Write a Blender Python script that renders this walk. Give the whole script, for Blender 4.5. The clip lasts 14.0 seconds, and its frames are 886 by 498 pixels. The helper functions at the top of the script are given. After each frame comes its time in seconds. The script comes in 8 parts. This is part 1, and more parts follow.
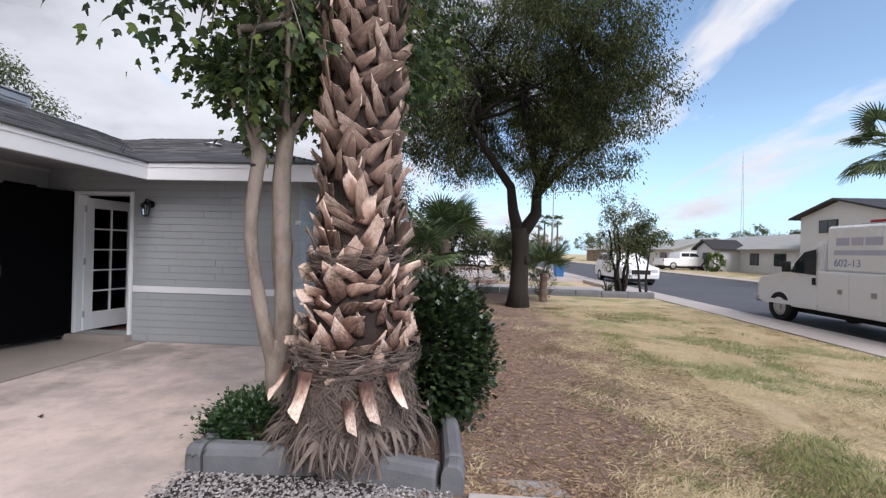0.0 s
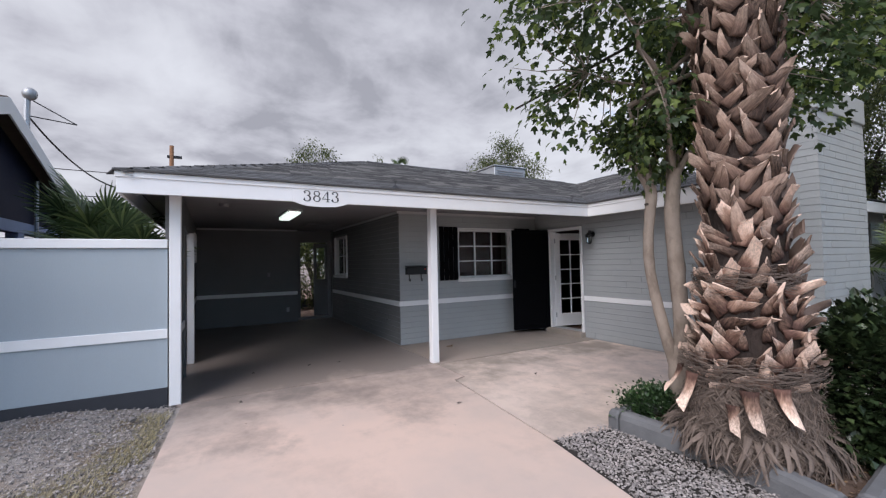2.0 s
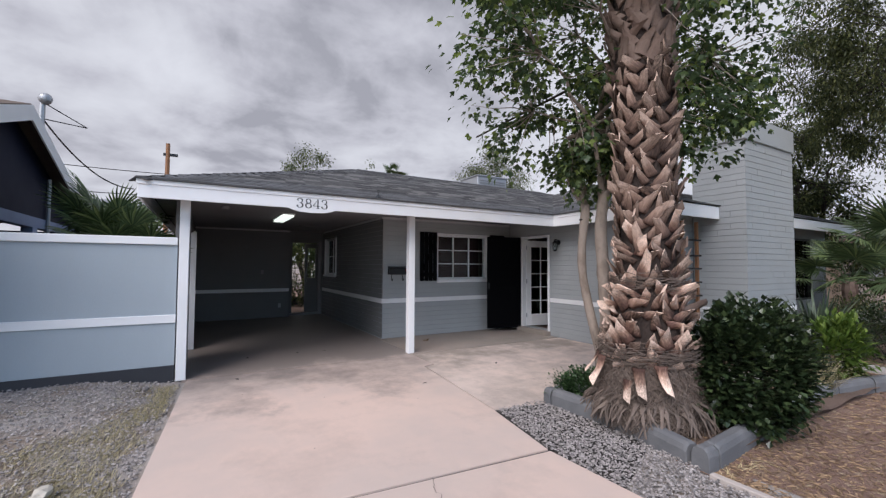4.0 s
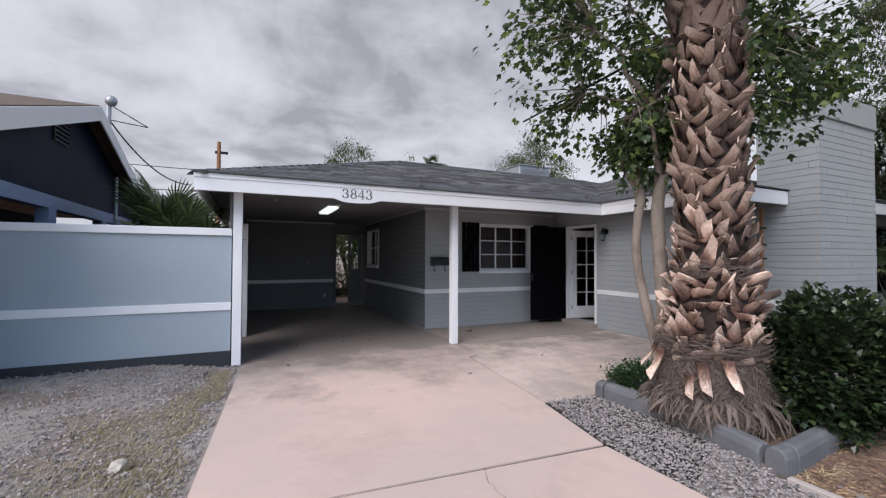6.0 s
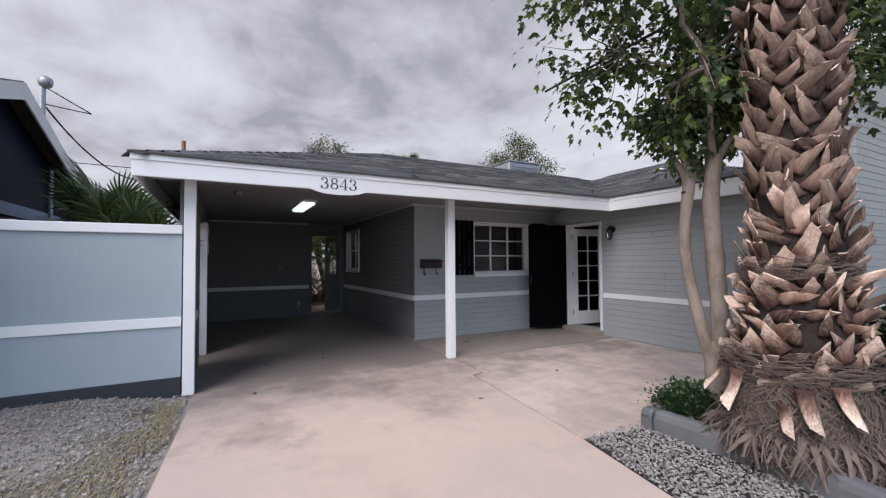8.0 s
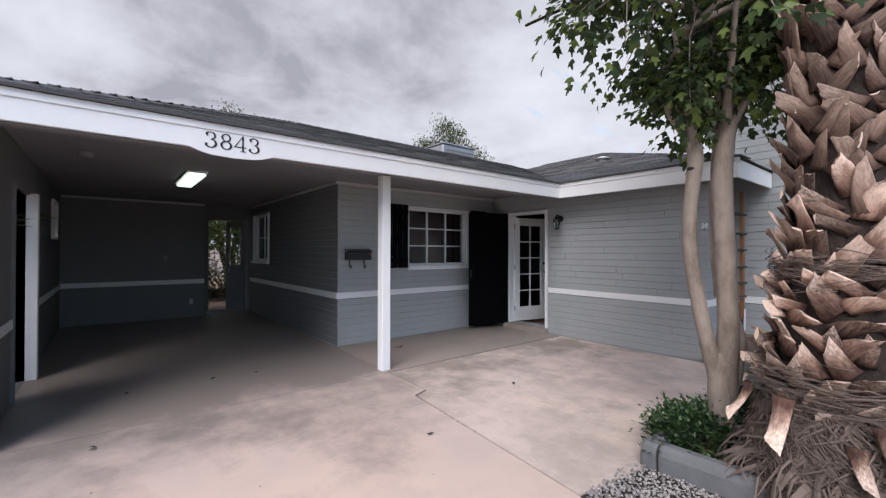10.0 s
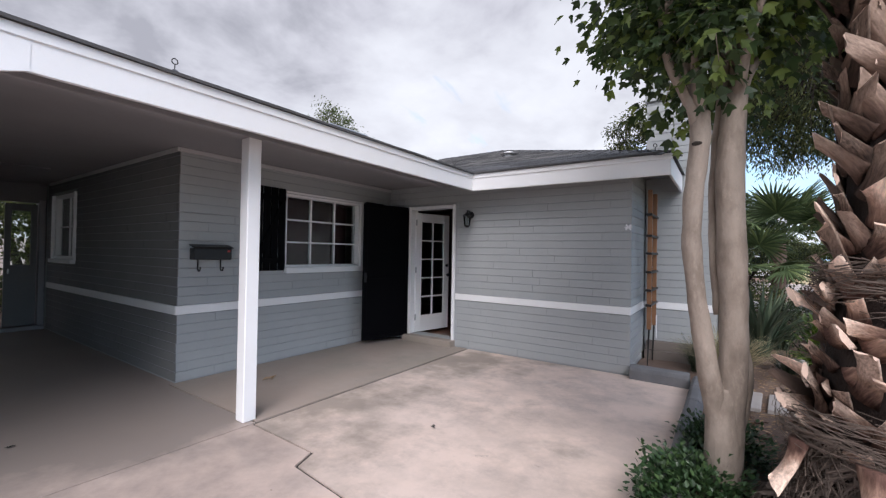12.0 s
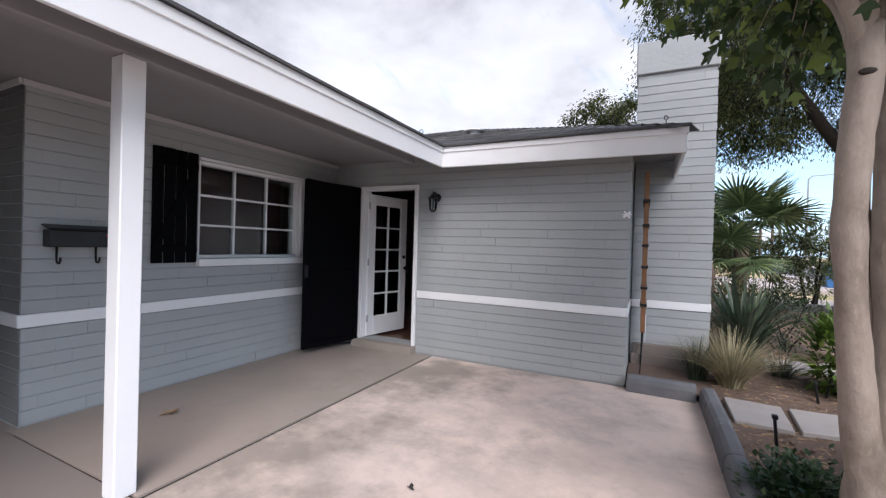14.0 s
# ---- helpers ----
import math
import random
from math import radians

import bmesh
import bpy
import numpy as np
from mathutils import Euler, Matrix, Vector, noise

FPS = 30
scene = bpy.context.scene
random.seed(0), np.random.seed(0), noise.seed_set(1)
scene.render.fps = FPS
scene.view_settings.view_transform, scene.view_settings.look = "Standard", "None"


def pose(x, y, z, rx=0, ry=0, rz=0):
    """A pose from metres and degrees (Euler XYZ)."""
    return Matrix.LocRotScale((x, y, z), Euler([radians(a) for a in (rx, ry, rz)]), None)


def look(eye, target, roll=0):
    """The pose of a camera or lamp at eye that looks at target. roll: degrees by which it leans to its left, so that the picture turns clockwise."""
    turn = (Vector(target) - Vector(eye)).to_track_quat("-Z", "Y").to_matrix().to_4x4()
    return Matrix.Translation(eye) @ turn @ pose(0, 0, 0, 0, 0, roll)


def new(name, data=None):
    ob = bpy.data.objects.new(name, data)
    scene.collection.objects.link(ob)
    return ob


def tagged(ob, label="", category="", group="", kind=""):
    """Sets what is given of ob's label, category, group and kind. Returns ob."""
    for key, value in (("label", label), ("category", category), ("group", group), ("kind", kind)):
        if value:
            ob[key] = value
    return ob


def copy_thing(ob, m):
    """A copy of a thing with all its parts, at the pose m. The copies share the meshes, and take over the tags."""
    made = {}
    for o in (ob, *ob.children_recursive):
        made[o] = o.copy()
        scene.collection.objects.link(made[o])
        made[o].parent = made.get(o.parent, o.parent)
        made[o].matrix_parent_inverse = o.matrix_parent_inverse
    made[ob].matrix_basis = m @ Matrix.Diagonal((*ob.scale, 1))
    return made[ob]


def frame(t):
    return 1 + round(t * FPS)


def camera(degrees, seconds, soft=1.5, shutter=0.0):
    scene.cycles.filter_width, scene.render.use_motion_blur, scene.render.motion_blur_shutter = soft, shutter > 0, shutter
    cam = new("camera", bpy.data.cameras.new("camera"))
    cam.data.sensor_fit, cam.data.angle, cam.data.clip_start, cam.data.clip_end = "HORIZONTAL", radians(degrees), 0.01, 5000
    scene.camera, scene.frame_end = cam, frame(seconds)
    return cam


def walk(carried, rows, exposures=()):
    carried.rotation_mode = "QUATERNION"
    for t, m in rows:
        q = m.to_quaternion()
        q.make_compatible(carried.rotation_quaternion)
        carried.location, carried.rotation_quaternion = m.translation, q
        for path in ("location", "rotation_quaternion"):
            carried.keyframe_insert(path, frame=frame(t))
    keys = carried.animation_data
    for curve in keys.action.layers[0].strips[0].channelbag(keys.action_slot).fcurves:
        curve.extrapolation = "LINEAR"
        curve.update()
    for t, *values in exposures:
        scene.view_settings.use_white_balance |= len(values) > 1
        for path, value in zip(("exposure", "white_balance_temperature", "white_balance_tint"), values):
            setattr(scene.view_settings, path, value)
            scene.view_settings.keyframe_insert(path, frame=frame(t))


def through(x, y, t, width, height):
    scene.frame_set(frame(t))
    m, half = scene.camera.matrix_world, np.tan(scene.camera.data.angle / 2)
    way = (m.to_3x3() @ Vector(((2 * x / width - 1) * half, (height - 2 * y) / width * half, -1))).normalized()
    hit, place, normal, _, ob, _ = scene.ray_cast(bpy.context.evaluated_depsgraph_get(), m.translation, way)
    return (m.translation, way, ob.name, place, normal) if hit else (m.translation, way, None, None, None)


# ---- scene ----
cam = camera(94.1, 14.0, soft=1.3)
PATH = [
    (0, (0.667, 0.591, 1.454), (0.535, 2.587, 1.461), 1.4),
    (0.5, (0.781, 0.341, 1.481), (-0.18, 2.095, 1.461), 0.9),
    (1, (0.978, 0.114, 1.54), (-0.562, 1.39, 1.526), -0.6),
    (1.5, (1.234, 0.062, 1.539), (-0.492, 1.071, 1.573), -0.8),
    (2, (1.512, -0.056, 1.546), (-0.233, 0.919, 1.61), -1.2),
    (2.5, (1.805, -0.086, 1.542), (0.1, 0.955, 1.636), -0.4),
    (5, (2.452, -0.289, 1.501), (0.683, 0.642, 1.556), 0.7),
    (5.5, (2.415, -0.295, 1.491), (0.616, 0.578, 1.537), 0.4),
    (6, (2.25, -0.253, 1.475), (0.436, 0.588, 1.519), 0.2),
    (6.5, (2.063, -0.198, 1.483), (0.248, 0.643, 1.528), 0.2),
    (7, (1.796, -0.181, 1.463), (-0.007, 0.682, 1.516), -0.1),
    (9.5, (0.511, 0.155, 1.44), (-1.119, 1.314, 1.472), -0.0),
    (10, (0.217, 0.296, 1.449), (-1.336, 1.557, 1.464), 0.1),
    (10.5, (-0.061, 0.448, 1.425), (-1.525, 1.811, 1.437), 0.1),
    (11, (-0.33, 0.585, 1.443), (-1.688, 2.053, 1.457), 0.2),
    (11.5, (-0.551, 0.767, 1.422), (-1.799, 2.33, 1.441), 0.5),
    (12, (-0.841, 0.973, 1.44), (-1.972, 2.622, 1.462), 1.0),
    (12.5, (-1.104, 1.135, 1.436), (-2.15, 2.84, 1.455), 1.4),
    (13, (-1.299, 1.261, 1.432), (-2.28, 3.003, 1.445), 1.9),
    (13.5, (-1.47, 1.481, 1.417), (-2.398, 3.253, 1.417), 2.0),
    (14, (-1.64, 1.681, 1.42), (-2.52, 3.477, 1.404), 1.7),
]
EXPOSURES = [(0.0, 0.62), (1.0, 0.62), (2.0, 0.52), (7.0, 0.46), (9.5, 0.54), (12.0, 0.76), (14.0, 0.92)]
walk(cam, [(t, look(eye, target, roll)) for t, eye, target, roll in PATH], EXPOSURES)

# ---- sky and sun ----
SUN_ELEVATION, SUN_HEADING = radians(43), radians(146)   # heading measured from +y towards +x
world = bpy.data.worlds.new("sky")
scene.world = world
world.use_nodes = True
wn, wl = world.node_tree.nodes, world.node_tree.links
wn.clear()


def wnode(kind, **values):
    n = wn.new(kind)
    for k, v in values.items():
        n.inputs[k].default_value = v
    return n


def wmath(op, a, b=None, clamp=False):
    n = wn.new("ShaderNodeMath")
    n.operation, n.use_clamp = op, clamp
    for slot, v in zip(n.inputs, (a, b)):
        if v is None:
            continue
        if isinstance(v, (int, float)):
            slot.default_value = v
        else:
            wl.new(v, slot)
    return n.outputs[0]


def wramp(fac, *stops):
    n = wn.new("ShaderNodeValToRGB")
    el = n.color_ramp.elements
    while len(el) < len(stops):
        el.new(0.5)
    for e, (p, c) in zip(el, stops):
        e.position, e.color = p, (*c, 1)
    wl.new(fac, n.inputs[0])
    return n.outputs[0]


sky = wn.new("ShaderNodeTexSky")
sky.sky_type, sky.sun_disc = "NISHITA", False
sky.sun_elevation, sky.sun_rotation = SUN_ELEVATION, SUN_HEADING
sky.air_density, sky.dust_density = 1.0, 0.6
blue_bg = wn.new("ShaderNodeBackground")
blue_bg.inputs["Strength"].default_value = 0.145
haze = wn.new("ShaderNodeMix")
haze.data_type = "RGBA"
wl.new(sky.outputs[0], haze.inputs[6])
haze.inputs[7].default_value = (2.3, 4.0, 6.2, 1)
tc = wn.new("ShaderNodeTexCoord")
sep = wn.new("ShaderNodeSeparateXYZ")
wl.new(tc.outputs["Generated"], sep.inputs[0])
# clouds lie on a flat layer: the direction divided by its height
low = wmath("MAXIMUM", sep.outputs[2], 0.0)
den = wmath("ADD", low, 0.22)
thin = wmath("MULTIPLY", wmath("SUBTRACT", 0.30, low, True), 2.6, True)   # pale haze towards the horizon
wl.new(thin, haze.inputs[0]), wl.new(haze.outputs[2], blue_bg.inputs["Color"])
px, py = wmath("DIVIDE", sep.outputs[0], den), wmath("DIVIDE", sep.outputs[1], den)
comb = wn.new("ShaderNodeCombineXYZ")
wl.new(px, comb.inputs[0]), wl.new(py, comb.inputs[1])
swirl = wnode("ShaderNodeTexNoise", Scale=1.1, Detail=7.0, Roughness=0.55, Distortion=0.35)
wl.new(comb.outputs[0], swirl.inputs["Vector"])
streak_map = wn.new("ShaderNodeMapping")
streak_map.inputs["Scale"].default_value = (2.0, 0.75, 1.0)
streak_map.inputs["Rotation"].default_value = (0, 0, radians(-35))
wl.new(comb.outputs[0], streak_map.inputs["Vector"])
streak = wnode("ShaderNodeTexNoise", Scale=0.9, Detail=6.0, Roughness=0.6, Distortion=0.6)
wl.new(streak_map.outputs[0], streak.inputs["Vector"])
# the cloud deck is closed towards the west and breaks up to the north-east
west = wmath("ADD", wmath("MULTIPLY", sep.outputs[0], -0.66), wmath("MULTIPLY", sep.outputs[1], -0.20))
cover = wmath("ADD", wmath("ADD", wmath("MULTIPLY", streak.outputs[0], 2.1), wmath("MULTIPLY", swirl.outputs[0], 1.1)), wmath("SUBTRACT", west, 0.80))
mask = wramp(cover, (0.38, (0, 0, 0)), (0.70, (1, 1, 1)))
puff = wnode("ShaderNodeTexNoise", Scale=3.4, Detail=6.0, Roughness=0.55, Distortion=0.25)
wl.new(comb.outputs[0], puff.inputs["Vector"])
billow = wmath("ADD", wmath("MULTIPLY", wmath("SUBTRACT", swirl.outputs[0], 0.5), 1.9), wmath("MULTIPLY", wmath("SUBTRACT", puff.outputs[0], 0.5), 0.95))
shade = wmath("ADD", billow, wmath("ADD", wmath("ADD", wmath("MULTIPLY", west, 0.36), 0.29), wmath("MULTIPLY", low, 0.66)))
cloud_colour = wramp(shade, (0.12, (0.575, 0.59, 0.65)), (0.40, (0.52, 0.533, 0.59)), (0.62, (0.465, 0.475, 0.53)), (0.80, (0.39, 0.395, 0.45)), (1.0, (0.27, 0.275, 0.32)))
cloud_bg = wn.new("ShaderNodeBackground")
cloud_bg.inputs["Strength"].default_value = 1.0
wl.new(cloud_colour, cloud_bg.inputs["Color"])
mixed = wn.new("ShaderNodeMixShader")
wl.new(mask, mixed.inputs[0]), wl.new(blue_bg.outputs[0], mixed.inputs[1]), wl.new(cloud_bg.outputs[0], mixed.inputs[2])
wout = wn.new("ShaderNodeOutputWorld")
wl.new(mixed.outputs[0], wout.inputs[0])

sun = new("sun", bpy.data.lights.new("sun", "SUN"))
sun.data.energy, sun.data.angle, sun.data.color = 2.4, radians(40), (1.0, 0.965, 1.0)
sun_dir = Vector((math.sin(SUN_HEADING) * math.cos(SUN_ELEVATION), math.cos(SUN_HEADING) * math.cos(SUN_ELEVATION), math.sin(SUN_ELEVATION)))
sun.matrix_world = look(sun_dir * 60, (0, 0, 0))

# ---- materials ----
def material(name, colour, rough=0.7, metal=0.0, grain=40.0, grain_mix=0.15, stain=1.2, stain_mix=0.2, stain_colour=None, bump=0.2,
             bump_scale=None, vary=0.0, stretch=(1, 1, 1), specular=0.5, island=False, depth=0.01, extra=None):
    """A surface with fine grain, larger stains, relief and, with vary, a tone of its own for each piece."""
    m = bpy.data.materials.new(name)
    m.use_nodes = True
    n, l = m.node_tree.nodes, m.node_tree.links
    b = n["Principled BSDF"]
    b.inputs["Roughness"].default_value, b.inputs["Metallic"].default_value = rough, metal
    b.inputs["Specular IOR Level"].default_value = specular
    geo = n.new("ShaderNodeNewGeometry")
    mp = n.new("ShaderNodeMapping")
    mp.inputs["Scale"].default_value = stretch
    l.new(geo.outputs["Position"], mp.inputs["Vector"])

    def noise_node(scale, detail, rough_=0.6):
        t = n.new("ShaderNodeTexNoise")
        t.inputs["Scale"].default_value, t.inputs["Detail"].default_value, t.inputs["Roughness"].default_value = scale, detail, rough_
        l.new(mp.outputs[0], t.inputs["Vector"])
        return t

    def blend(a, bcol, fac, factor=1.0, mode="MIX"):
        x = n.new("ShaderNodeMix")
        x.data_type, x.blend_type = "RGBA", mode
        if isinstance(fac, (int, float)):
            x.inputs[0].default_value = fac
        else:
            mm = n.new("ShaderNodeMath")
            mm.operation, mm.use_clamp = "MULTIPLY", True
            l.new(fac, mm.inputs[0])
            mm.inputs[1].default_value = factor
            l.new(mm.outputs[0], x.inputs[0])
        for s, v in ((6, a), (7, bcol)):
            if isinstance(v, tuple):
                x.inputs[s].default_value = (*v[:3], 1)
            else:
                l.new(v, x.inputs[s])
        return x.outputs[2]

    def contrast(out, lo, hi):
        r = n.new("ShaderNodeMapRange")
        r.inputs[1].default_value, r.inputs[2].default_value = lo, hi
        l.new(out, r.inputs[0])
        return r.outputs[0]

    big, fine = noise_node(stain, 5), noise_node(grain, 4, 0.7)
    dark = tuple(c * 0.45 for c in colour)
    light = tuple(min(1, c * 1.45) for c in colour)
    col = blend(colour, stain_colour or dark, contrast(big.outputs[0], 0.42, 0.72), stain_mix)
    col = blend(col, dark, contrast(fine.outputs[0], 0.55, 0.75), grain_mix)
    col = blend(col, light, contrast(fine.outputs[0], 0.45, 0.25), grain_mix)
    if vary:
        src = geo.outputs["Random Per Island"] if island else n.new("ShaderNodeObjectInfo").outputs["Random"]
        col = blend(col, dark, contrast(src, 0.5, 1.0), vary)
        col = blend(col, light, contrast(src, 0.5, 0.0), vary)
    if extra:
        col = extra(n, l, col, noise_node, blend, contrast, geo)
    l.new(col, b.inputs["Base Color"])
    rr = n.new("ShaderNodeMapRange")
    rr.inputs[3].default_value, rr.inputs[4].default_value = max(0.02, rough - 0.12), min(1, rough + 0.12)
    l.new(big.outputs[0], rr.inputs[0])
    l.new(rr.outputs[0], b.inputs["Roughness"])
    if bump:
        bp = n.new("ShaderNodeBump")
        bp.inputs["Strength"].default_value, bp.inputs["Distance"].default_value = bump, depth
        src = noise_node(bump_scale or grain, 5, 0.65)
        l.new(src.outputs[0], bp.inputs["Height"])
        l.new(bp.outputs[0], b.inputs["Normal"])
    return m


def glass_material(name, tint=(0.9, 0.95, 0.95), rough=0.02):
    m = bpy.data.materials.new(name)
    m.use_nodes = True
    n, l = m.node_tree.nodes, m.node_tree.links
    n.clear()
    out = n.new("ShaderNodeOutputMaterial")
    clear, gloss, fres, mix = n.new("ShaderNodeBsdfTransparent"), n.new("ShaderNodeBsdfGlossy"), n.new("ShaderNodeFresnel"), n.new("ShaderNodeMixShader")
    clear.inputs[0].default_value = (*tint, 1)
    gloss.inputs["Roughness"].default_value = rough
    fres.inputs[0].default_value = 1.42
    l.new(fres.outputs[0], mix.inputs[0]), l.new(clear.outputs[0], mix.inputs[1]), l.new(gloss.outputs[0], mix.inputs[2])
    l.new(mix.outputs[0], out.inputs[0])
    return m


def leaf_material(name, colour, tip, rough=0.5, through=0.35):
    """Leaves: a tone of its own for each leaf, and some light through the blade."""
    m = bpy.data.materials.new(name)
    m.use_nodes = True
    n, l = m.node_tree.nodes, m.node_tree.links
    b = n["Principled BSDF"]
    out = n["Material Output"]
    geo = n.new("ShaderNodeNewGeometry")
    r = n.new("ShaderNodeValToRGB")
    r.color_ramp.elements[0].color = (*[c * 0.6 for c in colour], 1)
    r.color_ramp.elements[1].color = (*tip, 1)
    e = r.color_ramp.elements.new(0.6)
    e.color = (*colour, 1)
    l.new(geo.outputs["Random Per Island"], r.inputs[0])
    l.new(r.outputs[0], b.inputs["Base Color"])
    b.inputs["Roughness"].default_value = rough
    tr = n.new("ShaderNodeBsdfTranslucent")
    l.new(r.outputs[0], tr.inputs[0])
    mix = n.new("ShaderNodeMixShader")
    mix.inputs[0].default_value = through
    l.new(b.outputs[0], mix.inputs[1]), l.new(tr.outputs[0], mix.inputs[2])
    l.new(mix.outputs[0], out.inputs[0])
    return m


def plain(name, colour, rough=0.5, metal=0.0):
    return material(name, colour, rough, metal, grain=60, grain_mix=0.05, stain=3, stain_mix=0.06, bump=0.04)


M = {}
M["block"] = material("painted_block", (0.355, 0.372, 0.378), 0.75, grain=55, grain_mix=0.10, stain=1.5, stain_mix=0.10, bump=0.45, bump_scale=28, vary=0.03, depth=0.012)
M["mortar"] = material("painted_mortar", (0.325, 0.34, 0.345), 0.85, grain=80, bump=0.5)
# the same block paint with the carport's shade put into its colour
M["block_shaded"] = material("painted_block_carport", (0.172, 0.172, 0.175), 0.72, grain=55, grain_mix=0.10, stain=1.2, stain_mix=0.12, bump=0.4, bump_scale=28, vary=0.05, depth=0.01)
M["white"] = material("white_paint", (0.80, 0.80, 0.81), 0.55, grain=70, grain_mix=0.05, stain=2.5, stain_mix=0.10, stain_colour=(0.55, 0.55, 0.53), bump=0.12, bump_scale=30)
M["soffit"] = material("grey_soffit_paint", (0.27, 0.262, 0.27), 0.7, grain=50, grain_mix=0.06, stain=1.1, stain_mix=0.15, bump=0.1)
M["trim_grey"] = material("pale_grey_trim_paint", (0.52, 0.51, 0.51), 0.6, grain=50, grain_mix=0.06, stain=2, stain_mix=0.12, bump=0.1)
M["fence"] = material("pale_blue_grey_stucco", (0.36, 0.41, 0.45), 0.8, grain=90, grain_mix=0.08, stain=0.9, stain_mix=0.12, bump=0.35, bump_scale=120, depth=0.004, stretch=(1, 1, 0.35))
M["black"] = material("black_paint", (0.003, 0.003, 0.004), 0.6, grain=50, grain_mix=0.2, stain_mix=0.1, bump=0.1, specular=0.04)
M["charcoal"] = material("charcoal_base_paint", (0.03, 0.032, 0.04), 0.7, bump=0.3)


def concrete_extra(n, l, col, noise_node, blend, contrast, geo, k=1.08):
    """Old drip and dirt stains, chalky patches and a pinkish wash."""
    a = noise_node(0.55, 6, 0.62)
    col = blend(col, (0.69 * k, 0.54 * k, 0.46 * k), contrast(a.outputs[0], 0.44, 0.58), 0.7)
    s = noise_node(1.15, 8, 0.72)
    col = blend(col, (0.36, 0.30, 0.268), contrast(s.outputs[0], 0.48, 0.64), 0.65)
    broad = noise_node(0.8, 9, 0.7)
    col = blend(col, (0.31, 0.262, 0.228), contrast(broad.outputs[0], 0.44, 0.68), 0.6)
    drips = noise_node(5.5, 5, 0.75)
    col = blend(col, (0.13, 0.11, 0.10), contrast(drips.outputs[0], 0.66, 0.72), 0.6)
    chalk = noise_node(2.6, 7, 0.7)
    return blend(col, (0.66 * k, 0.58 * k, 0.53 * k), contrast(chalk.outputs[0], 0.60, 0.74), 0.5)


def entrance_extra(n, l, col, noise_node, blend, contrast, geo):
    """The entrance slab: stained concrete, greyer and darker towards the house along an uneven edge."""
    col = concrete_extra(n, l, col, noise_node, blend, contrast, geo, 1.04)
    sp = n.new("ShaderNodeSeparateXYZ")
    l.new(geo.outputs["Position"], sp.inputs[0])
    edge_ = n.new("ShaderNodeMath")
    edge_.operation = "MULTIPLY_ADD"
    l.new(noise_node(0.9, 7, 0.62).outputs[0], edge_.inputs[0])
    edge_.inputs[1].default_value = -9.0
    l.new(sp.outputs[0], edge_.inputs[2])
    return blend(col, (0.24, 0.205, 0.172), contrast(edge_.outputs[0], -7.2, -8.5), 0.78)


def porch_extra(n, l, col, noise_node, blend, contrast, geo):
    """The same stains on a darker strip, the eaves' shade put into its colour."""
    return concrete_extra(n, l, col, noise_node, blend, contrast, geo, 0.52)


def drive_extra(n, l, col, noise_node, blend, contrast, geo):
    """A cleaner slab: broad pink and grey clouds, faint scuffs, a few dark spots, and carport shade in the colour."""
    a = noise_node(0.45, 6, 0.6)
    col = blend(col, (0.72, 0.535, 0.45), contrast(a.outputs[0], 0.42, 0.60), 0.75)
    s = noise_node(0.95, 7, 0.65)
    col = blend(col, (0.36, 0.30, 0.27), contrast(s.outputs[0], 0.50, 0.70), 0.5)
    spots = noise_node(7.0, 3, 0.6)
    col = blend(col, (0.10, 0.085, 0.075), contrast(spots.outputs[0], 0.735, 0.76), 0.7)
    # the carport's shade, painted in darker towards the house with an uneven edge
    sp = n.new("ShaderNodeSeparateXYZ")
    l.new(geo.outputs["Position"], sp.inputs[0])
    wear_or_shade = n.new("ShaderNodeMath")
    wear_or_shade.operation = "MULTIPLY_ADD"
    l.new(s.outputs[0], wear_or_shade.inputs[0])
    wear_or_shade.inputs[1].default_value = -5.0
    l.new(sp.outputs[0], wear_or_shade.inputs[2])
    return blend(col, (0.235, 0.197, 0.176), contrast(wear_or_shade.outputs[0], -5.0, -6.7), 0.95)


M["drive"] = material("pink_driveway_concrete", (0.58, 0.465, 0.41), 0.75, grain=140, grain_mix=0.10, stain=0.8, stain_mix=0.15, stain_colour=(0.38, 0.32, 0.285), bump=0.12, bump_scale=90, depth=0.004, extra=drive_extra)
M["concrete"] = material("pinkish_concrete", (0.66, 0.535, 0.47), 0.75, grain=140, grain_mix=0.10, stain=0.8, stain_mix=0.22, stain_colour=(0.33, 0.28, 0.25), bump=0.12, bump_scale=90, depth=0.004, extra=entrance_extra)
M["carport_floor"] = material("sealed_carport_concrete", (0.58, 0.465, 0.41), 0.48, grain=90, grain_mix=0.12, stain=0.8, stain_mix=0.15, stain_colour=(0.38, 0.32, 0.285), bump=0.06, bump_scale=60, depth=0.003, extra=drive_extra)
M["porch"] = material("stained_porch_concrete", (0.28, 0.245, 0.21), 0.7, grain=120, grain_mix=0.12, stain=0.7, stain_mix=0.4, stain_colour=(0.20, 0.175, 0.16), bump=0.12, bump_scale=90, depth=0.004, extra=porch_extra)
M["joint"] = plain("dark_joint", (0.03, 0.026, 0.024), 0.9)
M["kerb"] = material("grey_concrete_kerb", (0.135, 0.137, 0.145), 0.85, grain=70, grain_mix=0.18, stain=3, stain_mix=0.35, stain_colour=(0.30, 0.30, 0.31), bump=0.5, bump_scale=35, vary=0.1)
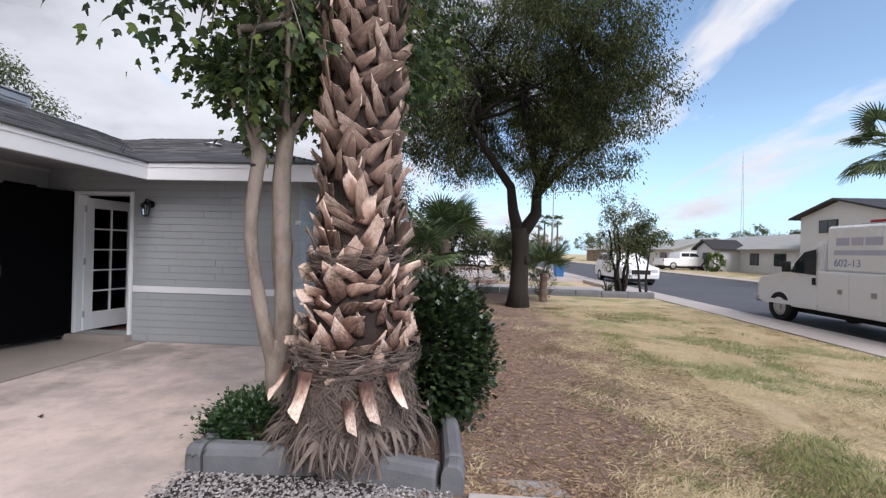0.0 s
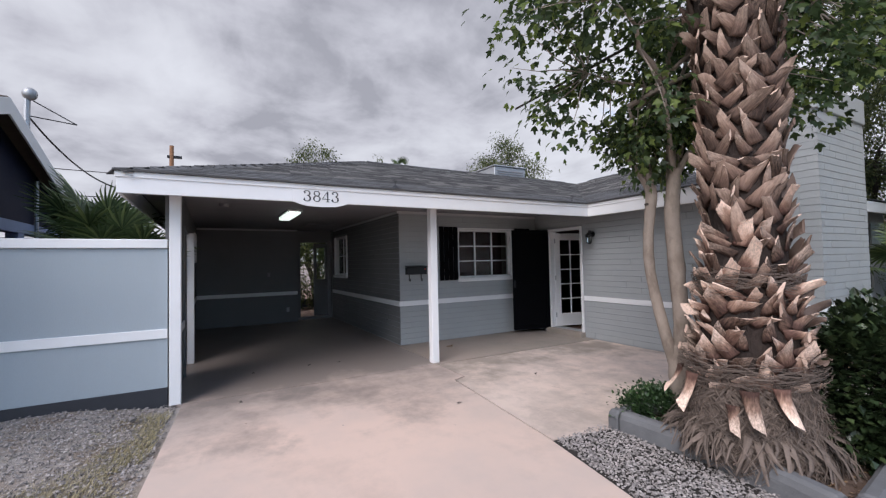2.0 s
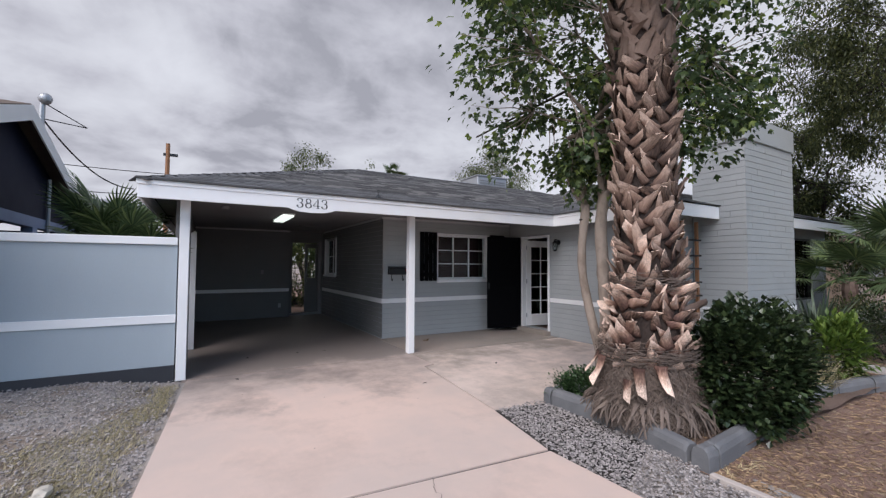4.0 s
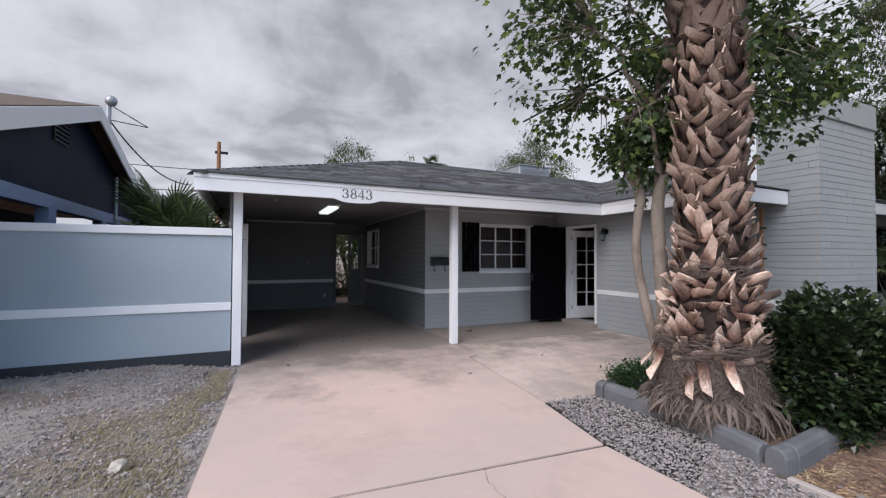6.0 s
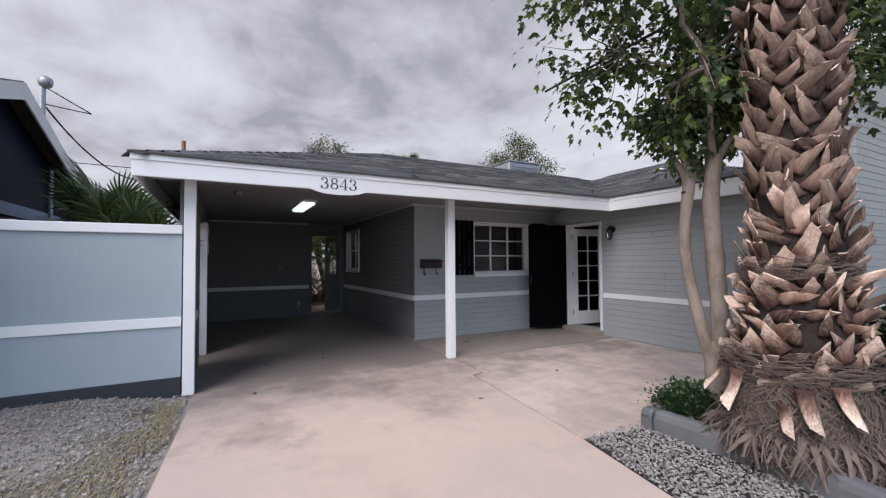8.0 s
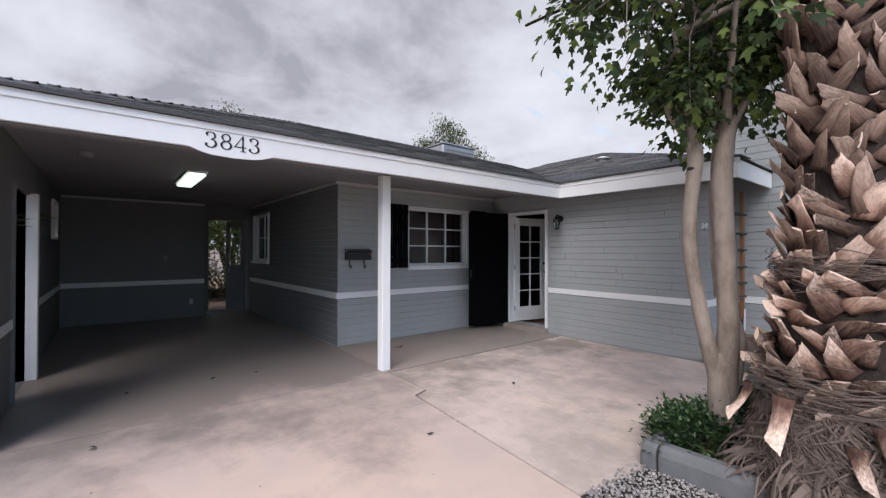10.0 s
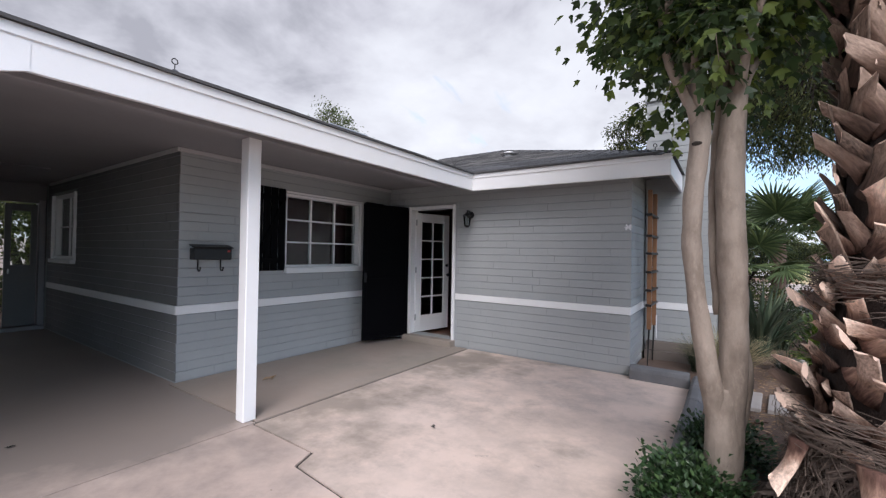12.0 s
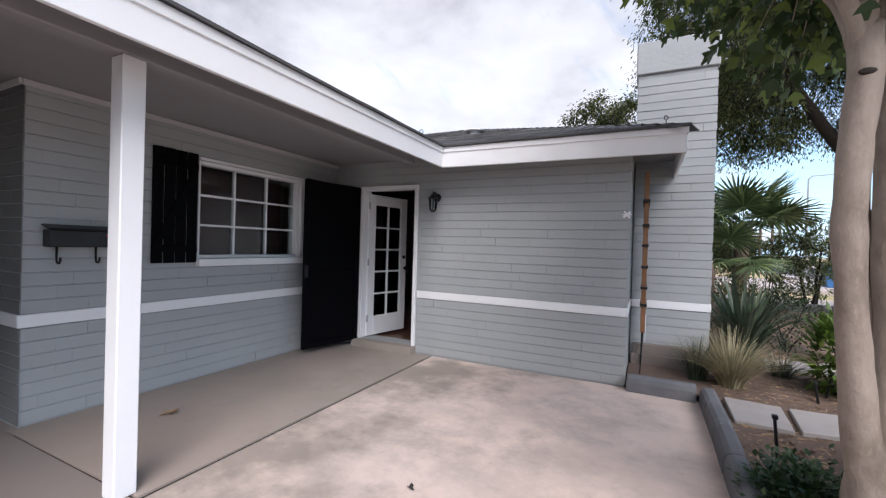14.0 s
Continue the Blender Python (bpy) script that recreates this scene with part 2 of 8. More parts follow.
def shingle_extra(n, l, col, noise_node, blend, contrast, geo):
    """Tabs of a mixed batch: some bleached, some near black."""
    col = blend(col, (0.19, 0.183, 0.178), contrast(geo.outputs["Random Per Island"], 0.72, 0.80), 0.75)
    return blend(col, (0.022, 0.022, 0.024), contrast(geo.outputs["Random Per Island"], 0.30, 0.22), 0.8)


M["shingle"] = material("asphalt_shingle", (0.078, 0.076, 0.078), 0.92, grain=260, grain_mix=0.35, stain=2.0, stain_mix=0.2, bump=0.5, bump_scale=260, vary=0.75, island=True, depth=0.003, extra=shingle_extra)


def soil_extra(n, l, col, noise_node, blend, contrast, geo):
    a = noise_node(2.2, 7, 0.7)
    return blend(col, (0.10, 0.07, 0.05), contrast(a.outputs[0], 0.50, 0.72), 0.5)


M["soil"] = material("brown_soil", (0.145, 0.098, 0.076), 0.95, grain=45, grain_mix=0.35, stain=1.3, stain_mix=0.3, bump=0.8, bump_scale=22, depth=0.02, extra=soil_extra)


def yard_extra(n, l, col, noise_node, blend, contrast, geo):
    """Dry lawn: straw with green patches, bare earth towards the house."""
    sp = n.new("ShaderNodeSeparateXYZ")
    l.new(geo.outputs["Position"], sp.inputs[0])
    green = noise_node(0.75, 6, 0.65)
    col = blend(col, (0.25, 0.265, 0.10), contrast(green.outputs[0], 0.49, 0.57), 0.85)
    wear_or_shade = noise_node(1.1, 7, 0.7)
    mm = n.new("ShaderNodeMath")
    mm.operation = "MULTIPLY_ADD"
    l.new(sp.outputs[0], mm.inputs[0])
    mm.inputs[1].default_value = -0.25
    l.new(wear_or_shade.outputs[0], mm.inputs[2])
    col = blend(col, (0.25, 0.155, 0.12), contrast(mm.outputs[0], -0.32, 0.0), 1.0)
    clods = noise_node(9.0, 6, 0.75)
    col = blend(col, (0.09, 0.06, 0.045), contrast(clods.outputs[0], 0.56, 0.72), 0.7)
    tufts = noise_node(3.6, 7, 0.75)
    col = blend(col, (0.34, 0.26, 0.165), contrast(tufts.outputs[0], 0.54, 0.66), 0.55)
    straw = noise_node(14.0, 5, 0.7)
    col = blend(col, (0.74, 0.61, 0.38), contrast(straw.outputs[0], 0.57, 0.68), 0.6)
    return col


M["lawn"] = material("dry_lawn", (0.62, 0.475, 0.29), 0.95, grain=60, grain_mix=0.45, stain=2.0, stain_mix=0.35, bump=1.0, bump_scale=40, depth=0.03, extra=yard_extra)
def gravel_extra(n, l, col, noise_node, blend, contrast, geo):
    a = noise_node(1.6, 7, 0.7)
    col = blend(col, (0.22, 0.165, 0.12), contrast(a.outputs[0], 0.46, 0.60), 0.8)
    g = noise_node(2.3, 6, 0.7)
    col = blend(col, (0.34, 0.315, 0.15), contrast(g.outputs[0], 0.56, 0.68), 0.55)
    s = noise_node(38, 4, 0.8)
    return blend(col, (0.42, 0.40, 0.38), contrast(s.outputs[0], 0.58, 0.66), 0.6)


M["gravel_bed"] = material("gravel_bed", (0.37, 0.335, 0.315), 0.95, grain=70, grain_mix=0.4, stain=1.5, stain_mix=0.4, stain_colour=(0.20, 0.16, 0.11), bump=0.9, bump_scale=60, depth=0.02, extra=gravel_extra)
M["asphalt"] = material("asphalt", (0.085, 0.085, 0.095), 0.9, grain=60, grain_mix=0.2, stain=0.4, stain_mix=0.25, bump=0.3)
M["pavement"] = material("pavement_concrete", (0.48, 0.42, 0.385), 0.85, grain=60, grain_mix=0.1, stain=0.8, stain_mix=0.2, bump=0.2)
M["glass"] = glass_material("window_glass")
# rooms indoors: their dimness is put into the base colour
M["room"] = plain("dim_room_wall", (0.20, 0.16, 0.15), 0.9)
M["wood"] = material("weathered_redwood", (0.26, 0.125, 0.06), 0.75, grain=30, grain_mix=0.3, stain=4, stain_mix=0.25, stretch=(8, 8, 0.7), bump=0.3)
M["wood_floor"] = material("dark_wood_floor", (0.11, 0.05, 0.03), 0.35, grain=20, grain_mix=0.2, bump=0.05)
M["metal"] = plain("galvanised_metal", (0.42, 0.43, 0.45), 0.5, 0.6)
M["chrome"] = plain("chrome", (0.6, 0.6, 0.6), 0.25, 1.0)
M["dark_metal"] = plain("black_metal", (0.015, 0.015, 0.017), 0.4, 0.3)

# ---- building helpers ----
def box(bm, x0, x1, y0, y1, z0, z1, bevel=0.0, m=None):
    """Adds a box, with its edges bevelled, to bm."""
    vs = [bm.verts.new((x, y, z)) for x in (x0, x1) for y in (y0, y1) for z in (z0, z1)]
    faces = [bm.faces.new([vs[i] for i in q]) for q in ((0, 1, 3, 2), (4, 6, 7, 5), (0, 4, 5, 1), (2, 3, 7, 6), (0, 2, 6, 4), (1, 5, 7, 3))]
    if bevel:
        edges = list({e for f in faces for e in f.edges})
        out = bmesh.ops.bevel(bm, geom=edges, offset=bevel, segments=1, affect="EDGES")
        vs = list({v for f in out["faces"] for v in f.verts} | {v for v in vs if v.is_valid})
    if m is not None:
        bmesh.ops.transform(bm, matrix=m, verts=vs)
    return vs


def tube(bm, points, radii, sides=8, cap=True):
    """A tapered tube along points."""
    rings, side = [], Vector((1, 0, 0))
    pts = [Vector(p) for p in points]
    for i, p in enumerate(pts):
        d = (pts[min(i + 1, len(pts) - 1)] - pts[max(i - 1, 0)]).normalized()
        side = (side - d * side.dot(d))
        if side.length < 1e-3:
            side = d.orthogonal()
        side.normalize()
        up = d.cross(side)
        r = float(radii[i] if isinstance(radii, (list, tuple, np.ndarray)) else radii)
        rings.append([bm.verts.new(p + r * (math.cos(2 * math.pi * k / sides) * side + math.sin(2 * math.pi * k / sides) * up)) for k in range(sides)])
    for a, b in zip(rings, rings[1:]):
        for k in range(sides):
            bm.faces.new((a[k], a[(k + 1) % sides], b[(k + 1) % sides], b[k]))
    if cap:
        bm.faces.new(rings[0][::-1]), bm.faces.new(rings[-1])
    return [v for r in rings for v in r]


def prism(bm, outline, z0, z1):
    """An upright prism over a plan outline."""
    a, b = [bm.verts.new((*p, z0)) for p in outline], [bm.verts.new((*p, z1)) for p in outline]
    bm.faces.new(a[::-1]), bm.faces.new(b)
    for i in range(len(a)):
        j = (i + 1) % len(a)
        bm.faces.new((a[i], a[j], b[j], b[i]))
    return a + b


def mesh_of(bm, name, mat, smooth=False):
    me = bpy.data.meshes.new(name)
    bmesh.ops.recalc_face_normals(bm, faces=bm.faces[:])
    bm.to_mesh(me)
    bm.free()
    me.materials.append(mat)
    if smooth:
        me.polygons.foreach_set("use_smooth", [True] * len(me.polygons))
    return me


def part(name, bm, mat, parent=None, label="", smooth=False):
    """Links a bmesh as one mesh object under a thing or a part."""
    ob = new(name, mesh_of(bm, name, mat, smooth))
    ob.parent = parent
    if label:
        ob["label"] = label
    return ob


def boxpart(name, dims, mat, parent=None, label="", bevel=0.004):
    bm = bmesh.new()
    box(bm, *dims, bevel=bevel)
    return part(name, bm, mat, parent, label)


def thing(name, label, category, group="", kind="", at=(0, 0, 0)):
    ob = new(name)
    ob.location = at
    ob.empty_display_size = 0.1
    return tagged(ob, label, category, group, kind)


def mesh_from(name, verts, faces, mat, parent=None, smooth=False):
    me = bpy.data.meshes.new(name)
    me.from_pydata(verts, [], faces)
    me.materials.append(mat)
    if smooth:
        me.polygons.foreach_set("use_smooth", [True] * len(me.polygons))
    ob = new(name, me)
    ob.parent = parent
    return ob


def structure(ob, label, category=""):
    return tagged(ob, label, category, kind="structure")

# ---- the house: its walls, openings, roof and posts ----
COURSE, FOOT = 0.1016, 0.016
CEIL = 2.56
WIN_X, WING_Y, WING_X = -5.70, 6.40, -1.80          # front wall, wing's south wall, wing's east wall
EAVE_X, EAVE_Y, EAVE_E, EAVE_S = -3.78, 5.97, -1.33, -0.92
BACK_X, SIDE_Y, LEFT_Y = -10.45, 3.02, -0.42
PITCH, EAVE_Z = 0.345, 2.555


def wall_with_holes(name, axis, plane, thick, a0, a1, z0, z1, holes, mat, label):
    """A wall of full thickness, built of the blocks left round its openings. Its face lies on plane, the body goes to plane + thick."""
    bm = bmesh.new()
    cuts = sorted({a0, a1, *[h[0] for h in holes], *[h[1] for h in holes]})
    for s, e in zip(cuts, cuts[1:]):
        mid = (s + e) / 2
        spans, low = [], z0
        for h in sorted([h for h in holes if h[0] < mid < h[1]], key=lambda h: h[2]):
            if h[2] > low:
                spans.append((low, h[2]))
            low = h[3]
        if low < z1:
            spans.append((low, z1))
        for b, t in spans:
            p0, p1 = sorted((plane, plane + thick))
            if axis == "x":
                box(bm, p0, p1, s, e, b, t)
            else:
                box(bm, s, e, p0, p1, b, t)
    bmesh.ops.remove_doubles(bm, verts=bm.verts[:], dist=1e-5)
    return structure(part(name, bm, mat), label, "wall")


BRICK_MESHES = {}


def brick_mesh(length, mat, turned, high=COURSE - 0.006):
    """One block, 12 mm proud with a chamfered face, shared between blocks of the same length."""
    key = (round(length, 3), mat.name, turned, round(high, 3))
    if key not in BRICK_MESHES:
        bm = bmesh.new()
        h, w, d, c = high, length, 0.0075, 0.003
        e = 0.0004
        front = [(e, c), (w - e, c), (w - e, h - c), (e, h - c)]
        back = [(0, 0), (w, 0), (w, h), (0, h)]
        f = [bm.verts.new((d, x, z)) for x, z in front]
        k = [bm.verts.new((0, x, z)) for x, z in back]
        bm.faces.new(f)
        for i in range(4):
            j = (i + 1) % 4
            bm.faces.new((k[i], k[j], f[j], f[i]))
        if turned == "y":
            bmesh.ops.transform(bm, matrix=Matrix(((0, 1, 0, 0), (-1, 0, 0, 0), (0, 0, 1, 0), (0, 0, 0, 1))), verts=bm.verts[:])
        BRICK_MESHES[key] = mesh_of(bm, "brick", mat)
    return BRICK_MESHES[key]


def lay_bricks(parent, axis, plane, a0, a1, z1, holes, mat, skip_band=True, z0=FOOT, jitter=0.0):
    """Blocks in running bond on a face that looks to +x (axis 'x') or to -y (axis 'y')."""
    n_courses = int(round((z1 - z0) / COURSE))
    rng = random.Random(len(parent.name) * 7 + int(a0 * 10))
    unit = 0.4064
    for c in range(n_courses):
        z = z0 + c * COURSE
        if skip_band and c == 7:
            continue
        start = a0 - (unit / 2 if c % 2 else 0) - (0.1 if c % 3 == 1 else 0)
        while start < a1:
            s, e = max(start, a0), min(start + unit, a1)
            start += unit
            pieces = [(s, e)]
            for h in holes:
                if h[2] < z + COURSE / 2 < h[3]:
                    pieces = [q for s_, e_ in pieces for q in ((s_, min(e_, h[0])), (max(s_, h[1]), e_)) if q[1] - q[0] > 0.03]
            for s_, e_ in pieces:
                if e_ - s_ < 0.03:
                    continue
                gap = 0.0045 if rng.random() < 0.15 else 0.0
                ob = new("brick", brick_mesh(e_ - s_ - gap, mat, axis))
                ob.parent = parent
                push = rng.uniform(-0.0025, 0.0015)
                if axis == "x":
                    ob.location = (plane + push, s_ + 0.0025, z)
                else:
                    ob.location = (s_ + 0.0025, plane - push, z)


# openings: from, to, bottom, top along each wall
WINDOW = (4.33, 5.70, 1.215, 2.215)
DOOR = (-5.22, -4.36, 0.10, 2.17)
KITCHEN_WIN = (-10.25, -9.15, 1.24, 2.30)
wall_front = wall_with_holes("wall_front", "x", WIN_X, -0.2, SIDE_Y, WING_Y + 0.2, -0.1, CEIL, [WINDOW], M["mortar"], "grey painted block wall with a white course")
wall_wing_south = wall_with_holes("wall_wing_south", "y", WING_Y, 0.2, WIN_X, WING_X, -0.1, CEIL, [DOOR], M["mortar"], "grey painted block wall beside the entrance")
wall_wing_east = wall_with_holes("wall_wing_east", "x", WING_X, -0.2, WING_Y + 0.2, 13.4, -0.1, CEIL, [(9.75, 12.6, 0.75, 2.2)], M["mortar"], "grey painted block wall of the wing")
wall_carport_side = wall_with_holes("wall_carport_side", "y", SIDE_Y, 0.2, BACK_X - 0.35, WIN_X - 0.2, -0.1, CEIL, [KITCHEN_WIN], M["mortar"], "grey block wall inside the carport, shade in its colour")
wall_carport_back = wall_with_holes("wall_carport_back", "x", BACK_X, -0.2, LEFT_Y - 0.15, 2.0, -0.1, CEIL, [], M["block_shaded"], "grey wall at the back of the carport, shade in its colour")
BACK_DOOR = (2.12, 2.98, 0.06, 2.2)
wall_carport_door = wall_with_holes("wall_carport_door", "x", BACK_X - 0.36, -0.12, 2.0, SIDE_Y, -0.1, CEIL, [BACK_DOOR], M["block_shaded"], "recessed wall with the back door")
structure(boxpart("wall_carport_return", (BACK_X - 0.36, BACK_X - 0.2, 1.88, 2.0, -0.1, CEIL), M["block_shaded"]), "short return wall beside the back door", "wall")
wall_carport_left = wall_with_holes("wall_carport_left", "y", LEFT_Y, -0.12, BACK_X, -4.28, -0.1, CEIL, [(-6.30, -5.45, 0.0, 2.08), (-9.6, -8.9, 1.65, 2.3)], M["block_shaded"], "grey wall along the side of the carport, shade in its colour")
# plain walls that close the house
structure(boxpart("wall_house_back", (-11.7, -11.5, 3.2, 13.4, -0.1, CEIL), M["block"]), "plain grey back wall of the house", "wall")
structure(boxpart("wall_house_north", (-11.7, WING_X - 0.2, 13.4, 13.6, -0.1, CEIL), M["block"]), "plain grey north wall of the house", "wall")
structure(boxpart("wall_house_inner", (-11.5, BACK_X - 0.5, 3.02, 3.2, -0.1, CEIL), M["block"]), "plain grey wall behind the carport", "wall")
structure(boxpart("wall_store_back", (BACK_X, -4.3, -1.75, -1.63, -0.1, 1.7), M["block_shaded"]), "plain wall of the side store", "wall")
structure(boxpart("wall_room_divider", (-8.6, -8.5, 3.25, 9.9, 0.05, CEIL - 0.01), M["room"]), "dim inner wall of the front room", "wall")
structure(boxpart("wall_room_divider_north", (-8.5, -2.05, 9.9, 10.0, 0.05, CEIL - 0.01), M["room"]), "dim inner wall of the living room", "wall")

lay_bricks(wall_front, "x", WIN_X, SIDE_Y, WING_Y - 0.01, CEIL, [(WINDOW[0] - 0.02, WINDOW[1] + 0.07, WINDOW[2] - 0.09, WINDOW[3] + 0.03)], M["block"])
lay_bricks(wall_wing_south, "y", WING_Y, WIN_X + 0.013, WING_X + 0.012, CEIL, [(DOOR[0] - 0.06, DOOR[1] + 0.05, -0.1, DOOR[3] + 0.05)], M["block"])
lay_bricks(wall_wing_east, "x", WING_X, WING_Y, 7.4, CEIL, [], M["block"])
lay_bricks(wall_carport_side, "y", SIDE_Y, BACK_X - 0.2, WIN_X + 0.012, CEIL, [(KITCHEN_WIN[0] - 0.05, KITCHEN_WIN[1] + 0.05, KITCHEN_WIN[2] - 0.05, KITCHEN_WIN[3] + 0.05)], M["block_shaded"])


def band(name, dims, label="white painted block course"):
    structure(boxpart(name, dims, M["white"], bevel=0.005), label, "trim")


BZ0, BZ1 = FOOT + 7 * COURSE + 0.002, FOOT + 8 * COURSE - 0.004
band("band_front", (WIN_X, WIN_X + 0.018, SIDE_Y - 0.018, WING_Y - 0.02, BZ0, BZ1))
band("band_wing", (DOOR[1] + 0.05, WING_X + 0.018, WING_Y - 0.018, WING_Y, BZ0, BZ1))
band("band_wing_corner", (WING_X, WING_X + 0.018, WING_Y + 0.002, 7.395, BZ0, BZ1))
band("band_side", (BACK_X - 0.2, WIN_X - 0.002, SIDE_Y - 0.018, SIDE_Y, BZ0, BZ1))
band("band_back", (BACK_X, BACK_X + 0.018, LEFT_Y + 0.004, 1.99, BZ0 + 0.01, BZ1 + 0.01))
band("band_left_near", (-5.40, -4.29, LEFT_Y, LEFT_Y + 0.018, BZ0 - 0.02, BZ1 - 0.02))
band("band_left_far", (BACK_X + 0.02, -6.42, LEFT_Y, LEFT_Y + 0.018, BZ0, BZ1))

# the chimney with its blocks
CH = (-1.78, -0.945, 7.40, 9.17)
chimney = thing("chimney", "broad grey painted block chimney with a stepped top", "chimney")
boxpart("core", (CH[0], CH[1], CH[2], CH[3], -0.1, 3.62), M["mortar"], chimney)
boxpart("cap", (CH[0] - 0.02, CH[1] + 0.03, CH[2] - 0.03, CH[3] + 0.03, 3.62, 4.02), M["block"], chimney, "wider grey top course", bevel=0.012)
boxpart("flue", (CH[0] + 0.25, CH[1] - 0.2, CH[2] + 0.3, CH[3] - 0.3, 4.02, 4.14), M["mortar"], chimney, "grey chimney pot")
boxpart("band_course_south", (CH[0], CH[1] + 0.018, CH[2] - 0.018, CH[2], BZ0, BZ1), M["white"], chimney, "white painted course")
boxpart("band_course_east", (CH[1], CH[1] + 0.018, CH[2] + 0.002, CH[3], BZ0, BZ1), M["white"], chimney, "white painted course")
lay_bricks(chimney, "y", CH[2], CH[0], CH[1] + 0.012, 3.62, [], M["block"])
lay_bricks(chimney, "x", CH[1], CH[2], CH[3], 3.62, [], M["block"])


# roof: two hipped roofs that meet in valleys
def hip_faces(x0, x1, y0, y1):
    """Corner points and the four slopes of a hipped roof over a rectangle."""
    half = min(x1 - x0, y1 - y0) / 2
    top = EAVE_Z + PITCH * half
    if x1 - x0 < y1 - y0:
        a, b = (x0 + half, y0 + half, top), (x0 + half, y1 - half, top)
    else:
        a, b = (x0 + half, y0 + half, top), (x1 - half, y0 + half, top)
    return a, b, top


def roof_body(name, x0, x1, y0, y1, label):
    a, b, top = hip_faces(x0, x1, y0, y1)
    c = [(x0, y0, EAVE_Z), (x1, y0, EAVE_Z), (x1, y1, EAVE_Z), (x0, y1, EAVE_Z)]
    verts = [*c, a, b]
    if x1 - x0 < y1 - y0:
        faces = [(0, 1, 4), (1, 2, 5, 4), (2, 3, 5), (3, 0, 4, 5)]
    else:
        faces = [(0, 1, 5, 4), (1, 2, 5), (2, 3, 4, 5), (3, 0, 4)]
    ob = mesh_from(name, verts, [*faces, (3, 2, 1, 0)], M["shingle"])
    return structure(ob, label, "roof")


MAIN_ROOF = (-11.98, EAVE_X - 0.01, EAVE_S - 0.01, 13.84)
WING_ROOF = (-11.0, EAVE_E + 0.01, EAVE_Y - 0.01, 13.83)
roof_main = roof_body("roof_main", *MAIN_ROOF, "dark grey asphalt shingle hip roof")
roof_wing = roof_body("roof_wing", *WING_ROOF, "dark grey asphalt shingle hip roof of the wing")

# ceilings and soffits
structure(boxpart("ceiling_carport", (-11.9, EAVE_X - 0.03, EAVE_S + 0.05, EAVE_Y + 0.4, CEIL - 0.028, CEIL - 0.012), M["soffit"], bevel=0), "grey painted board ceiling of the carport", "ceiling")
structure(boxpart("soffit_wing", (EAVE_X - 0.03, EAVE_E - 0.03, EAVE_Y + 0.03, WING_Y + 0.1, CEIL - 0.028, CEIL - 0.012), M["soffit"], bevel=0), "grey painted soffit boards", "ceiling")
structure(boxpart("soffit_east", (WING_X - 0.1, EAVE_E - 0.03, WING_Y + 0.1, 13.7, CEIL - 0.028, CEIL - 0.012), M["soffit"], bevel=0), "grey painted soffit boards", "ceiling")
structure(boxpart("ceiling_rooms", (-11.5, WING_X - 0.1, WING_Y + 0.1, 13.5, CEIL - 0.03, CEIL - 0.014), M["room"], bevel=0), "white ceiling of the rooms, dimness in its colour", "ceiling")
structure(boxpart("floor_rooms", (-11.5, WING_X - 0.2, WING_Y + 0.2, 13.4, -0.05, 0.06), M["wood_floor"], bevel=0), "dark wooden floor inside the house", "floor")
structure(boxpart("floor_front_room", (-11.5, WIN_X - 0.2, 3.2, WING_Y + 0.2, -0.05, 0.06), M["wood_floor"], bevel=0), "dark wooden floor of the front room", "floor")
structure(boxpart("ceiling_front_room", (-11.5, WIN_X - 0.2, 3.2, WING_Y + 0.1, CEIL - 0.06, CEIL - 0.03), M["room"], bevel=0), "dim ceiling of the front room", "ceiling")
structure(boxpart("threshold", (DOOR[0] - 0.05, DOOR[1] + 0.05, WING_Y - 0.14, WING_Y + 0.25, -0.05, 0.095), M["porch"], bevel=0.008), "low concrete door step", "step")


def fascia(name, dims, label="white painted fascia board"):
    structure(boxpart(name, dims, M["white"], bevel=0.004), label, "trim")


FZ0, FZ1 = 2.33, 2.54
fascia("fascia_front", (EAVE_X - 0.03, EAVE_X, EAVE_S, EAVE_Y - 0.002, FZ0, FZ1))
fascia("fascia_wing", (EAVE_X - 0.03, EAVE_E, EAVE_Y, EAVE_Y + 0.03, FZ0 - 0.003, FZ1 + 0.003))
fascia("fascia_east", (EAVE_E - 0.03, EAVE_E - 0.002, EAVE_Y + 0.032, CH[2] - 0.02, FZ0, FZ1))
fascia("fascia_east_far", (EAVE_E - 0.03, EAVE_E - 0.002, CH[3] + 0.02, 13.75, FZ0, FZ1))
fascia("fascia_south", (-11.9, EAVE_X - 0.032, EAVE_S, EAVE_S + 0.03, FZ0, FZ1))
fascia("drip_edge_front", (EAVE_X - 0.02, EAVE_X + 0.012, EAVE_S - 0.012, EAVE_Y - 0.014, FZ1 - 0.046, FZ1 + 0.016), "thin white metal drip edge")
fascia("drip_edge_wing", (EAVE_X - 0.02, EAVE_E + 0.012, EAVE_Y - 0.012, EAVE_Y + 0.02, FZ1 - 0.044, FZ1 + 0.018), "thin white metal drip edge")
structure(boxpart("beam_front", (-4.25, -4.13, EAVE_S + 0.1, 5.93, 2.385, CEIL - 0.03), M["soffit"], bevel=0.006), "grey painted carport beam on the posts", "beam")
structure(boxpart("trim_front", (WIN_X + 0.014, WIN_X + 0.04, SIDE_Y - 0.02, WING_Y - 0.02, CEIL - 0.075, CEIL - 0.03), M["trim_grey"], bevel=0.004), "narrow painted moulding under the soffit", "trim")
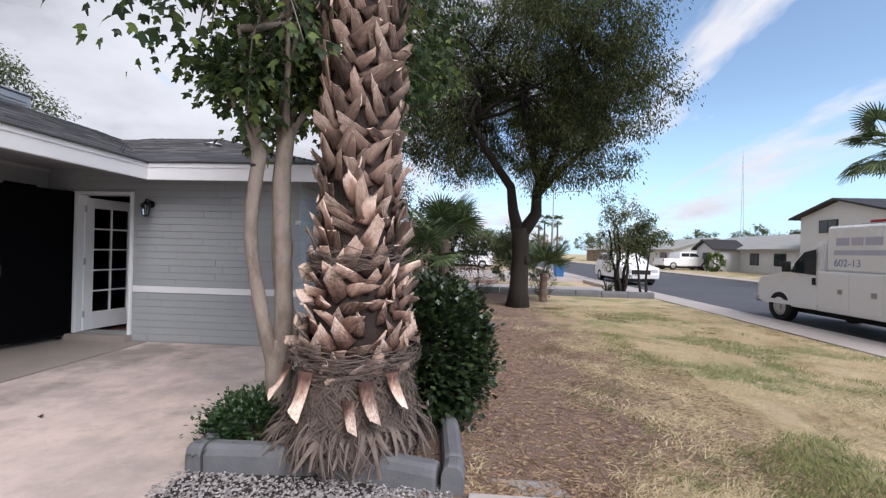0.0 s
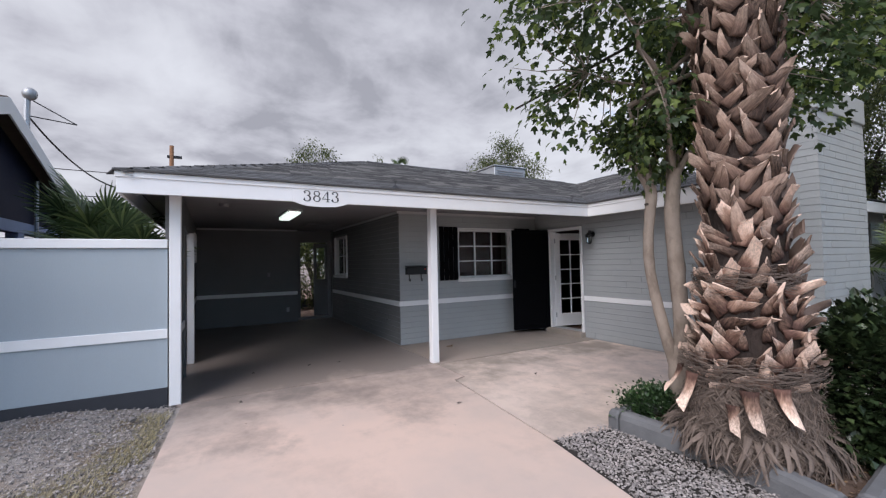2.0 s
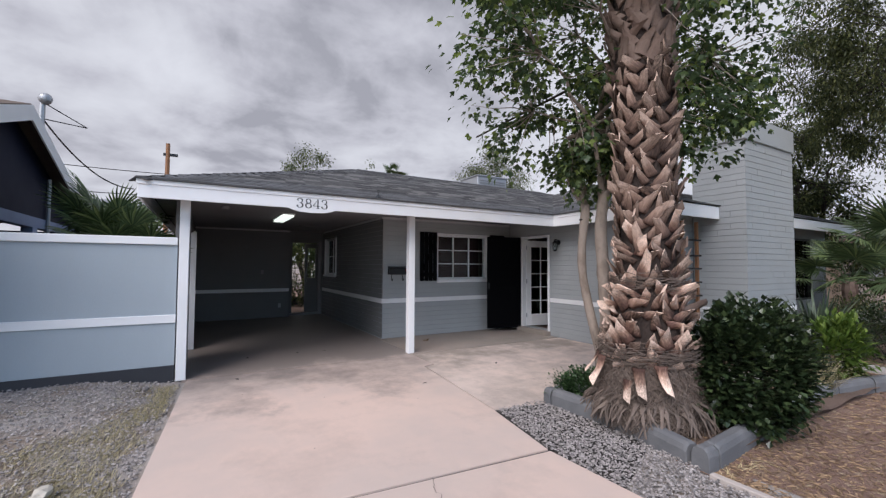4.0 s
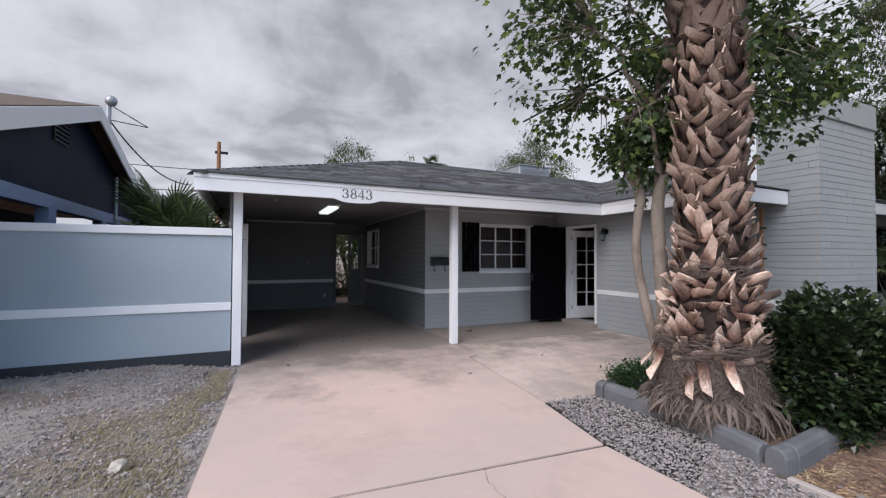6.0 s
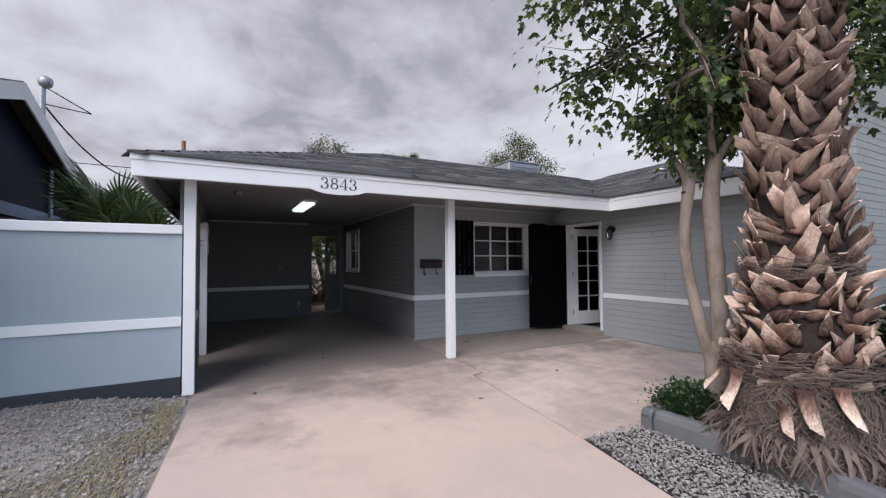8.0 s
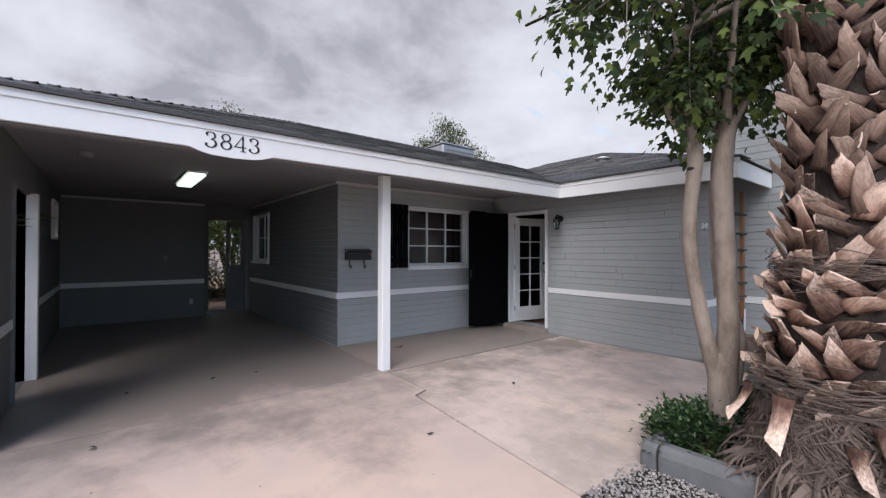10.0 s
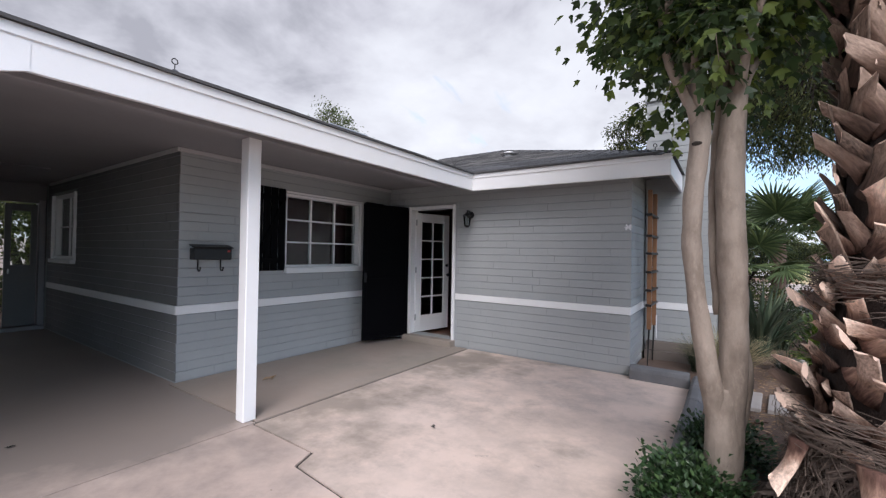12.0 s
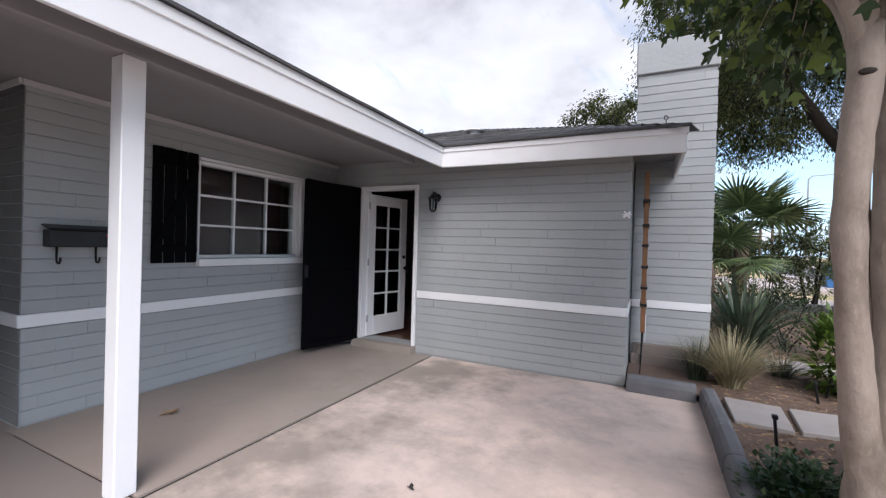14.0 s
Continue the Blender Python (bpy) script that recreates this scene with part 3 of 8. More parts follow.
structure(boxpart("trim_side", (BACK_X, WIN_X + 0.04, SIDE_Y - 0.045, SIDE_Y - 0.022, CEIL - 0.075, CEIL - 0.03), M["trim_grey"], bevel=0.004), "narrow painted moulding under the ceiling", "trim")
structure(boxpart("trim_back", (BACK_X + 0.002, BACK_X + 0.03, LEFT_Y + 0.01, 1.99, CEIL - 0.075, CEIL - 0.03), M["trim_grey"], bevel=0.004), "narrow painted moulding under the ceiling", "trim")


def porch_post(at):
    t = thing("porch_post", "square white painted wooden porch post on the slab", "post", "posts of the carport", at=at)
    boxpart("shaft", (-0.058, 0.058, -0.058, 0.058, 0.0, 2.385), M["white"], t, bevel=0.006)
    return t


post = porch_post((-4.19, 2.94, 0))
copy_thing(post, pose(-4.13, -0.43, 0))

# ---- the ground ----
def slab(name, outline, z0, z1, mat, label, category="ground"):
    bm = bmesh.new()
    prism(bm, outline, z0, z1)
    bmesh.ops.recalc_face_normals(bm, faces=bm.faces[:])
    return structure(part(name, bm, mat), label, category)


def sheet(name, x0, x1, y0, y1, step, height, mat, label, category="ground"):
    nx, ny = int((x1 - x0) / step) + 1, int((y1 - y0) / step) + 1
    verts = [(x0 + (x1 - x0) * i / nx, y0 + (y1 - y0) * j / ny) for j in range(ny + 1) for i in range(nx + 1)]
    verts = [(x, y, height(x, y)) for x, y in verts]
    faces = [(j * (nx + 1) + i, j * (nx + 1) + i + 1, (j + 1) * (nx + 1) + i + 1, (j + 1) * (nx + 1) + i) for j in range(ny) for i in range(nx)]
    return structure(mesh_from(name, verts, faces, mat, smooth=True), label, category)


ground = mesh_from("ground", [(-900, -900, -0.16), (900, -900, -0.16), (900, 900, -0.16), (-900, 900, -0.16)], [(0, 1, 2, 3)], M["lawn"])
structure(ground, "bare dry ground that reaches the horizon", "ground")
# driveway slabs with joints between them
G, H = 0.011, 0.009
slab("driveway_apron", [(-4.06, -0.36), (-0.44, -0.615), (-0.216, 2.30), (-1.19, 2.49 - H), (-3.20 - H, 2.72 - H), (-3.27 - H, 2.905 - H), (-4.062, 2.93 - H)], -0.15, 0.0, M["drive"], "pinkish concrete driveway slab", "driveway")
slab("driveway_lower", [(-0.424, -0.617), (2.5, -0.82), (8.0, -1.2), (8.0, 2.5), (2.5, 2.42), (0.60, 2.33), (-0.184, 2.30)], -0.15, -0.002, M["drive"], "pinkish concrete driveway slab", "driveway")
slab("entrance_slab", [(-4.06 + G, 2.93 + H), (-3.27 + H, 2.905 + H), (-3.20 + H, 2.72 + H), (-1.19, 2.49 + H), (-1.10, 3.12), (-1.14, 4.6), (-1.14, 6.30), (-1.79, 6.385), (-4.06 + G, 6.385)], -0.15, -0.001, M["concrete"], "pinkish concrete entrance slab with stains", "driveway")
slab("porch_strip", [(WIN_X + 0.002, 2.97), (-4.085, 2.975), (-4.085, 6.385), (WIN_X + 0.002, 6.385)], -0.15, 0.001, M["porch"], "grey concrete strip under the eaves, shade in its colour", "driveway")
slab("carport_floor", [(-10.9, LEFT_Y), (-4.07, LEFT_Y), (-4.075, 2.955), (WIN_X, 2.955), (WIN_X, SIDE_Y - 0.002), (-10.9, SIDE_Y - 0.002)], -0.15, 0.0, M["carport_floor"], "concrete carport floor with shade in its colour", "floor")
slab("joint_bed", [(-5.6, -0.3), (-0.4, -0.5), (0.5, 2.3), (-1.2, 6.2), (-5.6, 6.2)], -0.16, -0.012, M["joint"], "dark fill under the slab joints", "ground")


def bumpy(base, size, amp):
    return lambda x, y: base + amp * noise.noise(Vector((x / size, y / size, base * 10))) + 0.3 * amp * noise.noise(Vector((x / size * 3.7, y / size * 3.7, 2)))


sheet("ground_lawn", 0.35, 7.0, 3.05, 15.4, 0.12, bumpy(-0.02, 0.8, 0.02), M["lawn"], "dry yellow lawn with green patches and bare earth", "lawn")
sheet("ground_bed_nook", -1.78, -1.05, 6.4, 15.0, 0.1, bumpy(0.05, 0.35, 0.025), M["soil"], "bare brown soil beside the house", "soil")
sheet("ground_bed", -1.06, 0.62, 3.2, 15.0, 0.1, bumpy(0.05, 0.35, 0.025), M["soil"], "bare brown soil of the planting bed", "soil")
sheet("ground_gravel_strip", -1.25, 8.0, 2.25, 3.3, 0.12, bumpy(-0.025, 0.4, 0.012), M["gravel_bed"], "gravel strip beside the driveway", "gravel")
sheet("ground_gravel_yard", -4.15, 8.0, -7.0, -0.33, 0.15, lambda x, y: bumpy(-0.02, 0.5, 0.02)(x, y) + 0.11 * max(0, min(1, (-0.55 - y) / 0.8)) * max(0, min(1, (-2.4 - x) / 1.5)), M["gravel_bed"], "grey gravel yard with dry weeds", "gravel")
slab("pavement_near", [(7.0, -60), (7.75, -60), (7.75, 90), (7.0, 90)], -0.15, 0.0, M["pavement"], "pinkish concrete pavement along the street", "pavement")
slab("kerb_near", [(7.76, -60), (8.2, -60), (8.2, 90), (7.76, 90)], -0.15, -0.03, M["pavement"], "rolled concrete kerb of the street", "kerb")
slab("road", [(8.2, -200), (18.0, -200), (18.0, 300), (8.2, 300)], -0.16, -0.10, M["asphalt"], "grey asphalt residential street", "road")
slab("kerb_far", [(18.0, -60), (18.3, -60), (18.3, 150), (18.0, 150)], -0.16, 0.02, M["pavement"], "pale concrete kerb across the street", "kerb")
slab("pavement_far", [(18.31, -60), (19.6, -60), (19.6, 150), (18.31, 150)], -0.16, 0.01, M["pavement"], "pale pavement across the street", "pavement")
slab("neighbour_driveway", [(-3.0, 16.2), (6.98, 16.2), (6.98, 19.4), (-3.0, 19.6)], -0.15, -0.01, M["pavement"], "pale concrete driveway next door", "driveway")
slab("neighbour_apron", [(-3.0, 24.0), (6.98, 24.0), (6.98, 33.0), (-3.0, 33.0)], -0.155, -0.012, M["pavement"], "pale concrete drive further along", "driveway")
slab("backyard", [(-40, -4), (-11.9, -4), (-11.9, 14), (-40, 14)], -0.15, -0.06, M["lawn"], "dry ground behind the carport", "ground")


def crack(points, w):
    """A fine crack in the slab, with a ragged line."""
    rng = random.Random(11)
    pts = []
    for (x0, y0), (x1, y1) in zip(points, points[1:]):
        for k in range(6):
            t = k / 6
            pts.append((x0 + (x1 - x0) * t + rng.uniform(-0.012, 0.012), y0 + (y1 - y0) * t + rng.uniform(-0.012, 0.012)))
    verts, faces = [], []
    for i, (x, y) in enumerate(pts):
        k = w * rng.uniform(0.4, 1.2)
        verts.extend([(x, y - k, 0.001), (x, y + k, 0.001)])
        if i:
            faces.append((2 * i - 2, 2 * i - 1, 2 * i + 1, 2 * i))
    return structure(mesh_from("crack", verts, faces, M["joint"]), "fine crack in the driveway slab", "crack")


crack([(-0.29, 1.25), (-0.14, 1.185), (0.04, 1.185), (0.21, 1.16), (0.55, 1.10)], 0.002)

# ---- doors, windows and fixtures of the house ----
def window_unit(name, wide, high, cols, rows, deep, label, mat_frame=None, sash=0.05, bar=0.022):
    """A framed window, its face towards local -y, origin at its lower left corner."""
    f = mat_frame or M["white"]
    w = thing(name, label, "window", kind="structure")
    boxpart("frame_left", (0, sash, 0, deep, 0, high), f, w)
    boxpart("frame_right", (wide - sash, wide, 0, deep, 0, high), f, w)
    boxpart("frame_top", (sash, wide - sash, 0.002, deep, high - sash, high), f, w)
    boxpart("frame_bottom", (sash, wide - sash, 0.002, deep, 0, sash), f, w)
    iw, ih = wide - 2 * sash, high - 2 * sash
    for c in range(1, cols):
        x = sash + iw * c / cols
        boxpart("glazing_bar", (x - bar / 2, x + bar / 2, deep * 0.45, deep * 0.8, sash, high - sash), f, w, bevel=0.002)
    for r in range(1, rows):
        z = sash + ih * r / rows
        boxpart("glazing_bar", (sash, wide - sash, deep * 0.47, deep * 0.78, z - bar / 2, z + bar / 2), f, w, bevel=0.002)
    for c in range(cols):
        for r in range(rows):
            g = boxpart("pane", (sash + iw * c / cols + 0.004, sash + iw * (c + 1) / cols - 0.004, deep * 0.6, deep * 0.63,
                                 sash + ih * r / rows + 0.004, sash + ih * (r + 1) / rows - 0.004), M["glass"], w, bevel=0)
            g.visible_shadow = False
    return w


TO_X = Matrix.Rotation(radians(90), 4, "Z")            # local -y turned to face +x
win = window_unit("window_1", WINDOW[1] - WINDOW[0], WINDOW[3] - WINDOW[2], 3, 3, 0.13, "white framed nine-pane window with a deep sill", sash=0.035)
win.matrix_world = Matrix.Translation((WIN_X - 0.02, WINDOW[0], WINDOW[2])) @ TO_X
boxpart("reveal", (WINDOW[1] - WINDOW[0] - 0.005, WINDOW[1] - WINDOW[0] + 0.055, -0.035, 0.02, 0, WINDOW[3] - WINDOW[2]), M["white"], win)
boxpart("head_trim", (0.0, WINDOW[1] - WINDOW[0] + 0.055, -0.034, 0.02, WINDOW[3] - WINDOW[2], WINDOW[3] - WINDOW[2] + 0.03), M["white"], win)
boxpart("sill", (-0.02, WINDOW[1] - WINDOW[0] + 0.06, -0.085, 0.03, -0.075, 0.0), M["white"], win, "projecting white sill")
boxpart("curtain", (0.03, WINDOW[1] - WINDOW[0] - 0.03, 0.30, 0.32, 0.02, 0.98), plain("maroon_blind", (0.06, 0.025, 0.025), 0.9), win, "dark reddish blind behind the glass")

win2 = window_unit("window_2", KITCHEN_WIN[1] - KITCHEN_WIN[0], KITCHEN_WIN[3] - KITCHEN_WIN[2], 2, 2, 0.12, "white framed carport window with a sill")
win2.matrix_world = Matrix.Translation((KITCHEN_WIN[0], SIDE_Y + 0.0, KITCHEN_WIN[2]))
boxpart("sill", (-0.04, 1.14, -0.075, 0.03, -0.06, 0.0), M["white"], win2, "projecting white sill")
boxpart("side_trim", (1.1, 1.15, -0.04, 0.03, 0.0, 1.06), M["white"], win2)
boxpart("side_trim", (-0.05, 0.0, -0.04, 0.03, 0.0, 1.06), M["white"], win2)
win3 = window_unit("window_3", 2.85, 1.45, 3, 1, 0.1, "wide dark window of the wing", mat_frame=M["dark_metal"], sash=0.04)
win3.matrix_world = Matrix.Translation((WING_X - 0.03, 9.75, 0.75)) @ TO_X
win4 = window_unit("window_4", 0.7, 0.65, 1, 1, 0.1, "small white framed window of the side store")
win4.matrix_world = Matrix.Translation((-8.9, LEFT_Y + 0.04, 1.65)) @ Matrix.Rotation(radians(180), 4, "Z")


def shutter(at):
    s = thing("shutter", "black board-and-batten wooden window shutter", "shutter", "window shutters")
    w, h = 0.43, 1.08
    for k in range(4):
        boxpart("board", (k * w / 4 + 0.006 + 0.002 * (k % 2), (k + 1) * w / 4 - 0.006, -0.02, 0, 0, h), M["black"], s, bevel=0.003)
    boxpart("batten", (0.01, w - 0.01, -0.038, -0.021, 0.10, 0.17), M["black"], s)
    boxpart("batten", (0.01, w - 0.01, -0.038, -0.021, h - 0.17, h - 0.10), M["black"], s)
    bm = bmesh.new()
    box(bm, -0.40, 0.40, -0.036, -0.021, -0.03, 0.03, 0.003, Matrix.Translation((w / 2, 0, h / 2)) @ Matrix.Rotation(radians(-64), 4, "Y"))
    part("brace", bm, M["black"], s)
    s.matrix_world = at @ TO_X
    return s


shutter_left = shutter(Matrix.Translation((WIN_X + 0.016, 3.875, 1.18)))
copy_thing(shutter_left, Matrix.Translation((WIN_X + 0.016, 5.775, 1.18)) @ TO_X)

# entrance: frame, open glazed door, open black security door
door_1 = thing("door_1", "white door frame round the open entrance", "door frame", kind="structure")
boxpart("jamb", (DOOR[0] - 0.045, DOOR[0] + 0.035, WING_Y - 0.035, WING_Y + 0.14, 0.095, DOOR[3] + 0.04), M["white"], door_1)
boxpart("jamb", (DOOR[1] - 0.01, DOOR[1] + 0.035, WING_Y - 0.035, WING_Y + 0.14, 0.02, DOOR[3] + 0.04), M["white"], door_1)
boxpart("head", (DOOR[0] + 0.035, DOOR[1] - 0.01, WING_Y - 0.033, WING_Y + 0.14, DOOR[3] - 0.01, DOOR[3] + 0.038), M["white"], door_1)

glazed = thing("glazed_door", "white wooden ten-pane door standing open inwards", "door")
W, H = 0.79, 2.02
for a, b, c, d in ((0, 0.13, 0, H), (W - 0.13, W, 0, H)):
    boxpart("stile", (a, b, 0, 0.044, c, d), M["white"], glazed)
boxpart("top_rail", (0.13, W - 0.13, 0.001, 0.043, H - 0.15, H), M["white"], glazed)
boxpart("bottom_rail", (0.13, W - 0.13, 0.001, 0.043, 0, 0.27), M["white"], glazed)
boxpart("glazing_bar", (W / 2 - 0.013, W / 2 + 0.013, 0.006, 0.038, 0.27, H - 0.15), M["white"], glazed, bevel=0.003)
for k in range(1, 5):
    z = 0.27 + (H - 0.42) * k / 5
    boxpart("glazing_bar", (0.13, W - 0.13, 0.008, 0.036, z - 0.012, z + 0.012), M["white"], glazed, bevel=0.003)
for c in range(2):
    for r in range(5):
        p = boxpart("pane", (0.132 + c * 0.265, 0.132 + c * 0.265 + 0.26, 0.020, 0.024, 0.274 + r * 0.32, 0.274 + r * 0.32 + 0.312), M["glass"], glazed, bevel=0)
        p.visible_shadow = False
for z in (0.2, 1.0, 1.8):
    boxpart("hinge", (-0.018, 0.012, -0.012, 0.004, z, z + 0.1), M["metal"], glazed, "steel hinge")
bm = bmesh.new()
bmesh.ops.create_uvsphere(bm, u_segments=12, v_segments=8, radius=0.03, matrix=Matrix.Translation((W - 0.06, -0.05, 0.95)))
tube(bm, [(W - 0.06, 0, 0.95), (W - 0.06, -0.04, 0.95)], 0.012)
part("knob", bm, M["dark_metal"], glazed, "dark round door knob", smooth=True)
bm = bmesh.new()
tube(bm, [(W - 0.06, 0.0, 1.12), (W - 0.06, -0.02, 1.12)], 0.026, 12)
part("deadbolt", bm, M["dark_metal"], glazed)
glazed.matrix_world = Matrix.Translation((DOOR[0] + 0.06, WING_Y + 0.07, 0.105)) @ Matrix.Rotation(radians(79), 4, "Z")

guard = thing("security_door", "black perforated metal security door standing open", "door")
W, H = 0.86, 2.12
for nm, d in (("stile", (0, 0.06, 0, 0.035, 0, H)), ("stile", (W - 0.06, W, 0, 0.035, 0, H)), ("rail", (0.06, W - 0.06, 0.001, 0.034, H - 0.06, H)), ("rail", (0.06, W - 0.06, 0.001, 0.034, 0, 0.09)), ("rail", (0.06, W - 0.06, 0.001, 0.034, 0.95, 1.0))):
    boxpart(nm, d, M["black"], guard)
boxpart("mesh_panel", (0.055, W - 0.055, 0.012, 0.022, 0.08, H - 0.055), M["black"], guard, bevel=0)
boxpart("lock_plate", (W - 0.055, W - 0.01, -0.004, 0.039, 0.9, 1.05), M["dark_metal"], guard)
bm = bmesh.new()
tube(bm, [(W - 0.035, -0.002, 0.98), (W - 0.035, -0.05, 0.98)], 0.012)
tube(bm, [(W - 0.035, -0.045, 0.98), (W - 0.12, -0.045, 0.98)], 0.009)
part("lever_handle", bm, M["chrome"], guard, "chrome lever handle", smooth=True)
guard.matrix_world = Matrix.Translation((-5.255, WING_Y - 0.045, 0.075)) @ Matrix.Rotation(radians(256.5), 4, "Z") @ Matrix.Translation((0, 0, 0))

# the back door of the carport
door_2 = thing("door_2", "white door frame at the back of the carport", "door frame", kind="structure")
BX = BACK_X - 0.36
# jamb and leaf take the carport walls' shade-darkened colour
boxpart("jamb", (BX - 0.12, BX + 0.03, BACK_DOOR[0] - 0.06, BACK_DOOR[0] + 0.01, 0.05, 2.25), M["block_shaded"], door_2)
boxpart("jamb", (BX - 0.12, BX + 0.03, BACK_DOOR[1] - 0.05, BACK_DOOR[1] + 0.03, 0.05, 2.25), M["soffit"], door_2)
boxpart("sill", (BX - 0.12, BX + 0.1, BACK_DOOR[0] - 0.05, BACK_DOOR[1] + 0.03, 0.0, 0.06), M["soffit"], door_2)
leaf = thing("back_door", "grey back door with a window standing open", "door")
boxpart("panel", (0, 0.40, 0, 0.04, 0, 1.05), M["block_shaded"], leaf)
boxpart("stile", (0, 0.08, 0, 0.04, 1.05, 2.1), M["block_shaded"], leaf)
boxpart("stile", (0.32, 0.40, 0, 0.04, 1.05, 2.1), M["block_shaded"], leaf)
boxpart("top_rail", (0.08, 0.32, 0, 0.04, 1.98, 2.1), M["block_shaded"], leaf)
p = boxpart("pane", (0.08, 0.32, 0.018, 0.022, 1.05, 1.98), M["glass"], leaf, bevel=0)
p.visible_shadow = False
boxpart("handle", (0.03, 0.06, -0.04, 0.0, 0.9, 0.98), M["chrome"], leaf, "chrome door handle")
leaf.matrix_world = Matrix.Translation((BX - 0.06, 2.52, 0.07)) @ Matrix.Rotation(radians(90), 4, "Z")

# opening in the left wall of the carport
door_3 = thing("door_3", "white casing of a side door in the carport", "door frame", kind="structure")
boxpart("casing", (-6.42, -6.30, LEFT_Y - 0.10, LEFT_Y + 0.10, 0.0, 2.1), M["white"], door_3)
boxpart("casing", (-5.45, -5.40, LEFT_Y - 0.10, LEFT_Y + 0.03, 0.0, 2.1), M["block_shaded"], door_3)
boxpart("casing", (-6.30, -5.45, LEFT_Y - 0.10, LEFT_Y + 0.03, 2.08, 2.14), M["block_shaded"], door_3)

# house number on its curved plate
plate = thing("house_number", "black house number 3843 on the white fascia", "house number")
bm = bmesh.new()
pts = [(0.80, 2.335), (0.90, 2.30), (0.98, 2.284), (1.15, 2.277), (1.32, 2.284), (1.40, 2.30), (1.50, 2.335), (1.50, 2.485), (0.80, 2.485)]
a, b = [bm.verts.new((EAVE_X - 0.02, y, z)) for y, z in pts], [bm.verts.new((EAVE_X + 0.003, y, z)) for y, z in pts]
bm.faces.new(a[::-1]), bm.faces.new(b)
for i in range(len(a)):
    j = (i + 1) % len(a)
    bm.faces.new((a[i], a[j], b[j], b[i]))
part("plate", bm, M["white"], plate)


def figure_strokes(figure):
    """Strokes of a serif figure one unit high: each a path with its half width along the way, thin where it turns, thick on the sides."""
    def arc(cx, cy, rx, ry, a0, a1, n, thick, thin):
        out = []
        for i in range(n + 1):
            t = radians(a0 + (a1 - a0) * i / n)
            out.append((cx + rx * math.cos(t), cy + ry * math.sin(t), thin + (thick - thin) * abs(math.cos(t)) ** 1.3))
        return out

    def dot(cx, cy, r):
        return [(cx - r, cy, r * 0.3), (cx - r * 0.6, cy, r * 0.85), (cx, cy, r), (cx + r * 0.6, cy, r * 0.85), (cx + r, cy, r * 0.3)]

    if figure == "8":
        return [arc(0, 0.75, 0.205, 0.225, 0, 360, 28, 0.045, 0.022), arc(0, 0.265, 0.25, 0.245, 0, 360, 28, 0.055, 0.022)]
    if figure == "3":
        return [arc(-0.03, 0.75, 0.225, 0.225, 165, -88, 20, 0.052, 0.020), arc(-0.03, 0.27, 0.265, 0.25, 88, -165, 22, 0.058, 0.020),
                dot(-0.20, 0.775, 0.055), dot(-0.235, 0.225, 0.06)]
    return [[(0.12, 0.98, 0.02), (-0.32, 0.27, 0.022)], [(-0.33, 0.27, 0.027), (0.31, 0.27, 0.027)], [(0.125, 0.985, 0.045), (0.125, 0.03, 0.045)], [(-0.01, 0.022, 0.02), (0.26, 0.022, 0.02)]]


def digit_mesh(figure, high, thick=0.004):
    bm = bmesh.new()
    for layer, path in enumerate(figure_strokes(figure)):
        rows, t = [], thick + 0.0004 * layer
        for i, (x, y, w) in enumerate(path):
            x0, y0, _ = path[max(i - 1, 0)]
            x1, y1, _ = path[min(i + 1, len(path) - 1)]
            k = math.hypot(x1 - x0, y1 - y0)
            nx, ny = -(y1 - y0) / k * w, (x1 - x0) / k * w
            rows.append([bm.verts.new(((x + s_ * nx) * high, (y + s_ * ny) * high, z)) for s_, z in ((-1, 0), (1, 0), (1, t), (-1, t))])
        for p, q in zip(rows, rows[1:]):
            for i in range(4):
                j = (i + 1) % 4
                bm.faces.new((p[i], p[j], q[j], q[i]))
        bm.faces.new(rows[0][::-1]), bm.faces.new(rows[-1])
    return mesh_of(bm, "digit", M["dark_metal"])


for k, figure in enumerate("3843"):
    digit = new("digit", digit_mesh(figure, 0.137))
    digit.parent = plate
    digit.matrix_world = Matrix.Translation((EAVE_X + 0.0032, 1.150 + 0.116 * (k - 1.5), 2.342)) @ Euler((radians(90), 0, radians(90))).to_matrix().to_4x4() @ Matrix.Diagonal((1.12, 1, 1, 1))

# mailbox
mail = thing("mailbox", "black metal wall mailbox with two newspaper hooks", "mailbox")
boxpart("body", (WIN_X + 0.014, WIN_X + 0.12, 3.13, 3.545, 1.325, 1.455), M["dark_metal"], mail, bevel=0.008)
bm = bmesh.new()
box(bm, 0, 0.13, 0, 0.435, 0, 0.012, 0.004, Matrix.Translation((WIN_X + 0.014, 3.12, 1.485)) @ Matrix.Rotation(radians(14), 4, "Y"))
part("lid", bm, M["dark_metal"], mail)
boxpart("flag_mark", (WIN_X + 0.121, WIN_X + 0.124, 3.49, 3.52, 1.41, 1.435), plain("red_mark", (0.5, 0.04, 0.03), 0.5), mail, "small red mark", bevel=0)
for y in (3.21, 3.46):
    bm = bmesh.new()
    tube(bm, [(WIN_X + 0.03, y, 1.33), (WIN_X + 0.03, y, 1.225), (WIN_X + 0.045, y, 1.20), (WIN_X + 0.075, y, 1.20), (WIN_X + 0.09, y, 1.225), (WIN_X + 0.09, y, 1.245)], 0.008)
    part("hook", bm, M["dark_metal"], mail, smooth=True)

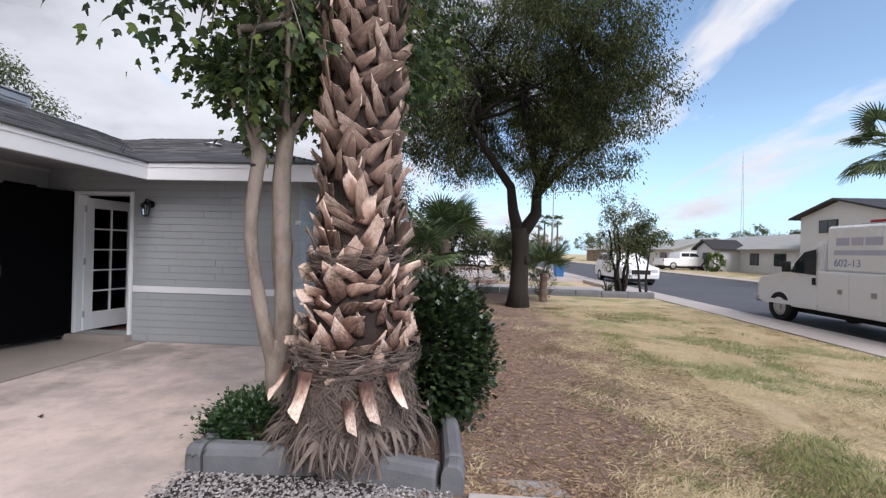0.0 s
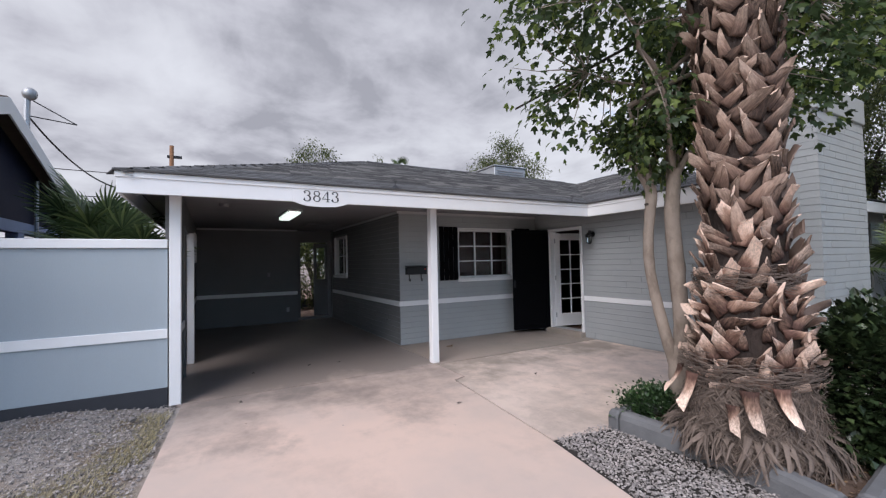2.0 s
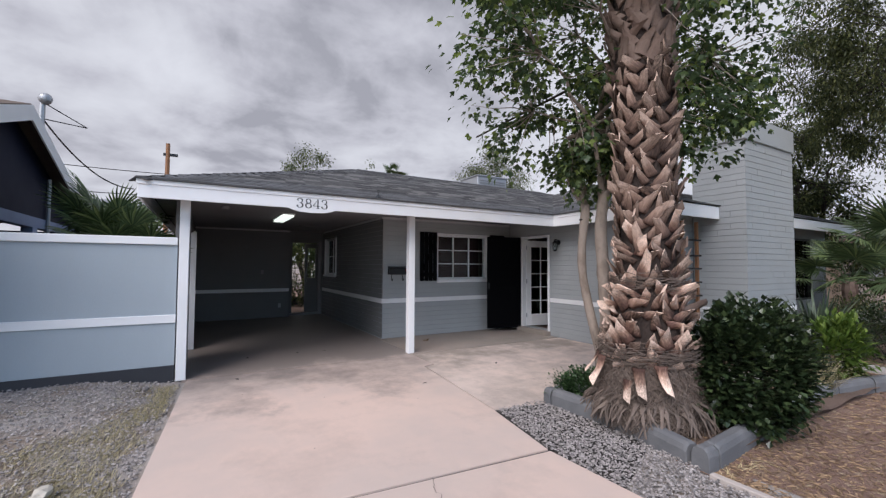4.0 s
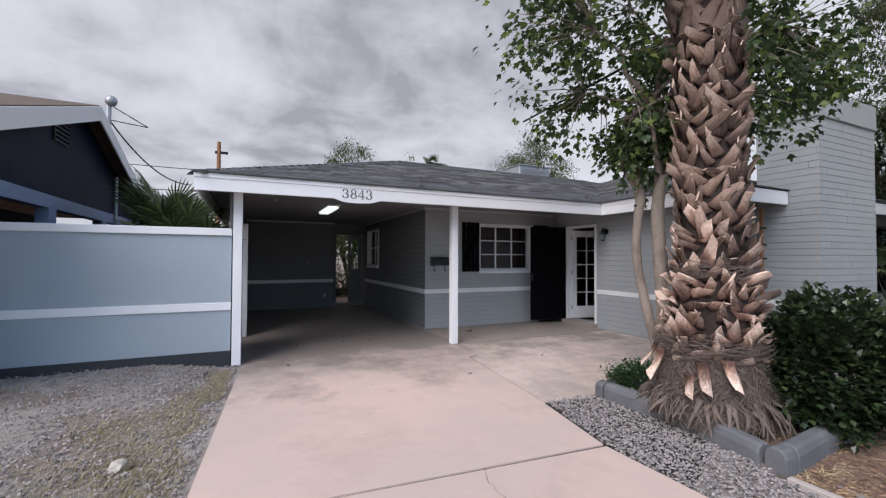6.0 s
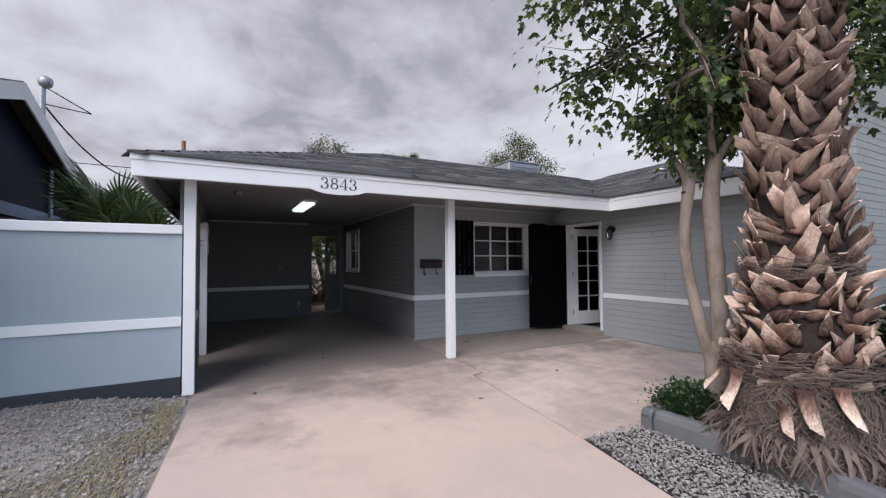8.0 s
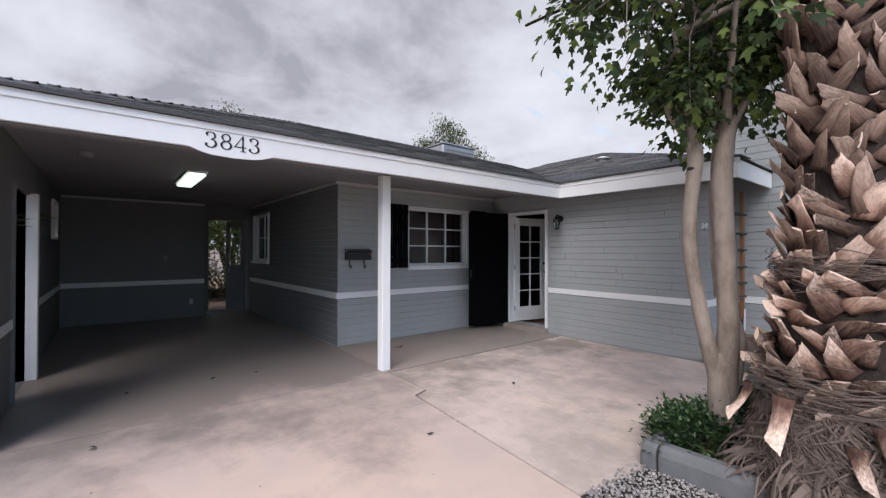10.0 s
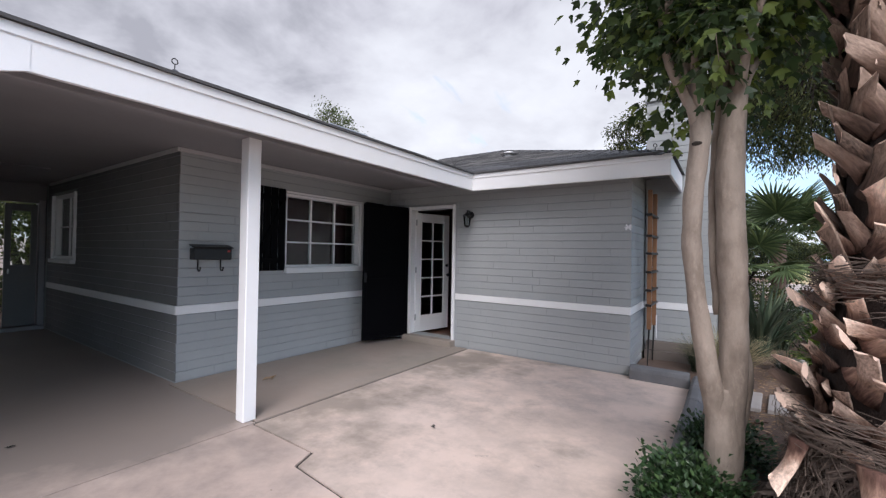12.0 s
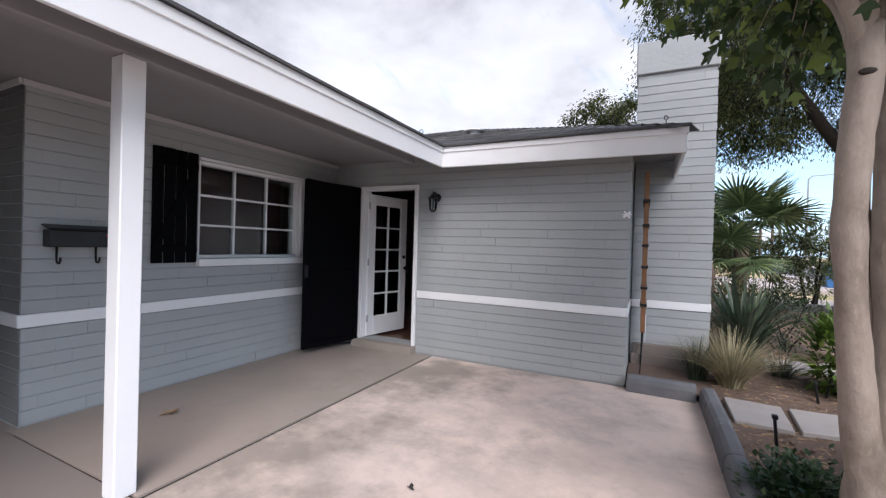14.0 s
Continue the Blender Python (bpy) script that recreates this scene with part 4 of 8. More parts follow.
# coach lantern
lantern = thing("wall_lantern", "black metal coach lantern with glass sides", "wall lamp")
LX, LY = -4.05, WING_Y - 0.012
bm = bmesh.new()
bmesh.ops.create_cone(bm, cap_ends=True, segments=14, radius1=0.055, radius2=0.05, depth=0.025, matrix=Matrix.Translation((LX, LY - 0.012, 2.03)) @ Matrix.Rotation(radians(90), 4, "X"))
part("back_plate", bm, M["dark_metal"], lantern)
bm = bmesh.new()
tube(bm, [(LX, LY - 0.02, 2.05), (LX, LY - 0.06, 2.09), (LX, LY - 0.10, 2.085), (LX, LY - 0.11, 2.06)], 0.009)
part("arm", bm, M["dark_metal"], lantern, smooth=True)
bm = bmesh.new()
bmesh.ops.create_cone(bm, cap_ends=True, segments=6, radius1=0.072, radius2=0.012, depth=0.06, matrix=Matrix.Translation((LX, LY - 0.11, 2.04)))
tube(bm, [(LX, LY - 0.11, 2.06), (LX, LY - 0.11, 2.10)], 0.008)
part("hood", bm, M["dark_metal"], lantern)
for k in range(6):
    a = math.pi * k / 3
    bm = bmesh.new()
    tube(bm, [(LX + 0.062 * math.cos(a), LY - 0.11 + 0.062 * math.sin(a), 2.01), (LX + 0.044 * math.cos(a), LY - 0.11 + 0.044 * math.sin(a), 1.865)], 0.005, 5)
    part("bar", bm, M["dark_metal"], lantern)
bm = bmesh.new()
bmesh.ops.create_cone(bm, cap_ends=True, segments=6, radius1=0.042, radius2=0.058, depth=0.14, matrix=Matrix.Translation((LX, LY - 0.11, 1.94)))
part("glass", bm, M["glass"], lantern, "clear bevelled glass").visible_shadow = False
bm = bmesh.new()
bmesh.ops.create_cone(bm, cap_ends=True, segments=6, radius1=0.02, radius2=0.05, depth=0.03, matrix=Matrix.Translation((LX, LY - 0.11, 1.853)))
part("base", bm, M["dark_metal"], lantern)

# ceiling light of the carport
glow = bpy.data.materials.new("lit_diffuser")
glow.use_nodes = True
glow.node_tree.nodes["Principled BSDF"].inputs["Emission Color"].default_value = (0.88, 1.0, 0.92, 1)
glow.node_tree.nodes["Principled BSDF"].inputs["Emission Strength"].default_value = 0.75
lamp = thing("ceiling_light", "lit fluorescent ceiling light with a white diffuser", "ceiling light")
boxpart("housing", (-7.35, -6.1, 1.09, 1.34, CEIL - 0.06, CEIL - 0.029), M["white"], lamp)
boxpart("diffuser", (-7.33, -6.73, 1.105, 1.325, CEIL - 0.105, CEIL - 0.061), glow, lamp, "glowing ribbed diffuser", bevel=0.02)
boxpart("diffuser", (-6.72, -6.12, 1.105, 1.325, CEIL - 0.105, CEIL - 0.061), glow, lamp, "glowing ribbed diffuser", bevel=0.02)
bm = bmesh.new()
bmesh.ops.create_cone(bm, cap_ends=True, segments=16, radius1=0.06, radius2=0.075, depth=0.05, matrix=Matrix.Translation((-5.75, 0.10, CEIL - 0.054)))
tagged(part("junction_box", bm, M["soffit"]), "grey round junction box on the carport ceiling", "junction box")
tagged(boxpart("attic_hatch", (-9.4, -8.6, 1.9, 2.6, CEIL - 0.045, CEIL - 0.029), M["soffit"]), "grey painted attic hatch in the ceiling", "hatch")
tagged(boxpart("light_switch", (BACK_X + 0.001, BACK_X + 0.012, 1.22, 1.29, 1.25, 1.36), M["soffit"]), "small grey switch plate on the carport wall", "switch")
tagged(boxpart("wall_socket", (BACK_X + 0.001, BACK_X + 0.02, 1.70, 1.77, 0.28, 0.40), M["metal"]), "small metal outlet box near the floor", "socket")

# trellis in the corner beside the chimney
trellis = thing("trellis", "reddish wooden ladder trellis with dark rungs", "trellis")
for y in (6.80, 7.24):
    boxpart("rail", (-1.665, -1.615, y - 0.024, y + 0.024, 0.52, 2.30), M["wood"], trellis)
    bm = bmesh.new()
    tube(bm, [(-1.64, y, 0.54), (-1.655, y, 0.02)], [0.012, 0.006], 6)
    part("spike", bm, M["dark_metal"], trellis, "thin dark ground spike")
for z in (0.83, 1.02, 1.25, 1.486, 1.71, 1.98):
    boxpart("rung", (-1.675, -1.605, 6.71, 7.33, z - 0.014, z + 0.014), M["dark_metal"], trellis)
boxpart("repair_strip", (-1.614, -1.606, 7.215, 7.262, 0.34, 0.66), M["white"], trellis, "white plastic strip on one rail")
timber = thing("timber_step", "weathered grey timber boards stacked against the wall", "timber")
boxpart("board", (-1.76, -0.98, 7.26, 7.38, 0.03, 0.17), material("grey_timber", (0.20, 0.17, 0.15), 0.85, grain=25, stretch=(1, 6, 6), bump=0.4), timber)
boxpart("board", (-1.74, -1.02, 7.30, 7.39, 0.171, 0.29), bpy.data.materials["grey_timber"], timber)
bm = bmesh.new()
for r, w in ((48, 0.011), (-40, 0.009), (90, 0.006)):
    box(bm, -w, w, -0.005, 0.005, -0.045, 0.045, 0.002, Matrix.Translation((WING_X - 0.02, WING_Y - 0.022, 1.80)) @ Matrix.Rotation(radians(r), 4, "Y"))
tagged(part("corner_hook", bm, M["white"]), "white crossed metal hook on the block wall", "hook")

# roof fittings
cooler = thing("roof_cooler", "pale grey metal air cooler on the roof", "air cooler")
boxpart("cabinet", (-9.6, -8.6, 7.45, 8.65, 3.70, 4.45), M["metal"], cooler, bevel=0.02)
boxpart("top", (-9.63, -8.57, 7.42, 8.68, 4.451, 4.49), M["metal"], cooler, bevel=0.01)
for k in range(6):
    boxpart("louvre", (-8.599, -8.58, 7.55, 8.55, 3.95 + k * 0.07, 3.975 + k * 0.07), M["soffit"], cooler, bevel=0)
cap = thing("roof_flashing", "dark roof flashing cone with a wire eye", "roof fitting")
zr = EAVE_Z + PITCH * 0.2
bm = bmesh.new()
bmesh.ops.create_cone(bm, cap_ends=True, segments=12, radius1=0.075, radius2=0.015, depth=0.05, matrix=Matrix.Translation((-3.99, 2.25, zr + 0.025)))
part("cone", bm, M["charcoal"], cap)
bm = bmesh.new()
tube(bm, [(-3.99, 2.25, zr + 0.04), (-3.99, 2.25, zr + 0.09), *[(-3.99, 2.25 + 0.02 * math.sin(a), zr + 0.11 - 0.02 * math.cos(a)) for a in np.linspace(0, 6.0, 9)]], 0.004, 5)
part("eye", bm, M["dark_metal"], cap)


def roof_eye(x, y, z):
    """A bent wire eye screwed into the roof's edge."""
    bm = bmesh.new()
    tube(bm, [(x, y, z - 0.01), (x, y, z + 0.06), *[(x + 0.018 * math.sin(q), y + 0.010 * math.sin(q), z + 0.08 - 0.02 * math.cos(q)) for q in np.linspace(0, 5.8, 9)]], 0.0045, 5)
    tagged(part("roof_eye", bm, M["dark_metal"]), "thin dark wire eye on the roof edge", "roof fitting")


roof_eye(-1.50, 6.08, EAVE_Z + PITCH * 0.11 + 0.012)
roof_eye(-3.95, 5.75, EAVE_Z + PITCH * 0.16 + 0.012)
pipe = thing("vent_pipe", "low metal vent pipe with a white cap", "vent")
bm = bmesh.new()
tube(bm, [(-4.3, 8.2, 3.1), (-4.3, 8.2, 3.37)], 0.09, 12)
part("pipe", bm, M["metal"], pipe)
bm = bmesh.new()
tube(bm, [(-4.3, 8.2, 3.371), (-4.3, 8.2, 3.42)], [0.17, 0.05], 14)
part("cap", bm, M["white"], pipe)

# fence wall beside the carport
fence_wall = structure(boxpart("wall_fence", (-4.24, -4.12, -3.05, -0.505, 0.2, 1.77), M["fence"]), "pale blue-grey stucco garden wall", "wall")
structure(boxpart("fence_cap", (-4.27, -4.09, -3.06, -0.505, 1.771, 1.87), M["white"], bevel=0.006), "white painted cap of the garden wall", "trim")
structure(boxpart("fence_band", (-4.12, -4.10, -3.05, -0.505, 0.755, 0.86), M["white"], bevel=0.004), "white painted rail on the garden wall", "trim")
structure(boxpart("fence_base", (-4.23, -4.105, -3.05, -0.505, -0.1, 0.2), M["charcoal"], bevel=0.004), "charcoal painted foot of the garden wall", "trim")

# ---- planter, kerbs and stepping slabs ----
def kerb_piece(parent, a, b, wide=0.14, high=0.16, tilt=0.0):
    """A cast kerb block with rounded upper edges, from a to b."""
    a, b = Vector((*a, 0)), Vector((*b, 0))
    d = (b - a).normalized()
    n = Vector((-d.y, d.x, 0))
    prof = [(-0.5, -0.35), (-0.5, 0.62), (-0.40, 0.88), (-0.2, 1.0), (0.2, 1.0), (0.40, 0.88), (0.5, 0.62), (0.5, -0.35)]
    bm = bmesh.new()
    rings = []
    L = (b - a).length
    for s in (0, 0.02 / L, 0.34, 0.67, 1 - 0.02 / L, 1):
        k = 0.94 if s in (0, 1) else 1.0
        rings.append([bm.verts.new(a + d * L * s + n * p * wide * k + Vector((0, 0, q * high * k + tilt * (s - 0.5) + 0.004 * noise.noise(Vector((s * 9 + a.x, p * 5, q * 5)))))) for p, q in prof])
    for r0, r1 in zip(rings, rings[1:]):
        for i in range(len(prof)):
            j = (i + 1) % len(prof)
            bm.faces.new((r0[i], r0[j], r1[j], r1[i]))
    bm.faces.new(rings[0][::-1]), bm.faces.new(rings[-1])
    return part("kerb_block", bm, M["kerb"], parent)


kerb = thing("planter_kerb", "grey cast concrete kerb round the planting bed", "kerb")
for a, b, t in (((-1.13, 3.20), (-1.03, 3.20), 0), ((-1.015, 3.20), (-0.30, 3.25), -0.01), ((-0.27, 3.25), (0.50, 3.135), -0.03), ((0.59, 3.07), (0.60, 3.20), 0), ((0.595, 3.215), (0.52, 4.00), 0),
                ((0.515, 4.02), (0.42, 4.75), 0), ((0.415, 4.77), (0.37, 5.5), 0), ((0.37, 5.52), (0.40, 6.25), 0), ((0.405, 6.27), (0.52, 7.0), 0), ((0.53, 7.02), (0.75, 7.7), 0), ((0.76, 7.72), (1.1, 8.35), 0),
                ((-1.08, 3.29), (-1.08, 4.1), 0), ((-1.08, 4.12), (-1.08, 4.85), 0), ((-1.08, 4.87), (-1.07, 5.35), 0), ((-1.07, 5.37), (-1.07, 5.85), 0), ((-1.07, 5.87), (-1.07, 6.27), 0), ((-1.16, 6.32), (-1.77, 6.335), 0)):
    kerb_piece(kerb, a, b, tilt=t)
edge = thing("lawn_edging", "thin pinkish brick edging between gravel and lawn", "edging")
for k in range(12):
    boxpart("edging_brick", (0.69 + k * 0.53, 0.69 + k * 0.53 + 0.515, 3.00 - k * 0.012, 3.055 - k * 0.012, -0.06, 0.02), M["pavement"], edge, bevel=0.006)
rear = thing("lawn_border", "low dark stone border at the end of the lawn", "kerb")
for k in range(7):
    kerb_piece(rear, (0.9 + k * 0.86, 15.45 - 0.06 * k), (1.74 + k * 0.86, 15.39 - 0.06 * k), 0.22, 0.20)


def stepping(outline):
    bm = bmesh.new()
    prism(bm, outline, 0.02, 0.085)
    bmesh.ops.bevel(bm, geom=bm.edges[:], offset=0.006, segments=1, affect="EDGES")
    return tagged(part("stepping_stone", bm, M["stone_slab"]), "flat square grey concrete stepping stone in the soil", "stepping stone", "stepping stones")


M["stone_slab"] = material("grey_paving_slab", (0.36, 0.33, 0.31), 0.85, grain=90, grain_mix=0.15, stain=4, stain_mix=0.2, bump=0.25)
stepping([(-0.94, 6.32), (-0.95, 5.72), (-0.57, 5.70), (-0.52, 6.27)])
stepping([(-0.47, 6.27), (-0.52, 5.72), (-0.08, 5.78), (-0.05, 6.30)])
stepping([(-0.22, 8.32), (-0.30, 7.84), (0.18, 7.88), (0.30, 8.40)])
stepping([(0.36, 8.42), (0.24, 7.90), (0.66, 7.95), (0.80, 8.50)])


def stake(x, y, h, lean):
    bm = bmesh.new()
    tube(bm, [(x, y, -0.02), (x + lean, y, h)], [0.012, 0.010], 6)
    box(bm, x + lean - 0.016, x + lean + 0.016, y - 0.016, y + 0.016, h, h + 0.03, 0.004)
    tagged(part("garden_stake", bm, M["dark_metal"]), "short dark metal garden stake in the soil", "stake", "garden stakes")


stake(-0.80, 5.13, 0.33, -0.03)
stake(-0.02, 6.95, 0.25, 0.04)
stake(-0.12, 6.75, 0.2, -0.03)


# loose stones of the gravel
def gravel(name, count, place, size, mat, label, seed):
    rng = random.Random(seed)
    verts, faces = [], []
    unit = [(1, 0, 0), (-1, 0, 0), (0, 1, 0), (0, -1, 0), (0, 0, 1), (0, 0, -1)]
    tri = [(0, 2, 4), (2, 1, 4), (1, 3, 4), (3, 0, 4), (2, 0, 5), (1, 2, 5), (3, 1, 5), (0, 3, 5)]
    for _ in range(count):
        x, y, z = place(rng)
        s = rng.uniform(*size)
        turn = Euler((rng.uniform(0, 6), rng.uniform(0, 6), rng.uniform(0, 6))).to_matrix()
        base = len(verts)
        k = [rng.uniform(0.6, 1.2) for _ in range(6)]
        for u, f in zip(unit, k):
            v = turn @ (Vector(u) * f)
            verts.append((x + v.x * s, y + v.y * s, z + v.z * s * 0.65))
        faces += [tuple(base + i for i in t) for t in tri]
    return tagged(mesh_from(name, verts, faces, mat), label, "gravel", kind="stuff")


M["pebble"] = material("mixed_grey_pebbles", (0.33, 0.30, 0.29), 0.85, grain=90, grain_mix=0.2, stain=30, stain_mix=0.2, bump=0.2, vary=0.95, island=True)


def strip_place(rng):
    while True:
        x, y = rng.uniform(-1.18, 4.5), rng.uniform(2.32, 3.16)
        if rng.random() > 1.3 - 0.16 * (x + 1.2) and x > 0.8:
            continue
        lo = 2.52 - (x + 1.19) * 0.2 if x < -0.2 else 2.32 + max(0, x) * 0.03
        hi = 3.13 if x < 0.6 else 2.99
        if lo < y < hi:
            return x, y, rng.uniform(-0.022, 0.012)


def yard_place(rng):
    while True:
        x, y = rng.uniform(-4.1, 1.6), -0.42 - abs(rng.gauss(0, 1.6))
        if y < -5 or y > -0.40 - (x + 4.05) * 0.07:
            continue
        lift = 0.11 * max(0, min(1, (-0.55 - y) / 0.8)) * max(0, min(1, (-2.4 - x) / 1.5))
        return x, y, rng.uniform(-0.02, 0.006) + lift


gravel("gravel_strip", 15000, strip_place, (0.006, 0.016), M["pebble"], "mixed grey and tan pebbles beside the driveway", 3)
gravel("gravel_yard", 16000, yard_place, (0.004, 0.019), M["pebble"], "loose grey gravel over dry soil", 4)


def rock(x, y, z, s, seed, mat):
    rng = random.Random(seed)
    bm = bmesh.new()
    bmesh.ops.create_icosphere(bm, subdivisions=2, radius=1)
    for v in bm.verts:
        v.co *= 1 + 0.35 * noise.noise(v.co * 1.3 + Vector((seed, 0, 0)))
        v.co = Vector((v.co.x * s, v.co.y * s * 0.8, v.co.z * s * 0.55))
    bmesh.ops.translate(bm, verts=bm.verts[:], vec=(x, y, z))
    return tagged(part("stone", bm, mat), "pale rounded stone lying on the gravel", "stone", "loose stones")


M["pale_stone"] = material("pale_stone", (0.50, 0.46, 0.40), 0.85, bump=0.4)
rock(-1.35, -1.08, 0.015, 0.07, 5, M["pale_stone"])
rock(-3.6, -0.75, 0.06, 0.045, 8, M["pebble"])
rng = random.Random(21)
for k in range(14):
    rock(rng.uniform(-0.75, 0.1), rng.uniform(5.0, 5.5), 0.07, rng.uniform(0.015, 0.03), 30 + k, M["soil"])

# ---- plants ----
M["bark_pale"] = material("pale_smooth_bark", (0.315, 0.26, 0.218), 0.85, grain=24, grain_mix=0.4, stain=7, stain_mix=0.9, stain_colour=(0.15, 0.115, 0.09), bump=1.0, bump_scale=11, stretch=(1, 1, 0.5), depth=0.015)
M["bark_dark"] = material("dark_rough_bark", (0.030, 0.023, 0.018), 0.95, grain=25, grain_mix=0.4, stain_mix=0.3, bump=1.0, bump_scale=16, stretch=(1, 1, 0.3), depth=0.03)
M["boot"] = material("palm_boot", (0.13, 0.085, 0.066), 0.85, grain=45, grain_mix=0.5, stain=6, stain_mix=0.35, stain_colour=(0.34, 0.27, 0.23), bump=0.5, bump_scale=40, vary=0.28)
M["boot_cut"] = material("palm_boot_cut", (0.66, 0.49, 0.40), 0.85, grain=60, grain_mix=0.25, stain=10, stain_mix=0.35, stain_colour=(0.38, 0.24, 0.16), bump=0.4, vary=0.3)
M["fibre"] = material("palm_fibre", (0.15, 0.115, 0.096), 0.95, grain=60, grain_mix=0.3, stain=8, stain_mix=0.3, bump=0.4, vary=0.5, island=True)
M["fibre_core"] = material("palm_fibre_core", (0.045, 0.031, 0.026), 0.98, grain=50, grain_mix=0.4, stain=6, stain_mix=0.3, bump=1.0, bump_scale=60, stretch=(1, 1, 0.3), depth=0.03)
M["leaf_near"] = leaf_material("broad_leaf_green", (0.055, 0.092, 0.034), (0.21, 0.275, 0.068), 0.42, 0.50)
M["leaf_tree"] = leaf_material("fine_olive_leaf", (0.070, 0.090, 0.036), (0.20, 0.215, 0.075), 0.6, 0.55)
M["leaf_dark"] = leaf_material("dark_glossy_leaf", (0.028, 0.046, 0.020), (0.065, 0.092, 0.036), 0.28, 0.12)
M["leaf_bright"] = leaf_material("bright_leaf", (0.10, 0.17, 0.03), (0.22, 0.30, 0.06), 0.5)
M["leaf_palm"] = leaf_material("fan_palm_leaf", (0.085, 0.13, 0.055), (0.20, 0.25, 0.10), 0.5, 0.2)
M["leaf_strap"] = leaf_material("grey_green_strap_leaf", (0.06, 0.09, 0.055), (0.14, 0.17, 0.10), 0.5, 0.15)
M["leaf_straw"] = leaf_material("straw_grass_blade", (0.66, 0.53, 0.31), (0.78, 0.66, 0.44), 0.8, 0.2)
M["leaf_far"] = leaf_material("far_tree_leaf", (0.13, 0.16, 0.075), (0.26, 0.28, 0.14), 0.7, 0.5)
M["leaf_weed"] = leaf_material("weed_blade", (0.35, 0.31, 0.18), (0.60, 0.53, 0.36), 0.8, 0.25)
M["leaf_ground"] = leaf_material("ground_cover_leaf", (0.035, 0.075, 0.028), (0.075, 0.13, 0.045), 0.4, 0.2)


class Leaves:
    """Gathers many small leaves into one mesh, each a pair of triangles folded along its rib."""

    def __init__(self, seed):
        self.rng, self.v, self.f = random.Random(seed), [], []

    def leaf(self, p, d, up, long, wide, fold=0.25):
        d = d.normalized()
        s = d.cross(up)
        if s.length < 1e-3:
            s = d.orthogonal()
        s.normalize()
        n = s.cross(d)
        b = len(self.v)
        mid = p + d * long * 0.45
        self.v += [tuple(p), tuple(mid + s * wide / 2 + n * wide * fold), tuple(p + d * long), tuple(mid - s * wide / 2 + n * wide * fold)]
        self.f += [(b, b + 1, b + 2), (b, b + 2, b + 3)]

    def lobed(self, p, d, up, long, wide):
        """A leaf with three blunt lobes, cupped along its rib."""
        d = d.normalized()
        s = d.cross(up)
        s = s.normalized() if s.length > 1e-3 else d.orthogonal().normalized()
        n = s.cross(d)
        b = len(self.v)
        for x, y, h in ((0, 0, 0), (0.22, 0.34, 0.10), (0.62, 0.62, 0.05), (0.60, 0.24, 0.02), (1.0, 0.10, -0.12), (1.0, -0.10, -0.12), (0.60, -0.24, 0.02), (0.62, -0.62, 0.05), (0.22, -0.34, 0.10)):
            self.v.append(tuple(p + d * long * x + s * wide * y + n * long * h))
        self.f += [(b, b + 1, b + 2, b + 3), (b, b + 3, b + 4, b + 5, b + 6), (b, b + 6, b + 7, b + 8)]

    def spray(self, a, c, n, r, long, wide, droop):
        """Leaves set along the end of a twig that runs from a to c."""
        g, a, c = self.rng, Vector(a), Vector(c)
        run = c - a
        for _ in range(n):
            t = g.uniform(0.25, 1.12)
            off = Vector((g.gauss(0, 1), g.gauss(0, 1), g.gauss(-0.2, 0.7))) * r * 0.42
            d = off.normalized() + run.normalized() * 0.5 + Vector((g.uniform(-0.5, 0.5), g.uniform(-0.5, 0.5), g.uniform(-0.8, 0.2) - droop * 0.5))
            k = g.uniform(0.6, 1.2)
            self.lobed(a + run * t + off, d, Vector((g.uniform(-0.6, 0.6), g.uniform(-0.6, 0.6), 1)), long * k, wide * k)

    def cluster(self, c, n, r, long, wide, droop=0.5, flat=0.8):
        g = self.rng
        for _ in range(n):
            off = Vector((g.gauss(0, 1), g.gauss(0, 1), g.gauss(0, flat))) * r * 0.55
            d = (off.normalized() * 0.8 + Vector((g.uniform(-1, 1), g.uniform(-1, 1), g.uniform(-1, 0.6) - droop)) * 0.8)
            k = g.uniform(0.7, 1.25)
            self.leaf(Vector(c) + off, d, Vector((g.uniform(-0.5, 0.5), g.uniform(-0.5, 0.5), 1)), long * k, wide * k)

    def done(self, name, mat, parent, label=""):
        ob = mesh_from(name, self.v, self.f, mat, parent)
        if label:
            ob["label"] = label
        return ob


def limb_mesh(limbs, name, mat, parent, sides=7):
    bm = bmesh.new()
    for pts, radii in limbs:
        tube(bm, pts, radii, sides)
    return part(name, bm, mat, parent, smooth=True)


def bent(a, b, rng, amount=0.12, steps=4):
    a, b = Vector(a), Vector(b)
    L = (b - a).length
    out = []
    for i in range(steps + 1):
        t = i / steps
        w = math.sin(math.pi * t) * amount * L
        out.append(a.lerp(b, t) + Vector((rng.uniform(-1, 1), rng.uniform(-1, 1), rng.uniform(-0.3, 1))) * w * 0.6)
    return out


